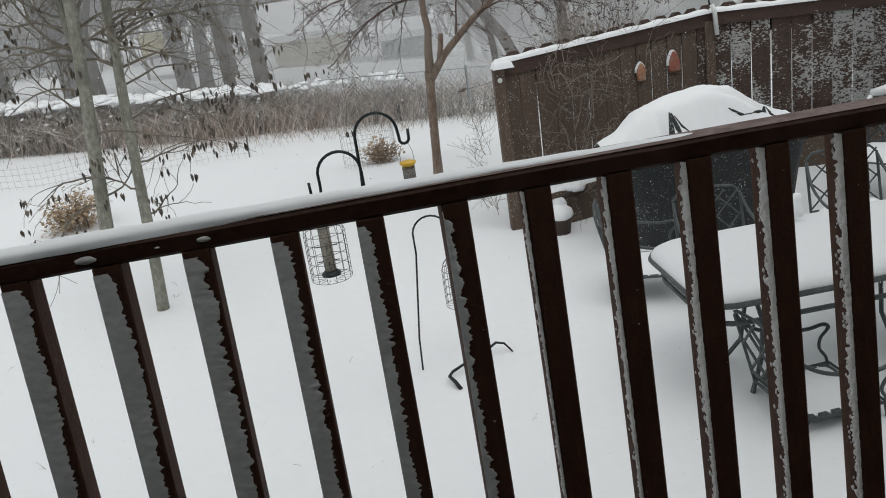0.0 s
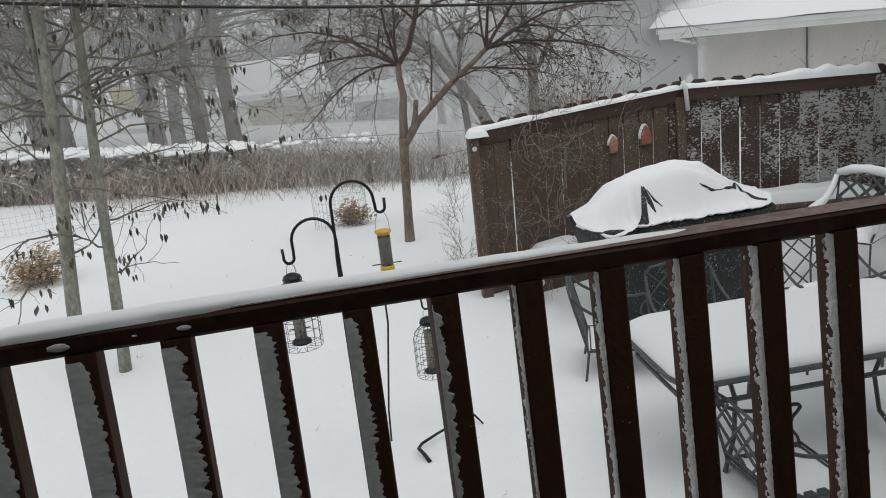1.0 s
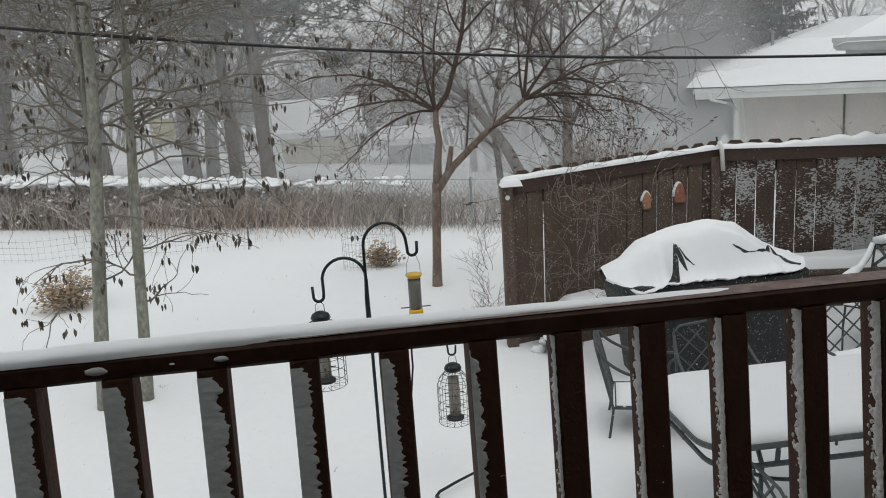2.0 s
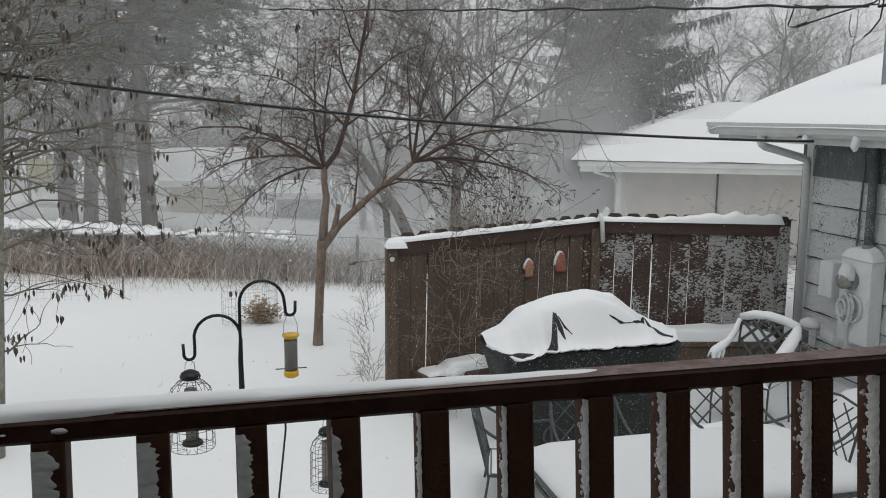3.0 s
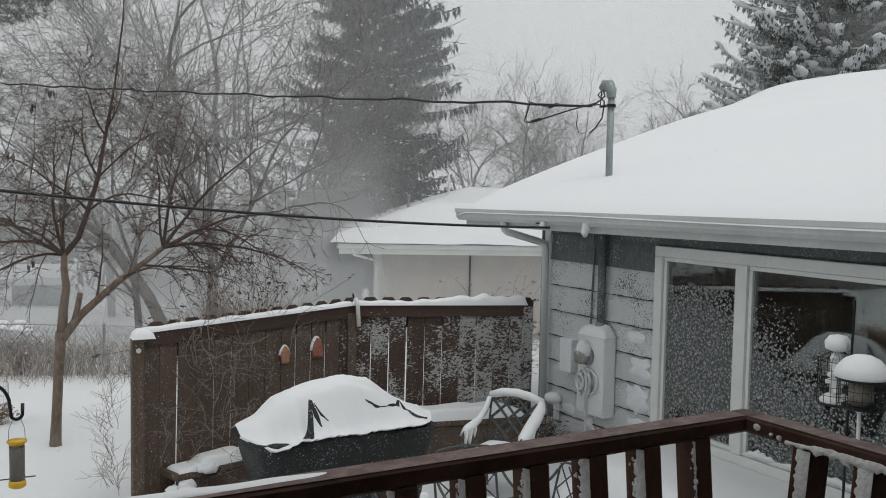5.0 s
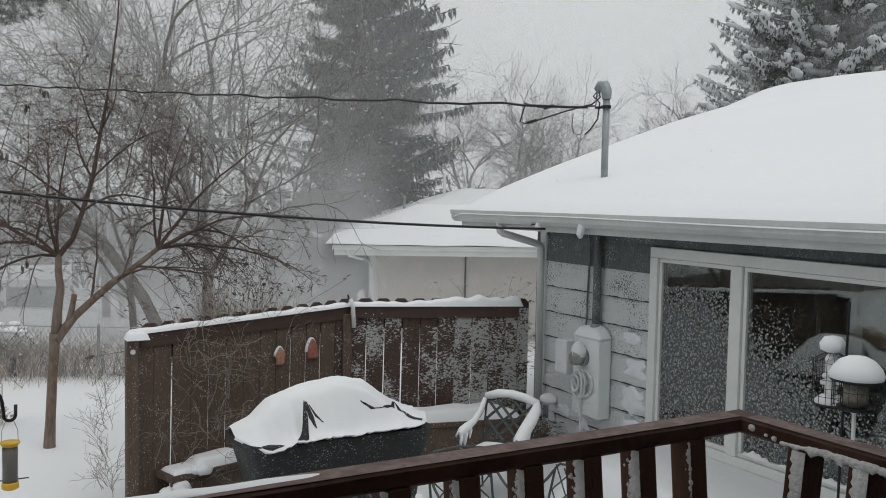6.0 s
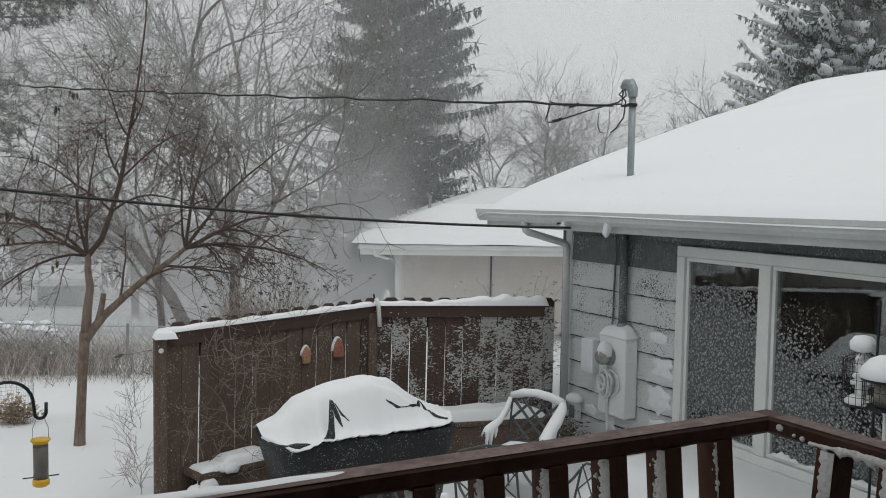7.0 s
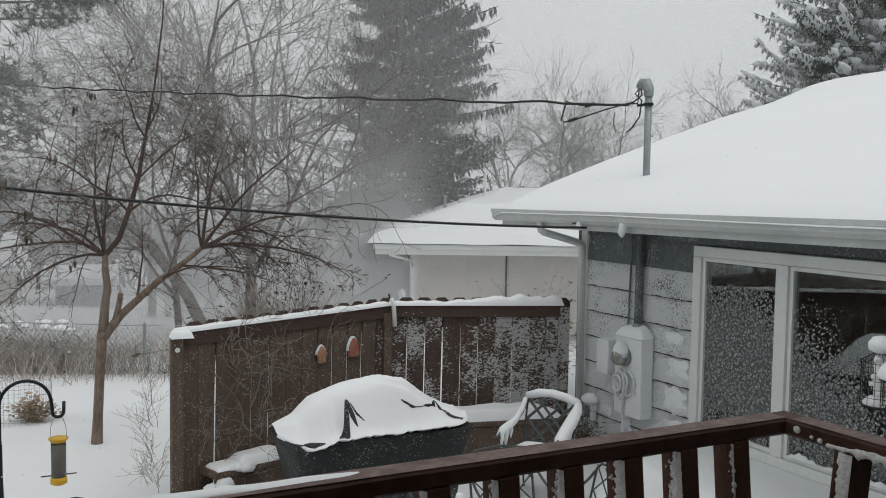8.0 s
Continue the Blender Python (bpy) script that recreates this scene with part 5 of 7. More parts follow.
def build_grill():
    grill = thing("covered_grill", pose(2.5, 6.2, 0), "gas grill under a dark vinyl cover, capped with snow", "grill")
    off = Vector((2.5, 6.2, 0))
    m = Mesh()
    prof = ((-0.15, 2.00, 3.20, 6.06, 6.5), (0.25, 1.95, 3.21, 5.98, 6.5), (0.50, 1.88, 3.225, 5.92, 6.52), (0.66, 1.83, 3.24, 5.875, 6.54), (0.735, 1.82, 3.24, 5.865, 6.54))
    k = None
    for z, x0, x1, y0, y1 in prof:
        out = rounded_outline(x0, x1, y0, y1, 0.15, 6)
        dense = []
        for a, b in zip(out, out[1:] + out[:1]):
            n = max(1, int(math.hypot(b[0] - a[0], b[1] - a[1]) / 0.05))
            dense += [(a[0] + (b[0] - a[0]) * j / n, a[1] + (b[1] - a[1]) * j / n) for j in range(n)]
        k = k or len(dense)
        pick = [dense[int(j * len(dense) / k)] for j in range(k)]
        m.v += [(x - off.x, y - off.y + 0.020 * noise.noise(Vector((x * 11, z * 2.5, 0))) + 0.008 * noise.noise(Vector((x * 25, z * 12, 3))), z) for x, y in pick]
    for a in range(len(prof) - 1):
        for j in range(k):
            m.f.append((a * k + j, a * k + (j + 1) % k, (a + 1) * k + (j + 1) % k, (a + 1) * k + j))
    m.f.append(tuple((len(prof) - 1) * k + j for j in range(k)))
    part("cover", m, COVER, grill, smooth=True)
    hood = Mesh().grid(lambda u, v: grill_snow_point(0.03 + 0.94 * u, 0.03 + 0.94 * v, -0.028) - off, 40, 20)
    part("hood_cover", hood, COVER, grill, smooth=True)

    def fold(pts, widths):
        s = Mesh()

        def f(a, b):
            i = min(len(pts) - 2, int(a * (len(pts) - 1)))
            t = a * (len(pts) - 1) - i
            u = pts[i][0] + (pts[i + 1][0] - pts[i][0]) * t
            v = pts[i][1] + (pts[i + 1][1] - pts[i][1]) * t
            w = widths[i] + (widths[i + 1] - widths[i]) * t
            return grill_snow_point(u + w * (b - 0.5), v + 0.4 * w * (b - 0.5), 0.003 + 0.006 * math.sin(math.pi * b)) - off

        s.grid(f, 26, 5)
        part("fold", s, COVER, grill, "bare fold of the dark cover showing through the snow", smooth=True)

    fold([(0.315, 0.30), (0.305, 0.20), (0.285, 0.10), (0.265, 0.02)], [0.006, 0.030, 0.046, 0.060])
    fold([(0.32, 0.29), (0.335, 0.20), (0.35, 0.12)], [0.014, 0.022, 0.004])
    fold([(0.335, 0.27), (0.36, 0.20), (0.39, 0.16)], [0.003, 0.012, 0.002])
    fold([(0.60, 0.24), (0.66, 0.20), (0.72, 0.22), (0.775, 0.28), (0.80, 0.36)], [0.006, 0.026, 0.04, 0.036, 0.012])
    fold([(0.81, 0.38), (0.825, 0.30), (0.86, 0.18), (0.91, 0.06)], [0.008, 0.016, 0.024, 0.014])
    m = Mesh().grid(lambda u, v: grill_snow_point(u, v), 90, 44)
    m.grid(lambda u, v: grill_snow_point(u, 0.0) + Vector((0, 0.03 * v, -0.018 * v)), 90, 3)
    solid("snow_mound", m, SNOW, "thick rounded cap of snow on the covered grill", "snow", smooth=True)


build_grill()

# a low timber ledge along the foot of the fence, under a drift
def build_ledge():
    d1, d2 = (FB - FA).normalized(), (FC - FB).normalized()
    for p, q, h, name in ((FA + d1 * 0.18, FA + d1 * 0.95, 0.30, 0), (FB + d2 * 0.35, FC - d2 * 0.05, 0.36, 1)):
        d = q - p
        yaw = math.degrees(math.atan2(d.y, d.x))
        bench = thing("timber_ledge", Matrix.Translation(p) @ pose(0, 0, 0, 0, 0, yaw), "low dark timber ledge at the foot of the fence", "ledge", "ledges")
        part("board", chamfered((0, -0.26, h - 0.05), (d.length, -0.03, h), 0.006, 1), FENCE_WOOD, bench)
        part("face", chamfered((0.02, -0.24, -0.3), (d.length - 0.02, -0.21, h - 0.052), 0.006, 1), FENCE_WOOD, bench)
        for at, wide, deep in (((0.60, 0.62, 0.075), (0.2, 0.3, 0.03)) if name == 0 else ((0.5, 0.98, 0.11),)):
            snow_pad(Matrix.Translation(p.lerp(q, at)) @ pose(0, 0, h, 0, 0, yaw) @ pose(0, -0.14, 0), d.length * wide, 0.22, deep, 9 + name, "drift of snow on the timber ledge")


build_ledge()


def build_pot():
    pot = thing("flower_pot", pose(1.56, 6.74, -0.13), "dark round flower pot at the foot of the fence", "flower pot")
    part("bowl", Mesh().lathe([(0.05, -0.1), (0.075, 0.12), (0.095, 0.25), (0.10, 0.255), (0.10, 0.28), (0.088, 0.28), (0.08, 0.25)], sides=18), FENCE_TRIM, pot, smooth=True)
    cap = Mesh().lathe([(0.098, 0.262), (0.112, 0.285), (0.104, 0.32), (0.07, 0.352), (0.03, 0.365), (0.003, 0.368)], sides=18)
    cap.v = [(x * (1 + 0.08 * lump((x, y, z), 9, 3)), y, z + 0.008 * lump((x, y, z), 14, 5)) for x, y, z in cap.v]
    solid("snow_lump", cap, SNOW, "round cap of snow on the flower pot", "snow", smooth=True, at=pose(1.56, 6.74, -0.13))
    # clods of wind-packed snow caught on dead growth beside it
    rng = random.Random(12)
    for k in range(9):
        m = Mesh()
        blob_at(m, (0, 0, 0), rng.uniform(0.03, 0.065), rng)
        solid("snow_clod", m, SNOW_CRUST, "clod of wind-packed snow at the foot of the fence", "snow", "snow clods by the fence", smooth=True, at=pose(1.42 + 0.05 * k + rng.uniform(-0.02, 0.02), 6.86 + 0.016 * k + rng.uniform(-0.04, 0.03), rng.uniform(0.02, 0.30) if k < 6 else 0.30))


def blob_at(m, c, r, rng):
    """A rough rounded lump of snow."""
    k0, n = rng.uniform(0, 40), 10
    prof = [(math.sin(math.pi * (j + 0.5) / 6), -math.cos(math.pi * (j + 0.5) / 6)) for j in range(6)]
    i = len(m.v)
    for rr, zz in prof:
        for j in range(n):
            a = 2 * math.pi * j / n
            q = Vector((rr * math.cos(a), rr * math.sin(a), zz))
            w = r * (1 + 0.5 * noise.noise(q * 1.4 + Vector((k0, 0, 0))))
            m.v.append((c[0] + q.x * w * 1.25, c[1] + q.y * w, c[2] + q.z * w * 0.8))
    for a in range(5):
        m.f += [(i + a * n + j, i + a * n + (j + 1) % n, i + a * n + n + (j + 1) % n, i + a * n + n + j) for j in range(n)]
    m.f += [tuple(i + n - 1 - j for j in range(n)), tuple(i + 5 * n + j for j in range(n))]


build_pot()


# ---- low deck under the window ----
def build_low_deck():
    deck = thing("low_deck", pose(0, 0, 0), "low grey wooden deck under the window, deep in snow", "deck")
    part("platform", chamfered((4.42, 1.2, 0.16), (WX - 0.08, 5.5, 0.34), 0.01, 1), SIDING_BARE, deck)
    part("skirt", chamfered((4.46, 1.25, -0.3), (WX - 0.1, 5.46, 0.158), 0.01, 1), SIDING_BARE, deck)
    m = Mesh()

    def f(u, v):
        # the drift runs down to the yard beyond the deck's edges
        x, y = 3.9 + (WX - 0.04 - 3.9) * u, 1.15 + 4.95 * v
        top = 0.42 + 0.03 * u + 0.012 * lump((x, y, 0), 2.5)
        low = ground_z(x, y) - 0.04
        return x, y, low + (top - low) * smoothstep((x - 3.92) / 0.52) * smoothstep((6.08 - y) / 0.56)

    m.grid(f, 30, 70)
    solid("snow_slab", m, SNOW, "smooth snow lying on the low deck", "snow", smooth=True)


build_low_deck()


# ---- bird feeders ----
def clear_plastic():
    m = bpy.data.materials.new("clear_plastic")
    m.use_nodes = True
    b = m.node_tree.nodes["Principled BSDF"]
    b.inputs["Base Color"].default_value = (0.85, 0.86, 0.84, 1)
    b.inputs["Roughness"].default_value = 0.12
    b.inputs["Transmission Weight"].default_value = 0.9
    b.inputs["IOR"].default_value = 1.25
    return m


PLASTIC = clear_plastic()
CAGE = material("dark_cage_wire", (0.06, 0.058, 0.052), 0.5, metal=0.4, grain=60, amount=0.2, bump=0)
SEED_TUBE = material("seed_tube", (0.26, 0.24, 0.20), 0.5, grain=220, amount=0.5, bump=0.3, second=(0.14, 0.12, 0.10), spots=60)


def cage_feeder(at, r, h, label, snow=False):
    """A tube feeder inside a domed wire cage; the origin is the top of its hanger."""
    fd = thing("caged_bird_feeder", at, label, "bird feeder", "caged bird feeders")
    z1 = -0.075
    part("hanger", Mesh().tube([(-0.025, 0, z1), (-0.02, 0, -0.02), (0, 0, 0), (0.02, 0, -0.02), (0.025, 0, z1)], 0.0018, 4), CAGE, fd)
    part("cap", Mesh().lathe([(0.045, -0.012), (0.05, 0), (0.042, 0.018), (0.02, 0.03), (0.004, 0.034)], (0, 0, z1 - 0.01), 16), BLACK_IRON, fd, smooth=True)
    cage = Mesh()
    n = 14
    zt, zb = z1 - 0.02, z1 - h
    rings = [(r, zb + h * f) for f in (0.0, 0.14, 0.28, 0.42, 0.56, 0.68)] + [(r * 0.88, zt - 0.05), (r * 0.6, zt - 0.018)]
    for rr, z in rings:
        pts = [(rr * math.cos(2 * math.pi * k / 20), rr * math.sin(2 * math.pi * k / 20), z) for k in range(21)]
        cage.tube(pts, 0.0016, 3, closed=False)
    for k in range(n):
        c, s = math.cos(2 * math.pi * k / n), math.sin(2 * math.pi * k / n)
        pr = [(r * 0.35, zb - 0.003), (r, zb), (r, zb + h * 0.68), (r * 0.88, zt - 0.05), (r * 0.6, zt - 0.018), (r * 0.25, zt)]
        cage.tube([(c * a, s * a, z) for a, z in pr], 0.0016, 3, closed=False)
    part("cage", cage, CAGE, fd, "dark wire cage")
    part("seed_tube", Mesh().lathe([(0.03, 0), (0.03, h * 0.72)], (0, 0, zb + 0.03), 14), SEED_TUBE, fd, smooth=True)
    part("base", Mesh().lathe([(0.034, 0), (0.05, 0.006), (0.05, 0.016), (0.034, 0.03)], (0, 0, zb + 0.008), 14), BLACK_IRON, fd)
    for z in (0.09, 0.17):
        for a in (0, 90):
            c, s = math.cos(radians(a)), math.sin(radians(a))
            part("perch", Mesh().tube([(-0.055 * c, -0.055 * s, zb + z), (0.055 * c, 0.055 * s, zb + z)], 0.003, 5), BLACK_IRON, fd)
    return fd


PX, PY = 0.035, 4.36


def build_hooks():
    pole = thing("shepherd_hook", pose(PX, PY, 0), "black iron double shepherd's hook for bird feeders", "garden hook", "shepherd hooks")
    x, z = Vector((1, 0, 0)), Vector((0, 0, 1))
    part("pole", Mesh().tube([(0.01, 0, -0.4), (0, 0, 0.5), (-0.005, 0, 1.35)], 0.0085, 8), BLACK_IRON, pole)
    up = arc((0.098, 0, 1.52), 0.105, 180, 10, x, z, 12)
    part("arm", Mesh().tube([(0, 0, 1.1), (-0.007, 0, 1.35)] + up + [(0.207, 0, 1.49)] + arc((0.231, 0, 1.475), 0.024, 200, 350, x, z, 7) + [(0.256, 0, 1.52)], 0.0078, 8), BLACK_IRON, pole, smooth=True)
    lo = arc((-0.113, 0, 1.36), 0.107, 0, 172, x, z, 12)
    part("arm", Mesh().tube([(-0.012, 0, 1.0), (-0.012, 0, 1.25)] + lo + [(-0.218, 0, 1.31), (-0.219, 0, 1.285)] + arc((-0.244, 0, 1.283), 0.025, 0, -172, x, z, 7) + [(-0.271, 0, 1.335)], 0.0078, 8), BLACK_IRON, pole, smooth=True)
    crook = thing("shepherd_hook", pose(0.20, 4.79, 0), "thin black iron single crook stuck in the snow", "garden hook", "shepherd hooks")
    pts = [(-0.02, 0, -0.3), (0.0, 0, 0.2), (0.06, 0, 0.72)] + arc((0.158, 0, 0.83), 0.10, 172, 20, x, z, 10) + [(0.262, 0, 0.80)] + arc((0.283, 0, 0.785), 0.021, 190, 350, x, z, 6) + [(0.306, 0, 0.82)]
    part("rod", Mesh().tube(pts, 0.0058, 7), BLACK_IRON, crook, smooth=True)
    fallen = thing("fallen_hook", pose(0, 0, 0), "black iron hook lying half buried in the snow", "garden hook", "shepherd hooks")
    pts = [(0.37, 4.46, 0.0), (0.35, 4.50, 0.025), (0.325, 4.57, 0.035), (0.35, 4.63, 0.03), (0.45, 4.68, 0.05), (0.57, 4.77, 0.05), (0.65, 4.84, 0.06), (0.70, 4.84, 0.045), (0.74, 4.80, 0.0)]
    part("rod", Mesh().tube(pts, [0.012, 0.012, 0.010, 0.009, 0.008, 0.008, 0.008, 0.007, 0.005], 7), BLACK_IRON, fallen, smooth=True)


build_hooks()
cage_feeder(pose(PX - 0.244, PY, 1.262), 0.105, 0.36, "caged tube bird feeder hanging from the iron hook")
cage_feeder(pose(0.483, 4.79, 0.772), 0.094, 0.325, "caged tube bird feeder hanging from the thin crook")


def build_yellow_feeder():
    fd = thing("tube_bird_feeder", pose(PX + 0.231, PY, 1.458), "clear tube bird feeder with yellow cap and base", "bird feeder")
    part("hanger", Mesh().tube([(-0.034, 0, -0.10), (-0.032, 0, -0.05), (-0.018, 0, -0.012), (0, 0, 0), (0.018, 0, -0.012), (0.032, 0, -0.05), (0.034, 0, -0.10)], 0.0016, 4), STEEL, fd)
    part("lid", Mesh().lathe([(0.034, -0.020), (0.036, -0.011), (0.042, -0.009), (0.042, -0.002), (0.03, 0.002)], (0, 0, -0.10), 18), YELLOW, fd, "bright yellow lid", smooth=True)
    part("tube", Mesh().lathe([(0.032, -0.185), (0.032, -0.026)], (0, 0, -0.10), 18), PLASTIC, fd, "clear plastic tube", smooth=True)
    part("seed", Mesh().lathe([(0.029, -0.18), (0.029, -0.055), (0.01, -0.04)], (0, 0, -0.10), 14), SEED, fd, "dark bird seed", smooth=True)
    part("base", Mesh().lathe([(0.026, -0.215), (0.036, -0.208), (0.036, -0.188), (0.033, -0.18)], (0, 0, -0.10), 18), YELLOW, fd, "bright yellow base", smooth=True)
    part("perch", Mesh().tube([(-0.075, 0, -0.272), (0.075, 0, -0.272)], 0.003, 5), BLACK_IRON, fd)


build_yellow_feeder()


def build_window_feeders():
    fd = thing("domed_bird_feeder", pose(4.40, 3.20, 0), "caged bird feeder with a snow-covered dome on a pole", "bird feeder")
    part("pole", Mesh().tube([(0, 0, -0.3), (0, 0, 0.7), (-0.01, 0, 1.40)], 0.011, 8), WHITE, fd)
    part("dome", Mesh().lathe([(0.135, 1.50), (0.13, 1.53), (0.09, 1.57), (0.01, 1.59)], sides=20), BLACK_IRON, fd, smooth=True)
    cage = Mesh()
    for z in (1.35, 1.40, 1.45, 1.50):
        cage.tube([(0.125 * math.cos(2 * math.pi * k / 20), 0.125 * math.sin(2 * math.pi * k / 20), z) for k in range(21)], 0.002, 3, closed=False)
    for k in range(18):
        c, s = math.cos(2 * math.pi * k / 18), math.sin(2 * math.pi * k / 18)
        cage.tube([(0.125 * c, 0.125 * s, 1.345), (0.125 * c, 0.125 * s, 1.505)], 0.002, 3, closed=False)
    part("cage", cage, CAGE, fd, "dark wire cage")
    part("tray", Mesh().lathe([(0.10, 1.345), (0.10, 1.36)], sides=18), BLACK_IRON, fd)
    part("seed_tube", Mesh().lathe([(0.065, 1.362), (0.065, 1.50)], sides=16), SEED_TUBE, fd, smooth=True)
    dome = Mesh().lathe([(0.140, 1.515), (0.146, 1.535), (0.128, 1.575), (0.092, 1.615), (0.05, 1.635), (0.003, 1.64)], sides=22)
    solid("snow_dome", dome, SNOW, "rounded cap of snow on the feeder's dome", "snow", smooth=True, at=pose(4.40, 3.20, 0))
    f2 = thing("hanging_bird_feeder", pose(4.62, 3.53, -0.045), "tube bird feeder in a wire cage crusted with snow", "bird feeder")
    part("pole", Mesh().tube([(-0.03, -0.10, -0.3), (-0.02, -0.10, 1.1), (0.0, -0.10, 1.95)], 0.008, 8), BLACK_IRON, f2)
    part("tube", Mesh().lathe([(0.035, 1.32), (0.035, 1.62)], sides=14), WHITE, f2, smooth=True)
    c2 = Mesh()
    for z in (1.33, 1.38, 1.43, 1.48, 1.53, 1.58):
        c2.tube([(0.105 * math.cos(2 * math.pi * k / 20), 0.105 * math.sin(2 * math.pi * k / 20), z) for k in range(21)], 0.002, 3, closed=False)
    for k in range(16):
        c, s = math.cos(2 * math.pi * k / 16), math.sin(2 * math.pi * k / 16)
        c2.tube([(0.105 * c, 0.105 * s, 1.325), (0.105 * c, 0.105 * s, 1.59), (0.04 * c, 0.04 * s, 1.63)], 0.002, 3, closed=False)
    part("cage", c2, CAGE, f2, "dark wire cage")
    part("tray", Mesh().lathe([(0.09, 1.315), (0.09, 1.33)], sides=16), BLACK_IRON, f2)
    cap = Mesh().lathe([(0.035, 1.635), (0.07, 1.65), (0.075, 1.69), (0.05, 1.725), (0.004, 1.735)], sides=16)
    for z, r, a in ((1.60, 0.022, 0.3), (1.55, 0.02, 1.2), (1.50, 0.022, 0.1), (1.45, 0.022, 2.2), (1.40, 0.018, 0.6)):
        cap.tube([(-0.075 * math.cos(a), -0.075 * math.sin(a), z), (0.0, 0.0, z + 0.008), (0.06 * math.cos(a), 0.06 * math.sin(a), z)], [r * 0.7, r, r * 0.6], 7)
    cap.lathe([(0.09, 1.332), (0.095, 1.345), (0.06, 1.375), (0.03, 1.38)], sides=14)
    solid("snow_lump", cap, SNOW, "snow caked on the caged feeder", "snow", smooth=True, at=pose(4.62, 3.53, -0.045))


build_window_feeders()


# ---- on the house wall ----
PALE_CABLE = material("pale_cable", (0.72, 0.74, 0.74), 0.6, grain=60, amount=0.2, bump=0.1)


def build_meter():
    box = thing("electric_meter", pose(WX - 0.015, 6.53, 0), "grey electric meter box plastered with snow", "electric meter")
    crust = crusted("meter_paint_crusted", (0.26, 0.28, 0.28), 0.5, 0.18, 0.34, grain=60, spots=5, snow=(0.84, 0.86, 0.86))
    part("box", chamfered((-0.14, -0.19, 0.47), (0, 0.19, 1.20), 0.012, 2), crust, box)
    part("socket", Mesh().lathe([(0.084, 0), (0.084, 0.03), (0.074, 0.04)], sides=24), STEEL, box, at=pose(-0.14, 0.03, 1.01, 0, -90, 0), smooth=True)
    dome = Mesh().lathe([(0.072, 0.04), (0.07, 0.10), (0.056, 0.125), (0.01, 0.13)], sides=24)
    part("meter_glass", dome, material("smoked_glass", (0.30, 0.31, 0.27), 0.25, grain=20, amount=0.3, bump=0.1), box, "domed glass meter face", at=pose(-0.14, 0.03, 1.01, 0, -90, 0), smooth=True)
    part("side_box", chamfered((-0.16, 0.27, 0.80), (0, 0.45, 1.12), 0.012, 2), SNOW_CRUST, box)
    for k in range(6):
        r = (0.115, 0.085, 0.105, 0.07, 0.095, 0.06)[k]
        coil = Mesh().tube([(-0.155 - 0.012 * k, 0.03 + 0.022 * (k % 3 - 1) + r * (1.15, 0.7, 0.95)[k % 3] * math.cos(2 * math.pi * j / 22 + 0.3 * k), 0.775 + 0.02 * (k % 2) - 0.012 * (k % 3) + r * (1.0, 1.35, 1.15)[k % 3] * math.sin(2 * math.pi * j / 22 + 0.3 * k)) for j in range(23)], 0.013, 6, closed=False)
        part("cable_loop", coil, PALE_CABLE, box, "coiled pale cable")
    coil = Mesh().tube([(-0.16, 0.03, 0.66), (-0.16, 0.035, 0.5), (-0.15, 0.03, 0.2)], 0.011, 6)
    part("cable_tail", coil, PALE_CABLE, box, "hanging pale cable")
    part("conduit", Mesh().tube([(-0.05, -0.02, 1.19), (-0.05, -0.02, 2.16)], 0.037, 12), SIDING_BARE, box, smooth=True)
    part("collar", Mesh().lathe([(0.05, 0), (0.05, 0.10), (0.04, 0.12)], (-0.05, -0.02, 1.20), 12), STEEL, box, smooth=True)
    part("wire", Mesh().tube([(-0.012, 0.17, 1.2), (-0.012, 0.16, 1.6), (-0.012, 0.14, 2.0), (-0.03, 0.15, 2.14)], 0.010, 6), SIDING_BARE, box)
    cap = Mesh()

    def f(u, v):
        x, y = -0.15 + 0.155 * u, -0.2 + 0.40 * v
        e = min(1, min(u, 1 - u) * 5) * min(1, min(v, 1 - v) * 5)
        return x, y, 1.195 + 0.075 * e ** 0.5 * (1 + 0.2 * lump((x, y, 0), 8)) + 0.07 * u * (1 - abs(v - 0.45) * 2)

    cap.grid(f, 12, 14)
    solid("snow_lump", cap, SNOW, "snow heaped on the meter box", "snow", smooth=True, at=pose(WX - 0.015, 6.53, 0))
    hood = Mesh().lathe([(0.10, 0), (0.095, 0.05), (0.075, 0.10), (0.03, 0.13), (0.003, 0.135)], sides=16)
    hood.v = [(x * 0.7, y * 0.78, z) for x, y, z in hood.v]
    solid("snow_lump", hood, SNOW_CRUST, "snow hooding the meter's glass", "snow", smooth=True, at=pose(WX - 0.215, 6.56, 1.02))


build_meter()


def wall_patch(y, z, wide, high, deep, seed):
    """A cushion of wind-packed snow stuck to the siding."""
    m = Mesh()

    def f(u, v):
        a, b = 2 * u - 1, 2 * v - 1
        e = max(0.0, 1 - (abs(a) ** 2.6 + abs(b) ** 2.2)) ** 0.55
        return -0.6 * deep * e * (0.8 + 0.3 * lump((a, b, 0), 1.6, seed)), wide / 2 * a * (1 + 0.5 * noise.noise(Vector((v * 3, seed, 0)))), high / 2 * b * (1 + 0.5 * noise.noise(Vector((u * 3, seed, 3))))

    m.grid(f, 20, 14)
    solid("snow_patch", m, SNOW_CRUST, "cushion of wind-packed snow stuck to the siding", "snow", "snow on the house wall", smooth=True, at=pose(WX - 0.008, y, z))


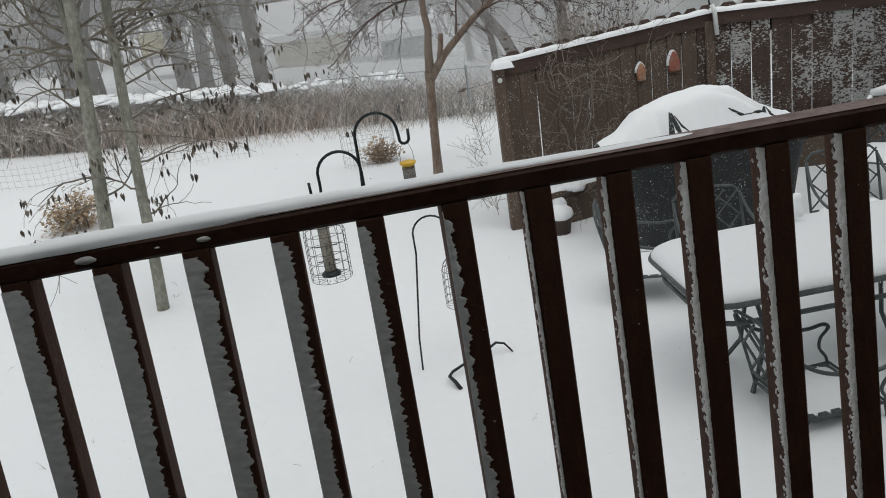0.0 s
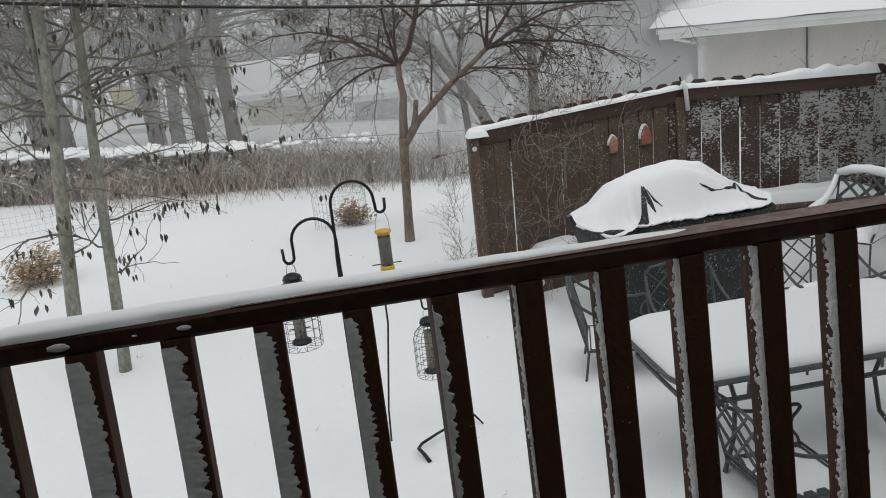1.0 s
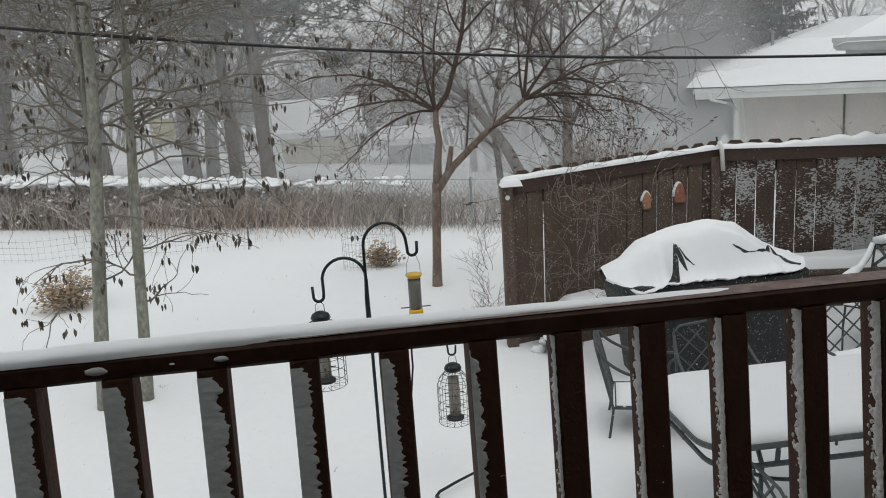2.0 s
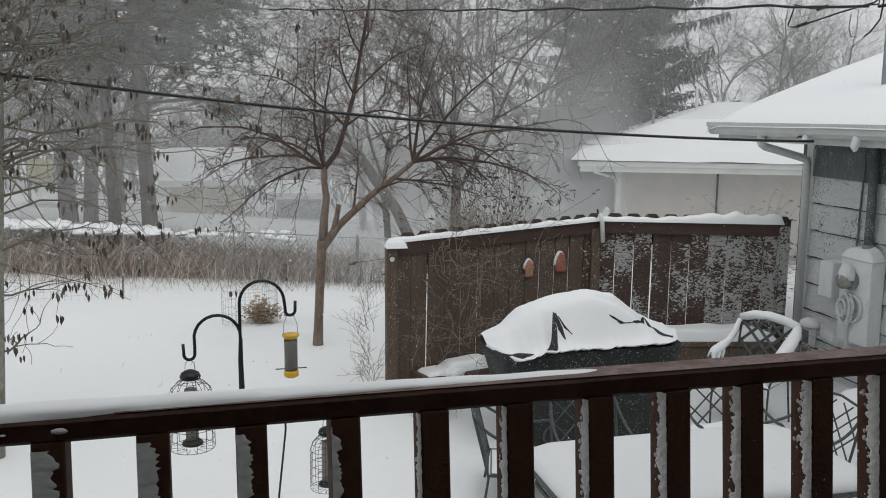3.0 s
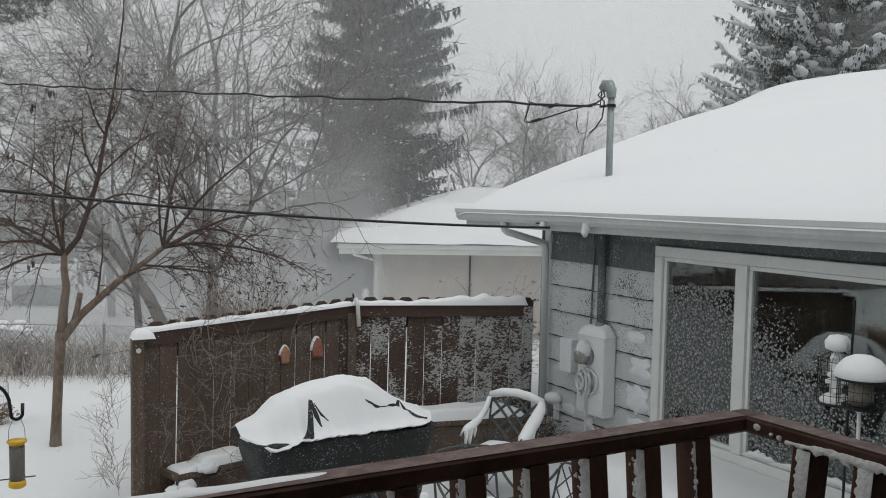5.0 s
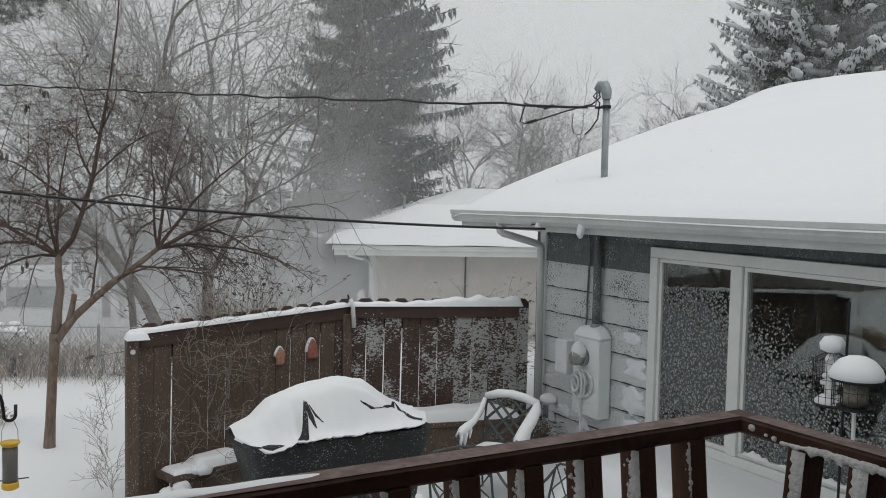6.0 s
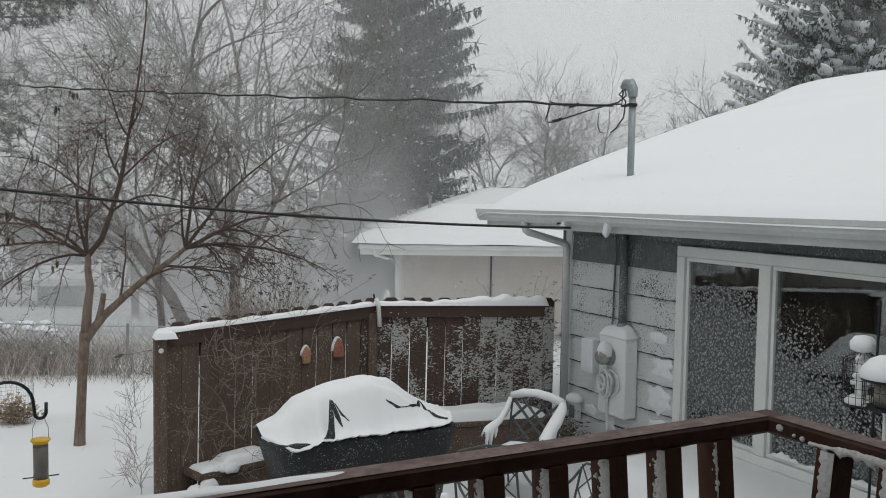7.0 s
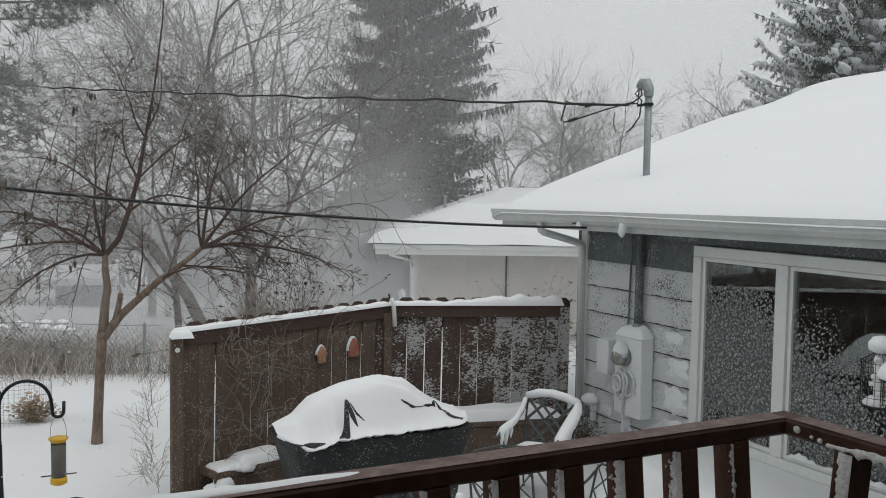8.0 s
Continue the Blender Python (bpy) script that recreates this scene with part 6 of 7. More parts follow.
for k, (y, z, wide, high, deep) in enumerate(((6.02, 0.98, 0.26, 0.17, 0.045), (6.05, 0.70, 0.30, 0.22, 0.05), (6.02, 0.45, 0.30, 0.14, 0.06), (6.08, 1.24, 0.22, 0.10, 0.03), (6.70, 0.33, 0.16, 0.12, 0.04), (7.03, 0.40, 0.20, 0.10, 0.03))):
    wall_patch(y, z, wide, high, deep, k * 3.1)


def build_outlet():
    box = thing("outlet_box", pose(WX - 0.014, 7.22, 0.36), "small grey outlet box half buried in snow on the wall", "outlet box")
    part("body", chamfered((-0.07, -0.055, -0.10), (0, 0.055, 0.075), 0.008, 2), SNOW_CRUST, box)
    part("cover", chamfered((-0.082, -0.04, -0.07), (-0.071, 0.04, 0.05), 0.004, 1), SIDING_BARE, box, "grey hinged cover")
    cap = Mesh().lathe([(0.085, 0.078), (0.098, 0.10), (0.09, 0.135), (0.05, 0.158), (0.003, 0.162)], sides=16)
    cap.v = [(x * 0.8 - 0.045, y * 1.05, z + 0.006 * lump((x, y, z), 14, 2)) for x, y, z in cap.v]
    solid("snow_lump", cap, SNOW, "cap of snow on the outlet box", "snow", smooth=True, at=pose(WX - 0.014, 7.22, 0.36))


build_outlet()


def build_mast():
    mast = thing("service_mast", pose(5.70, 7.03, 0.06), "grey steel service mast with a weatherhead above the roof", "service mast")
    part("pipe", Mesh().tube([(0, 0, 2.3), (0, 0, 3.42)], 0.034, 14), STEEL, mast, smooth=True)
    head = Mesh().tube([(0, 0, 3.36), (0, 0, 3.43), (-0.005, 0.03, 3.485), (-0.01, 0.085, 3.49), (-0.012, 0.125, 3.455)], [0.044, 0.052, 0.058, 0.055, 0.04], 12)
    part("weatherhead", head, STEEL, mast, smooth=True)
    part("clamp", Mesh().lathe([(0.05, 3.27), (0.05, 3.30)], sides=12).tube([(0, -0.06, 3.285), (-0.02, 0.14, 3.285)], 0.014, 6), BLACK_IRON, mast)
    loops = ([(-0.012, 0.12, 3.45), (-0.03, 0.17, 3.40), (-0.01, 0.09, 3.33), (-0.04, 0.08, 3.17), (-0.05, 0.18, 3.07), (-0.06, 0.25, 3.03)],
             [(-0.012, 0.11, 3.45), (-0.03, 0.06, 3.38), (-0.05, 0.16, 3.32), (-0.12, 0.5, 3.27), (-0.20, 0.85, 3.20), (-0.24, 1.05, 3.17), (-0.25, 1.13, 3.19), (-0.24, 1.05, 3.37)],
             [(-0.012, 0.13, 3.45), (-0.05, 0.10, 3.30), (-0.10, 0.45, 3.31), (-0.20, 0.85, 3.33), (-0.25, 1.05, 3.385)])
    for pts in loops:
        part("conductor", Mesh().tube(pts, 0.008, 6), CABLE, mast)
    for y, z, x in ((0.95, 3.185, -0.22), (0.72, 3.325, -0.17)):
        part("splice", Mesh().tube([(x - 0.01, y + 0.06, z - 0.008), (x + 0.01, y - 0.06, z + 0.012)], 0.018, 8), CABLE, mast)
    part("tag_wire", Mesh().tube([(-0.08, 0.42, 3.24), (-0.08, 0.44, 3.12), (-0.08, 0.40, 3.04), (-0.08, 0.32, 3.03)], 0.004, 5), CABLE, mast)


build_mast()


def hung_cable(name, p, q, sag, r, label, wobble=0.0):
    p, q = Vector(p), Vector(q)
    n = 60 if wobble == 0 else 140
    pts = [p.lerp(q, k / n) - Vector((0, 0, 4 * sag * (k / n) * (1 - k / n) + wobble * (math.sin(k * 1.1) + 0.6 * math.sin(k * 2.3 + 1)))) for k in range(n + 1)]
    cable = thing(name, pose(0, 0, 0), label, "cable", "overhead cables")
    part("strand", Mesh().tube(pts, r, 6), CABLE, cable)
    return cable


hung_cable("overhead_cable", (4.79, 6.72, 2.175), (-9.2, 6.05, 4.19), 0.435, 0.0112, "black overhead cable strung from the house eave")
c2 = hung_cable("overhead_cable", (5.64, 7.25, 3.36), (-8.0, 40.0, 6.7), 0.25, 0.013, "twisted black service cable strung to the mast", 0.012)
bracket = thing("cable_bracket", pose(GX + 0.09, 6.78, 2.20), "white eave bracket crusted with snow", "bracket")
part("arm", Mesh().tube([(0, 0, 0.03), (-0.05, 0.02, 0.02), (-0.09, 0.0, -0.01), (-0.10, -0.05, -0.04)], [0.03, 0.038, 0.03, 0.012], 8), SNOW_CRUST, bracket, smooth=True)
part("hook", Mesh().tube([(-0.07, 0.0, 0.0), (-0.08, 0.10, 0.01), (-0.05, 0.16, 0.0)], 0.007, 6), CABLE, bracket)
b2 = thing("cable_bracket", pose(GX + 0.09, 6.17, 2.20), "white eave bracket crusted with snow", "bracket")
part("arm", Mesh().tube([(0, 0, 0.03), (-0.06, 0, 0.03), (-0.08, 0, -0.05), (-0.07, 0, -0.08)], [0.03, 0.04, 0.034, 0.015], 8), SNOW_CRUST, b2, smooth=True)


# ---- on the fence ----
def fence_point(s, out=0.0):
    d = (FB - FA).normalized()
    return FA + d * s + Vector((d.y, -d.x, 0)) * out, math.degrees(math.atan2(d.y, d.x))


def build_ornaments():
    for s, kind in ((1.335, 0), (1.68, 1)):
        p, yaw = fence_point(s, 0.012)
        orn = thing("fence_ornament", Matrix.Translation(p) @ pose(0, 0, 1.0, 0, 0, yaw), "small terracotta plaque with snow on top, hung on the fence", "wall ornament", "fence ornaments")
        if kind == 0:
            prof = [(0.03, -0.02), (0.055, 0.0), (0.05, 0.03), (0.06, 0.06), (0.05, 0.10), (0.028, 0.13), (0.006, 0.15)]
        else:
            prof = [(0.065, 0.0), (0.075, 0.02), (0.068, 0.06), (0.062, 0.11), (0.045, 0.15), (0.02, 0.185), (0.004, 0.19)]
        prof = [(r * 0.86, z * 0.9) for r, z in prof]
        m = Mesh().lathe(prof, sides=18)
        m.v = [(x + 0.006 * lump((x, y, z), 30, kind), y * 0.35 - 0.02, z) for x, y, z in m.v]
        part("plaque", m, CLAY if kind else TAN, orn, smooth=True)
        part("cord", Mesh().tube([(0, -0.012, 0.12), (0, -0.012, 0.20)], 0.003, 5), BLACK_IRON, orn)
        # snow blown round its edge
        c = Mesh().lathe([(r * 1.10 + 0.004, z * 1.08) for r, z in prof if z > 0.05], sides=18)
        c.v = [(x - 0.004 - 0.006 * kind + 0.006 * lump((x, y, z), 40, 5), y * 0.22 - 0.012, z + 0.002) for x, y, z in c.v]
        solid("snow_lump", c, SNOW_CRUST, "snow on top of a fence ornament", "snow", smooth=True, at=Matrix.Translation(p) @ pose(0, 0, 1.0, 0, 0, yaw))


build_ornaments()

post_cap = Mesh()
post_cap.grid(lambda u, v: (-0.085 + 0.17 * u, -0.10 + 0.15 * v, 0.05 * (min(1, min(u, 1 - u) * 6) * min(1, min(v, 1 - v) * 6)) ** 0.4), 12, 12)
solid("snow_lump", post_cap, SNOW, "pad of snow on the fence's end post", "snow", smooth=True, at=Matrix.Translation(FA + Vector((0.03, -0.03, 1.345))))
pipe = thing("corner_pipe", Matrix.Translation(FB + Vector((0.0, -0.09, 0))), "short white plastic pipe fixed to the fence corner", "pipe")
part("tube", Mesh().tube([(0.03, 0, 1.24), (0.02, 0.01, 1.44), (0.0, 0.02, 1.50)], 0.020, 10), WHITE, pipe, smooth=True)
part("bolt", Mesh().tube([(-0.01, 0.03, 1.49), (-0.02, 0.03, 1.54)], 0.008, 6), BLACK_IRON, pipe)


def build_vine():
    rng = random.Random(17)
    vine = thing("dead_vine", pose(0, 0, 0), "tangle of thin bare vines climbing over the fence", "vine")
    m = Mesh()
    for k in range(34):
        s = rng.gauss(0.68, 0.22)
        base, _ = fence_point(max(0.1, min(1.6, s)), 0.05 + rng.uniform(0, 0.10))
        p = base + Vector((0, 0, rng.uniform(0.0, 1.3)))
        d = Vector((rng.uniform(-0.6, 0.6), rng.uniform(-0.4, 0.15), 1 if rng.random() < 0.7 else rng.uniform(-0.4, 0.4)))
        branch(m, p, d, 0.0042, rng.uniform(0.2, 0.42), 2, rng, 0.6, 0.0, 4, kids=(1, 2), minr=0.0018, bend=0.5)
    for k in range(46):
        s = rng.gauss(0.95, 0.30)
        base, _ = fence_point(max(0.1, min(1.9, s)), rng.uniform(-0.25, 0.0))
        branch(m, base + Vector((0, 0, 1.25)), (rng.uniform(-0.6, 0.6), rng.uniform(-0.3, 0.3), 0.8), 0.004, rng.uniform(0.12, 0.25), 2, rng, 0.5, 0.05, 4, kids=(1, 2), minr=0.0015, bend=0.25)
    for k in range(26):
        p = FA + Vector((-0.10 - rng.uniform(0, 0.1), -0.05 + rng.uniform(0, 0.4), rng.uniform(0.0, 0.8)))
        branch(m, p, (rng.uniform(-0.45, 0.1), rng.uniform(-0.3, 0.3), 0.8), 0.003, rng.uniform(0.08, 0.18), 2, rng, 0.5, 0.0, 4, kids=(1, 2), minr=0.0012, bend=0.3)
    part("tangle", m, VINE, vine)
    leaves = Mesh()
    for k in range(70):
        s = rng.gauss(1.0, 0.28)
        base, _ = fence_point(max(0.2, min(1.8, s)), rng.uniform(-0.25, 0.05))
        q = base + Vector((0, 0, 1.45 + abs(rng.gauss(0, 0.14))))
        a, sz = rng.uniform(0, 6.28), rng.uniform(0.010, 0.018)
        u, v = Vector((math.cos(a), math.sin(a), 0.4)) * sz, Vector((-math.sin(a) * 0.3, math.cos(a) * 0.3, 1)) * sz
        leaves.quad(q, q + u * 0.6 + v * 0.6, q + v * 2, q - u * 0.6 + v)
    part("leaves", leaves, DEADLEAF, vine, "few dark withered leaves")


build_vine()


# ---- behind the yard ----
def build_hedge():
    rng = random.Random(31)
    m = Mesh()
    for k in range(11500):
        x = rng.uniform(-14, 3.2)
        dens = 1.0 if x < -1.2 else max(0.10, 0.80 - 0.13 * (x + 1.2))
        if rng.random() > dens:
            continue
        y = 17.4 + rng.uniform(-0.5, 0.35)
        h = (1.02 + 0.10 * noise.noise(Vector((x * 0.7, 0, 3)))) * rng.uniform(0.55, 1.05)
        z = ground_z(x, y) - 0.05
        lean = Vector((rng.gauss(0, 0.28), rng.gauss(0, 0.25), 1))
        a = Vector((x, y, z))
        b = a + lean * h * 0.5 + Vector((rng.gauss(0, 0.05), rng.gauss(0, 0.05), 0))
        c = b + Vector((lean.x * 1.5 + rng.gauss(0, 0.8), lean.y + rng.gauss(0, 0.5), 0.7)).normalized() * h * 0.5
        m.tube([a, b, c], [0.0055, 0.0045, 0.0025], 3, closed=False)
        if rng.random() < 0.6:
            e = b + Vector((rng.gauss(0, 0.16), rng.gauss(0, 0.10), rng.uniform(0.05, 0.25)))
            m.tube([b, e], [0.004, 0.002], 3, closed=False)
    solid("hedge", m, HEDGE_M, "long leafless brown hedge with snow along its top", "hedge", kind="stuff")
    s = Mesh()
    for k in range(2100):
        x = rng.uniform(-14, 1.4)
        if x > -1.2 and rng.random() < 0.88:
            continue
        y = 17.4 + rng.uniform(-0.45, 0.25)
        top = k % 3 < 2
        z = ground_z(x, 17.4) + 0.84 + 0.10 * noise.noise(Vector((x * 0.7, 0, 3))) + (rng.uniform(-0.07, 0.03) if top else rng.uniform(-0.75, -0.08))
        w, h = (rng.uniform(0.05, 0.16), rng.uniform(0.03, 0.07)) if top else (rng.uniform(0.012, 0.04), rng.uniform(0.015, 0.04))
        i = len(s.v)
        for zz, sc in ((-0.3, 0.75), (0.0, 1.0), (0.6, 0.8), (1.0, 0.25)):
            s.v += [(x + w * sc * math.cos(q) * (1 + 0.3 * noise.noise(Vector((k, q, 1)))), y + 0.09 * sc * math.sin(q), z + h * zz) for q in [0.785 * j for j in range(8)]]
        for a in range(3):
            s.f += [(i + a * 8 + j, i + a * 8 + (j + 1) % 8, i + a * 8 + 8 + (j + 1) % 8, i + a * 8 + 8 + j) for j in range(8)]
        s.f.append(tuple(i + 24 + j for j in range(8)))
    solid("hedge_snow", s, SNOW, "clumps of snow caught along the hedge top", "snow", kind="stuff", smooth=True)


build_hedge()


def build_hedge_foot():
    """Thin reddish shoots leaning out over the snow at the hedge's foot."""
    rng = random.Random(37)
    m = Mesh()
    for k in range(480):
        x = rng.gauss(-1.6, 1.9)
        y = 17.0 - abs(rng.gauss(0, 0.55))
        a = Vector((x, y, ground_z(x, y) - 0.04))
        h = rng.uniform(0.25, 0.75)
        b = a + Vector((rng.gauss(0, 0.14), rng.gauss(-0.03, 0.10), 0.55)) * h
        c = b + Vector((rng.gauss(0, 0.22), rng.gauss(-0.05, 0.12), 0.45)) * h
        m.tube([a, b, c], [0.0042, 0.0034, 0.002], 3, closed=False)
    solid("hedge_shoots", m, RED_SHOOT, "thin reddish shoots at the hedge's snowy foot", "shoots", kind="stuff")


build_hedge_foot()


def build_chain_link():
    fence = thing("chain_link_fence", pose(0, 0, 0), "grey chain-link garden fence half hidden by stalks", "fence")
    m = Mesh()
    y = 16.6
    for k in range(90):
        for s in (-1, 1):
            x = -0.3 + 0.075 * k
            z0, z1 = ground_z(x, y), ground_z(x, y) + 0.95
            m.tube([(x, y, z0), (x + s * 0.6, y, z1)], 0.003, 3, closed=False)
    part("mesh", m, STEEL, fence, "grey wire mesh")
    for x in (2.4, 4.5, 6.4):
        z = ground_z(x, y)
        part("post", Mesh().tube([(x, y, z - 0.2), (x, y, z + 1.0)], 0.022, 8), STEEL, fence)
    part("top_rail", Mesh().tube([(x, y, ground_z(x, y) + 0.95) for x in [-0.3 + 0.41 * k for k in range(17)]], 0.008, 6), STEEL, fence)


build_chain_link()


def build_stalks():
    rng = random.Random(41)
    m = Mesh()
    for k in range(300):
        x = rng.uniform(-4.5, 3.6)
        y = rng.uniform(14.8, 16.9)
        z = ground_z(x, y)
        branch(m, (x, y, z - 0.03), (rng.gauss(0, 0.35), rng.gauss(0, 0.2), 1), 0.005, rng.uniform(0.15, 0.55), 1, rng, 0.4, 0.0, 3, kids=(1, 1), minr=0.002)
    for k in range(26):
        x, y = rng.uniform(-3.5, 1.2), rng.uniform(3.5, 9.0)
        branch(m, (x, y, ground_z(x, y) - 0.01), (rng.gauss(0, 0.5), rng.gauss(0, 0.5), 0.6), 0.0018, rng.uniform(0.03, 0.08), 1, rng, 0.4, 0.0, 3, kids=(1, 1), minr=0.001)
    solid("dry_stalks", m, HEDGE_M, "thin dead stalks poking out of the snow", "dead plants", kind="stuff")


build_stalks()


def build_shrub(x, y, r, h, seed, n, mat, label):
    rng = random.Random(seed)
    shrub = thing("dry_shrub", pose(x, y, ground_z(x, y)), label, "shrub", "dry shrubs")
    m, l = Mesh(), Mesh()
    tips = []
    for k in range(n):
        a = rng.uniform(0, 6.28)
        branch(m, (rng.gauss(0, r * 0.3), rng.gauss(0, r * 0.3), -0.05), (math.cos(a) * rng.random() * r / h, math.sin(a) * rng.random() * r / h, 1), 0.005, h * rng.uniform(0.3, 0.55), 2, rng, 0.4, -0.02, 3, tips, kids=(1, 2), minr=0.002)
    part("tangle", m, mat, shrub)
    for p, d in tips:
        for _ in range(2):
            q = p + Vector((rng.gauss(0, 0.03), rng.gauss(0, 0.03), rng.gauss(0, 0.02)))
            s, a = rng.uniform(0.015, 0.035), rng.uniform(0, 6.28)
            u = Vector((math.cos(a), math.sin(a), rng.uniform(-0.5, 0.5))) * s
            v = Vector((-math.sin(a), math.cos(a), rng.uniform(-0.8, 0.8))) * s * 0.6
            l.quad(q, q + u + v, q + 2 * u, q + u - v)
    part("leaves", l, mat, shrub, "papery brown dead leaves")


build_shrub(-3.0, 9.7, 0.30, 0.42, 51, 46, DRY, "dry brown shrub standing in the snow")
build_shrub(0.38, 10.6, 0.14, 0.30, 52, 26, DRY, "dry brown clump inside a wire ring")
build_shrub(5.55, 8.9, 0.30, 1.35, 53, 46, HEDGE_M, "tall brown leafless shrub behind the fence")
build_shrub(2.43, 8.3, 0.36, 2.0, 55, 26, TWIG, "bare brown shrub rising behind the fence")
build_shrub(5.02, 7.05, 0.14, 0.42, 54, 14, DEADLEAF, "withered dark plant at the foot of the house wall")
ring = thing("wire_ring", pose(0.25, 10.65, ground_z(0.25, 10.65)), "low green wire ring round a dead plant", "garden fence")
rm = Mesh()
for z in (0.05, 0.14, 0.23, 0.32, 0.40):
    rm.tube([(0.32 * math.cos(2 * math.pi * k / 24), 0.3 * math.sin(2 * math.pi * k / 24), z) for k in range(25)], 0.0017, 3, closed=False)
for k in range(36):
    c, s = math.cos(2 * math.pi * k / 36), math.sin(2 * math.pi * k / 36)
    rm.tube([(0.32 * c, 0.3 * s, -0.05), (0.32 * c, 0.3 * s, 0.41)], 0.0015, 3, closed=False)
part("mesh", rm, STEEL, ring)
low = thing("wire_garden_fence", pose(0, 0, 0), "low wire garden fence sagging in the snow", "garden fence")
lm = Mesh()
for j in range(4):
    lm.tube([(-7.5 + 0.25 * k, 13.0 + 0.04 * k, ground_z(-7.5 + 0.25 * k, 13.0 + 0.04 * k) + 0.06 + 0.09 * j + 0.03 * math.sin(k * 0.9)) for k in range(25)], 0.0018, 3, closed=False)
for k in range(70):
    x, y = -7.5 + 0.09 * k, 13.0 + 0.0144 * k
    lm.tube([(x, y, ground_z(x, y) - 0.02), (x, y, ground_z(x, y) + 0.36)], 0.0016, 3, closed=False)
part("mesh", lm, STEEL, low)
for k in range(4):
    x, y = -7.2 + 1.9 * k, 13.05 + 0.3 * k
    part("stake", Mesh().tube([(x, y, ground_z(x, y) - 0.2), (x + 0.02, y, ground_z(x, y) + 0.36)], 0.012, 6), FAR_BARK, low)


def build_pine(x, y, r, h, lean, seed, crown_from=0.36, reach=()):
    rng = random.Random(seed)
    z = ground_z(x, y)
    tree = thing("pine_tree", Matrix.Translation((x, y, z)), "tall pine with a bare leaning trunk and dark crown", "tree", "tall pines")
    pts = [(lean * t * h, 0.05 * math.sin(4 * t), t * h) for t in (-0.03, 0.0, 0.1, 0.25, 0.45, 0.7, 1.0)]
    part("trunk", Mesh().tube(pts, [r * 1.25, r * 1.15, r, r * 0.92, r * 0.8, r * 0.5, r * 0.1], 12), FAR_BARK, tree, smooth=True)
    boughs, nd = Mesh(), Mesh()
    for k in range(105):
        t = rng.uniform(crown_from, 0.85)
        a = rng.uniform(0, 6.28)
        ln = (1.2 - 0.6 * t) * rng.uniform(0.15, 0.31) * h
        base = Vector((lean * t * h, 0, t * h))
        out = Vector((math.cos(a), math.sin(a), rng.uniform(-0.15, 0.25)))
        end = base + out * ln
        boughs.tube([base, base.lerp(end, 0.5) + Vector((0, 0, 0.1)), end], [0.045, 0.03, 0.012], 5, closed=False)
        for j in range(18):
            c = base.lerp(end, rng.uniform(0.35, 1.08)) + Vector((rng.gauss(0, 0.28), rng.gauss(0, 0.28), rng.gauss(-0.05, 0.20)))
            for _ in range(14):
                d = Vector((rng.gauss(0, 1), rng.gauss(0, 1), rng.gauss(0.1, 0.8))).normalized()
                s = d.orthogonal().normalized() * 0.022
                q = c + d * 0.02
                i = len(nd.v)
                nd.v += [tuple(q - s), tuple(q + s), tuple(q + d * rng.uniform(0.12, 0.24))]
                nd.f.append((i, i + 1, i + 2))
    # long boughs that reach out to one side, thick with needle tufts
    for zz, ln, rise in reach:
        base = Vector((lean * zz, 0, zz))
        end = base + Vector((ln, -0.6, rise))
        boughs.tube([base, base.lerp(end, 0.5) + Vector((0, 0, 0.15)), end], [0.05, 0.03, 0.012], 5, closed=False)
        for j in range(46):
            c = base.lerp(end, rng.uniform(0.66, 1.02)) + Vector((rng.gauss(0, 0.16), rng.gauss(0, 0.2), rng.gauss(0.02, 0.15)))
            for _ in range(22):
                d = Vector((rng.gauss(0, 1), rng.gauss(0, 1), rng.gauss(0.3, 0.8))).normalized()
                s = d.orthogonal().normalized() * 0.012
                i = len(nd.v)
                nd.v += [tuple(c - s), tuple(c + s), tuple(c + d * rng.uniform(0.14, 0.24))]
                nd.f.append((i, i + 1, i + 2))
    part("bough", boughs, FAR_BARK, tree)
    part("needles", nd, PINE, tree, "dark green needle clusters")


build_pine(-1.62, 21.8, 0.17, 11.0, -0.035, 61, 0.34, reach=((6.8, 4.0, 0.4), (7.2, 3.8, 0.5), (6.2, 3.6, 0.6), (7.6, 3.2, 0.6), (6.5, 3.9, 0.7), (5.4, 2.5, -0.1), (3.2, 2.3, -0.1)))
build_pine(-2.50, 22.9, 0.14, 11.5, -0.03, 62)
build_pine(-7.2, 20.5, 0.20, 11.0, 0.0, 63, 0.36)

# low trees past the hedge
for x, y, h, s, r in ((-5.2, 21.0, 10, 71, 0.22), (-6.4, 24.0, 11, 72, 0.25), (-4.0, 26.0, 10, 73, 0.22), (-7.6, 22.0, 10, 94, 0.24), (-3.3, 24.5, 10, 95, 0.17), (-3.0, 29.6, 8, 92, 0.10), (-9.0, 27.0, 10, 85, 0.16)):
    build_bare_tree(x, y, h, s, r)
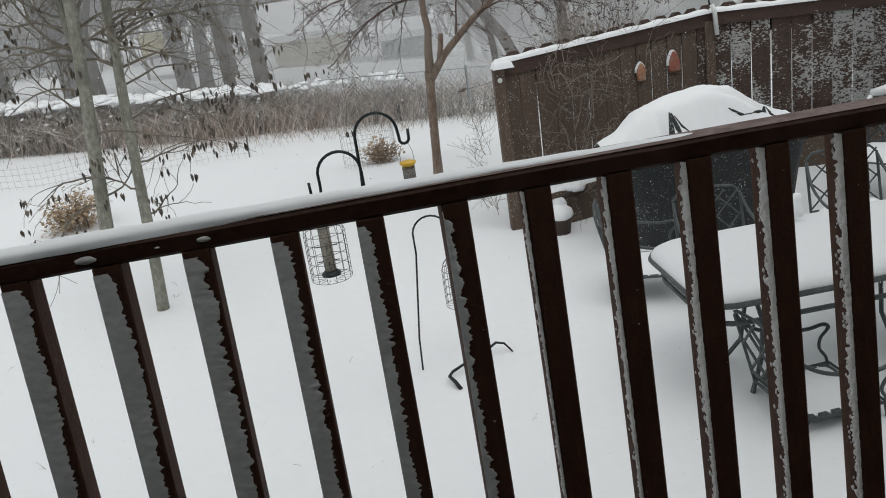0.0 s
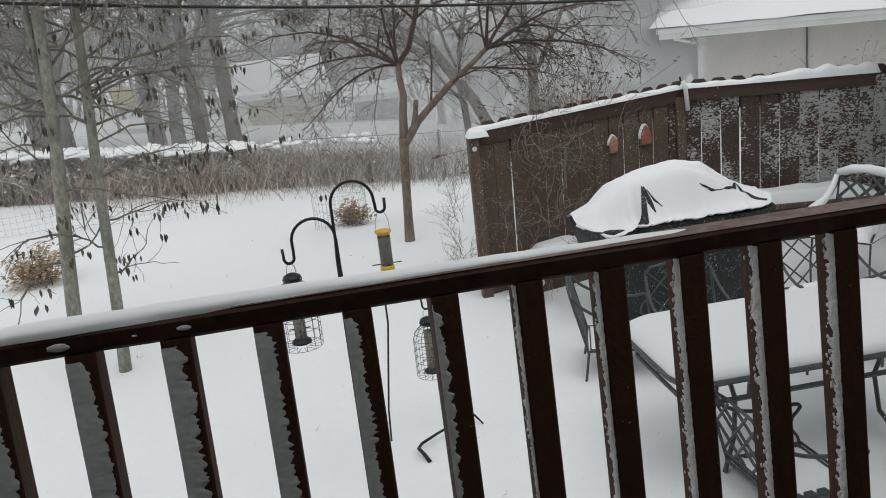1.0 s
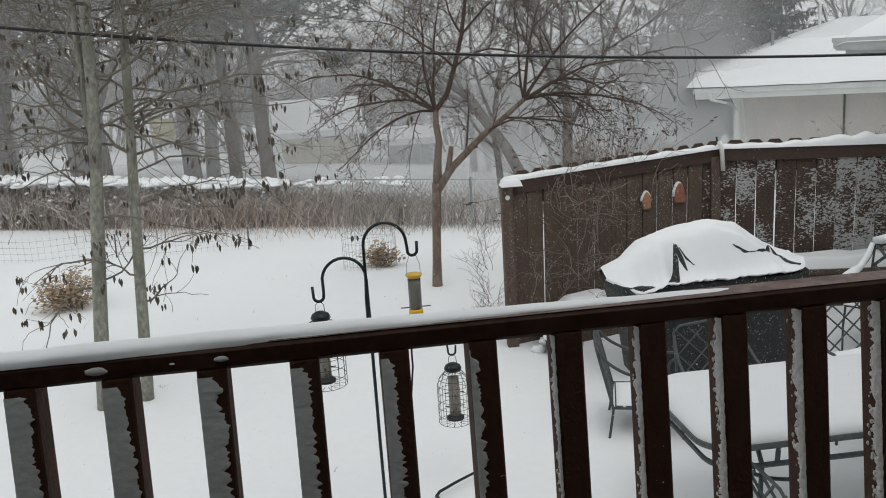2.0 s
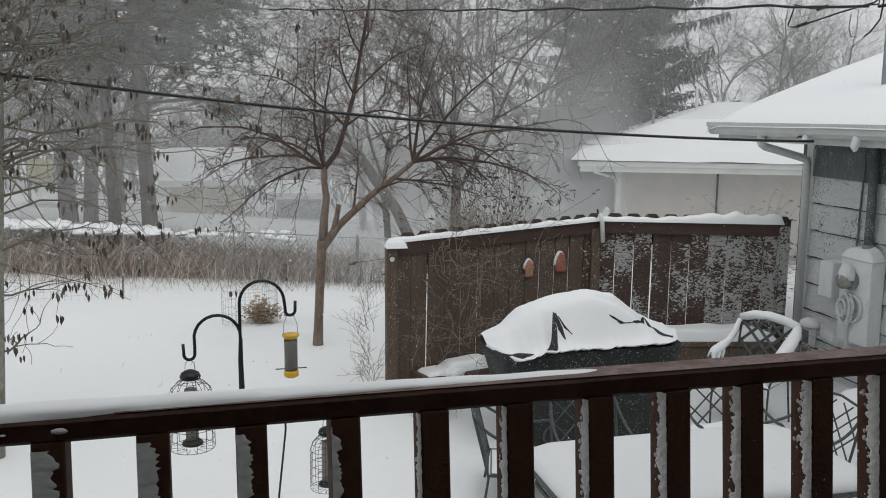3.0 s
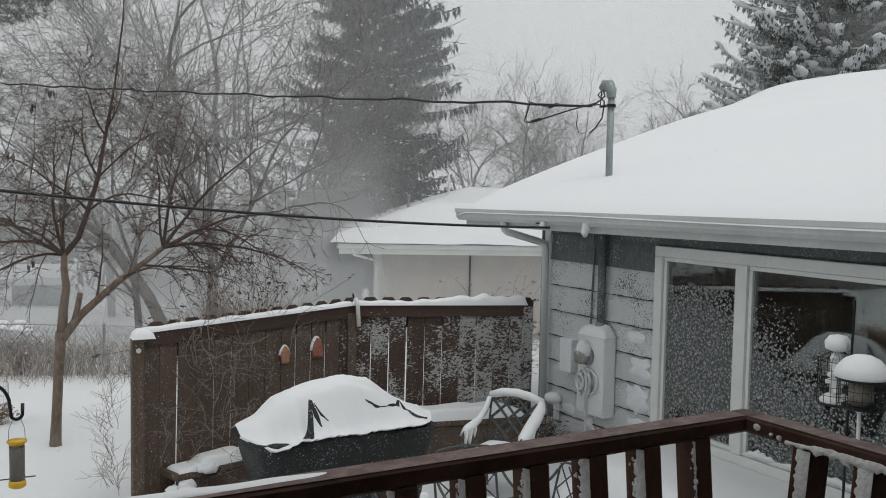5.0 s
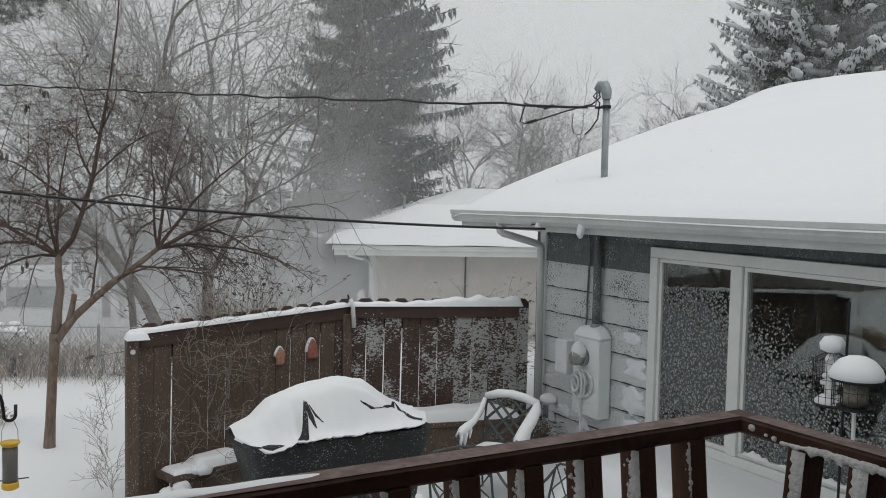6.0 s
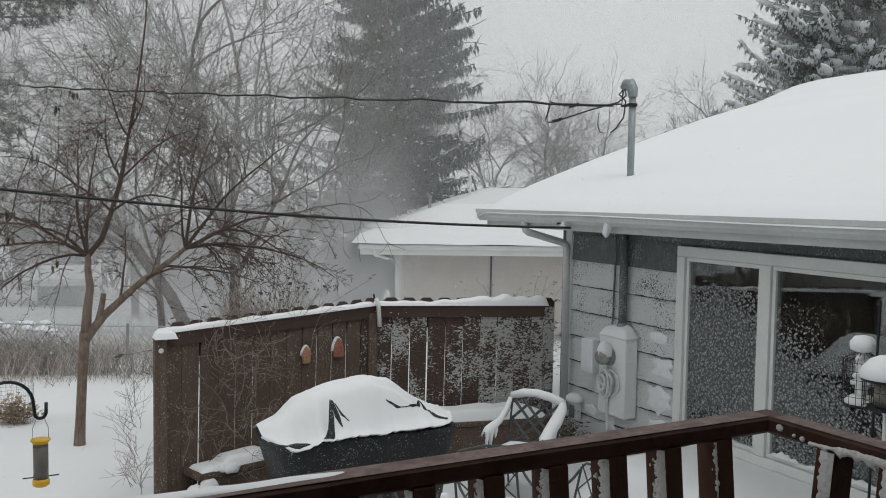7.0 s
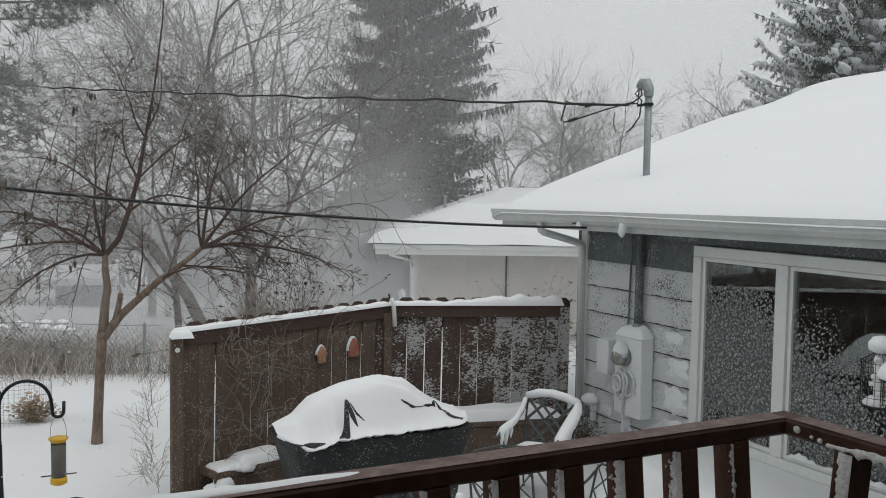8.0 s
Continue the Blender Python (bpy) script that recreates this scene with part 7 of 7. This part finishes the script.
# the tall thicket in front of the spruce
for x, y, h, s, r, w in ((6.3, 25.6, 15.5, 75, 0.22, 0.75), (4.2, 27.5, 13.5, 76, 0.10, 0.65), (8.8, 26.6, 14.0, 77, 0.18, 0.7)):
    build_bare_tree(x, y, h, s, r, 0.55, 6, 4, (0.0, 0.0), w, 0.0075, (1, 2), 0.22, 0.28)
for x, y, h, s, r, w, t in ((5.3, 20.6, 11.0, 101, 0.12, 0.65, 0.24), (3.7, 20.2, 9.5, 102, 0.075, 0.6, 0.22), (7.2, 22.4, 10.5, 103, 0.10, 0.7, 0.2)):
    build_bare_tree(x, y, h, s, r, 0.52, 5, 4, (0.0, 0.0), w, 0.0055, (1, 2), t, 0.28)
# an old trunk that leans far over
build_bare_tree(4.45, 19.0, 6.5, 105, 0.12, 0.5, 4, 3, (-0.66, 0.1), 0.35, 0.007, (1, 2), 0.42, 0.3)
# fine-limbed trees far past the neighbour's roof
for x, y, h, s, r in ((15.6, 26.6, 9.6, 80, 0.12), (16.9, 25.5, 9.2, 81, 0.12), (18.0, 25.0, 9.4, 82, 0.11), (18.4, 36.4, 11.5, 83, 0.15), (19.3, 24.8, 7.4, 88, 0.09)):
    build_bare_tree(x, y, h, s, r, 0.48, 6, 4, (0.04, 0.0), 0.5, 0.0045, (1, 2), 0.36, 0.28)
build_bare_tree(26.5, 31.5, 8.0, 89, 0.12, 0.5, 6, 4, (0.05, 0.0), 0.5, 0.0055, (1, 2), 0.35, 0.28)
# a leaning tree beside the snow-laden spruce
build_bare_tree(19.9, 15.5, 7.6, 84, 0.09, 0.5, 6, 4, (-0.6, 0.55), 0.4, 0.0042, (1, 2), 0.55, 0.28)


def build_brush():
    """Leafless brush filling the ground between the far trunks."""
    rng = random.Random(47)
    m = Mesh()
    for k in range(110):
        x = rng.uniform(4.6, 11.5)
        y = rng.uniform(26.6, 29.5)
        branch(m, (x, y, ground_z(x, y) - 0.1), (rng.gauss(0, 0.3), rng.gauss(0, 0.2), 1), rng.uniform(0.012, 0.03), rng.uniform(0.9, 1.7), 2, rng, 0.5, 0.02, 4, kids=(1, 2), minr=0.006, bend=0.3)
    solid("brush", m, FAR_BARK, "leafless grey brush standing between far trunks", "brush", kind="stuff")


build_brush()


def build_far_wood():
    """The ragged edge of a wood, grey behind the blowing snow."""
    rng = random.Random(53)
    m = Mesh()
    for k in range(430):
        x = rng.uniform(-27, 11)
        y = rng.uniform(34.5, 42.0)
        tall = 0.75 + 0.5 * noise.noise(Vector((x * 0.22, 3.0, 0)))
        branch(m, (x, y, ground_z(x, y) - 0.1), (rng.gauss(0, 0.16), rng.gauss(0, 0.12), 1), rng.uniform(0.03, 0.08), tall * rng.uniform(2.2, 3.6), 2, rng, 0.5, 0.03, 4, kids=(2, 4), minr=0.014, bend=0.3)
    solid("far_wood", m, FAR_BARK, "edge of a leafless wood in blowing snow", "woods", kind="stuff")


build_far_wood()


def build_far_house(x, y, yaw, w, d, h, rise, mat, label, name="far_house", windows=True):
    z = ground_z(x, y)
    house = thing(name, pose(x, y, z, 0, 0, yaw), label, "house", "far houses")
    part("wall", Mesh().box((-w / 2, -d / 2, -0.6), (w / 2, d / 2, h)), mat, house)
    m = Mesh()
    e = 0.35
    for xx in (-w / 2 - e, w / 2 + e):
        m.v += [(xx, -d / 2 - e, h - 0.08), (xx, 0, h + rise), (xx, d / 2 + e, h - 0.08), (xx, d / 2 + e, h + 0.12), (xx, 0, h + rise + 0.25), (xx, -d / 2 - e, h + 0.12)]
    m.f = [(0, 1, 2, 3, 4, 5), (11, 10, 9, 8, 7, 6)] + [(j, j + 6, (j + 1) % 6 + 6, (j + 1) % 6) for j in range(6)]
    part("roof", m, SNOW, house, "snow-covered gable roof")
    gab = Mesh()
    gab.v = [(w / 2 - 0.01, -d / 2, h), (w / 2 - 0.01, d / 2, h), (w / 2 - 0.01, 0, h + rise), (-w / 2 + 0.01, -d / 2, h), (-w / 2 + 0.01, d / 2, h), (-w / 2 + 0.01, 0, h + rise)]
    gab.f = [(0, 1, 2), (5, 4, 3)]
    part("gable", gab, mat, house)
    for wx in (-w * 0.25, w * 0.25) if windows else ():
        win = part("window", chamfered((wx - 0.1 * w, -d / 2 - 0.03, h * 0.45), (wx + 0.1 * w, -d / 2 - 0.002, h * 0.85), 0.01, 1), WHITE, house)
        part("pane", chamfered((wx - 0.08 * w, -d / 2 - 0.036, h * 0.49), (wx + 0.08 * w, -d / 2 - 0.031, h * 0.81), 0.002, 1), BLUEGREY, win)


# sidings kept pale, partly in place of haze over the far houses
YELLOWISH = material("pale_yellow_siding", (0.68, 0.63, 0.52), 0.7, grain=10, amount=0.08, bump=0.05)
BLUEGREY = material("blue_grey_siding", (0.42, 0.45, 0.46), 0.7, grain=10, amount=0.1, bump=0.05)
build_far_house(-0.60, 31.6, 6, 2.3, 2.4, 1.0, 0.85, YELLOWISH, "pale yellow cottage under a broad snowy gable roof", windows=False)
build_far_house(2.55, 31.0, -5, 1.5, 1.5, 0.78, 0.22, BLUEGREY, "low blue-grey shed under snow", "far_shed", False)
build_far_house(-14.0, 42.0, 14, 5.0, 5, 1.8, 1.3, BLUEGREY, "grey house with a snowy roof beyond the hedge")


def build_playset():
    z = ground_z(-5.6, 27.0)
    ps = thing("play_frame", pose(-5.3, 31.0, z - 0.25, 0, 0, 10), "wooden play frame with a yellow panel", "play frame")
    for x in (-0.6, 0.6):
        for y in (-0.5, 0.5):
            part("post", Mesh().tube([(x, y, -0.3), (x, y, 2.0)], 0.05, 6), FAR_BARK, ps)
    # yellow set paler to stand in for haze over the panel
    part("panel", chamfered((-0.62, -0.56, 0.9), (0.1, -0.52, 1.6), 0.01, 1), material("hazed_yellow_board", (0.46, 0.40, 0.16), 0.7, amount=0.2), ps)
    part("platform", chamfered((-0.65, -0.55, 0.8), (0.65, 0.55, 0.88), 0.01, 1), FAR_BARK, ps)
    for k in range(5):
        part("rung", Mesh().tube([(0.6, -0.5 - 0.12 * k, 0.2 + 0.15 * (4 - k)), (1.1, -0.5 - 0.12 * k, 0.2 + 0.15 * (4 - k))], 0.025, 6), FAR_BARK, ps)


build_playset()


# ---- blowing snow in the air: see-through sheets, far apart, stand in for its haze ----
def veil_material(name, low, high, seed, fade):
    """White haze on a sheet, for grains in the air that let light pass between them. It thins out upwards and towards
    the sheet's ends.
    """
    m = bpy.data.materials.new(name)
    m.use_nodes = True
    n, l = m.node_tree.nodes, m.node_tree.links
    n.clear()
    out, mix, clear = n.new("ShaderNodeOutputMaterial"), n.new("ShaderNodeMixShader"), n.new("ShaderNodeBsdfTransparent")
    both, dif, tra = n.new("ShaderNodeMixShader"), n.new("ShaderNodeBsdfDiffuse"), n.new("ShaderNodeBsdfTranslucent")
    for s in (dif, tra):
        s.inputs["Color"].default_value = (0.95, 0.96, 0.965, 1)
    both.inputs["Fac"].default_value = 0.25
    l.new(dif.outputs["BSDF"], both.inputs[1])
    l.new(tra.outputs["BSDF"], both.inputs[2])
    tc, mp, nz = n.new("ShaderNodeTexCoord"), n.new("ShaderNodeMapping"), n.new("ShaderNodeTexNoise")
    mp.inputs["Location"].default_value = (seed, seed * 2, 0)
    mp.inputs["Scale"].default_value = (0.1, 0.1, 0.16)
    nz.inputs["Scale"].default_value, nz.inputs["Detail"].default_value = 1.0, 4
    l.new(tc.outputs["Object"], mp.inputs["Vector"])
    l.new(mp.outputs["Vector"], nz.inputs["Vector"])
    rng = n.new("ShaderNodeMapRange")
    rng.inputs["From Min"].default_value, rng.inputs["From Max"].default_value = 0.3, 0.7
    rng.inputs["To Min"].default_value, rng.inputs["To Max"].default_value = low, high
    l.new(nz.outputs["Fac"], rng.inputs["Value"])
    fac = rng.outputs["Result"]
    sep = n.new("ShaderNodeSeparateXYZ")
    l.new(tc.outputs["UV"], sep.inputs["Vector"])
    for axis, a, b in fade:
        mr, mul = n.new("ShaderNodeMapRange"), n.new("ShaderNodeMath")
        mr.interpolation_type = "SMOOTHSTEP"
        mr.inputs["From Min"].default_value, mr.inputs["From Max"].default_value = a, b
        mul.operation = "MULTIPLY"
        l.new(sep.outputs[axis], mr.inputs["Value"])
        l.new(mr.outputs["Result"], mul.inputs[0])
        l.new(fac, mul.inputs[1])
        fac = mul.outputs["Value"]
    l.new(fac, mix.inputs["Fac"])
    l.new(clear.outputs["BSDF"], mix.inputs[1])
    l.new(both.outputs["Shader"], mix.inputs[2])
    l.new(mix.outputs["Shader"], out.inputs["Surface"])
    return m


def build_veil(dist, a0, a1, z0, z1, low_f, high_f, seed, fade):
    m = Mesh()
    nu, nv = 24, 8

    def f(u, v):
        a = radians(a0 + (a1 - a0) * u)
        d = dist * (1 + 0.05 * noise.noise(Vector((u * 6, v * 2, seed))))
        return d * math.sin(a), d * math.cos(a), z0 + (z1 - z0) * v

    m.grid(f, nu, nv)
    ob = solid("blowing_snow", m, veil_material("blowing_snow", low_f, high_f, seed, fade), "see-through sheet standing in for haze of blowing snow", "blowing snow", kind="stuff", smooth=True)
    uv = ob.data.uv_layers.new(name="UVMap")
    for loop in ob.data.loops:
        k = loop.vertex_index
        uv.data[loop.index].uv = ((k // (nv + 1)) / nu, (k % (nv + 1)) / nv)


ENDS = ((0, 1.0, 0.82), (1, 1.0, 0.55))
for k, (d, lo_, hi_) in enumerate(((18.6, 0.12, 0.20), (24.0, 0.17, 0.26), (29.8, 0.18, 0.28), (44.0, 0.30, 0.42), (70.0, 0.5, 0.65))):
    build_veil(d, -70, 30 if d < 20 else 84 if d < 40 else 90, -4, d * 0.55, lo_, hi_, 3.3 * k, ENDS)
# one more haze sheet for the plume torn off the neighbour's roof
build_veil(21.9, 3, 27, -2.0, 5.3, 0.40, 0.66, 7.7, ((0, 0.0, 0.45), (0, 1.0, 0.84), (1, 1.0, 0.22)))


# ---- flakes in the air ----
def build_flakes():
    rng = random.Random(91)
    m = Mesh()
    for k in range(4200):
        y = rng.uniform(2.3, 7.0)
        p = Vector((rng.uniform(-0.55 * y - 0.3, 0.95 * y + 0.5), y, rng.uniform(0.1, 3.6)))
        s = rng.uniform(0.0012, 0.0026)
        d = Vector((rng.gauss(0, 1), rng.gauss(0, 1), rng.gauss(0, 1))).normalized() * s
        e = d.orthogonal().normalized() * s
        i = len(m.v)
        m.v += [tuple(p + d), tuple(p + e), tuple(p - d), tuple(p - e), tuple(p + d.cross(e).normalized() * s)]
        m.f += [(i, i + 1, i + 4), (i + 1, i + 2, i + 4), (i + 2, i + 3, i + 4), (i + 3, i, i + 4), (i + 3, i + 2, i + 1, i)]
    solid("snowflakes", m, SNOW, "small snowflakes blowing through the air", "snowflakes", kind="stuff")


build_flakes()
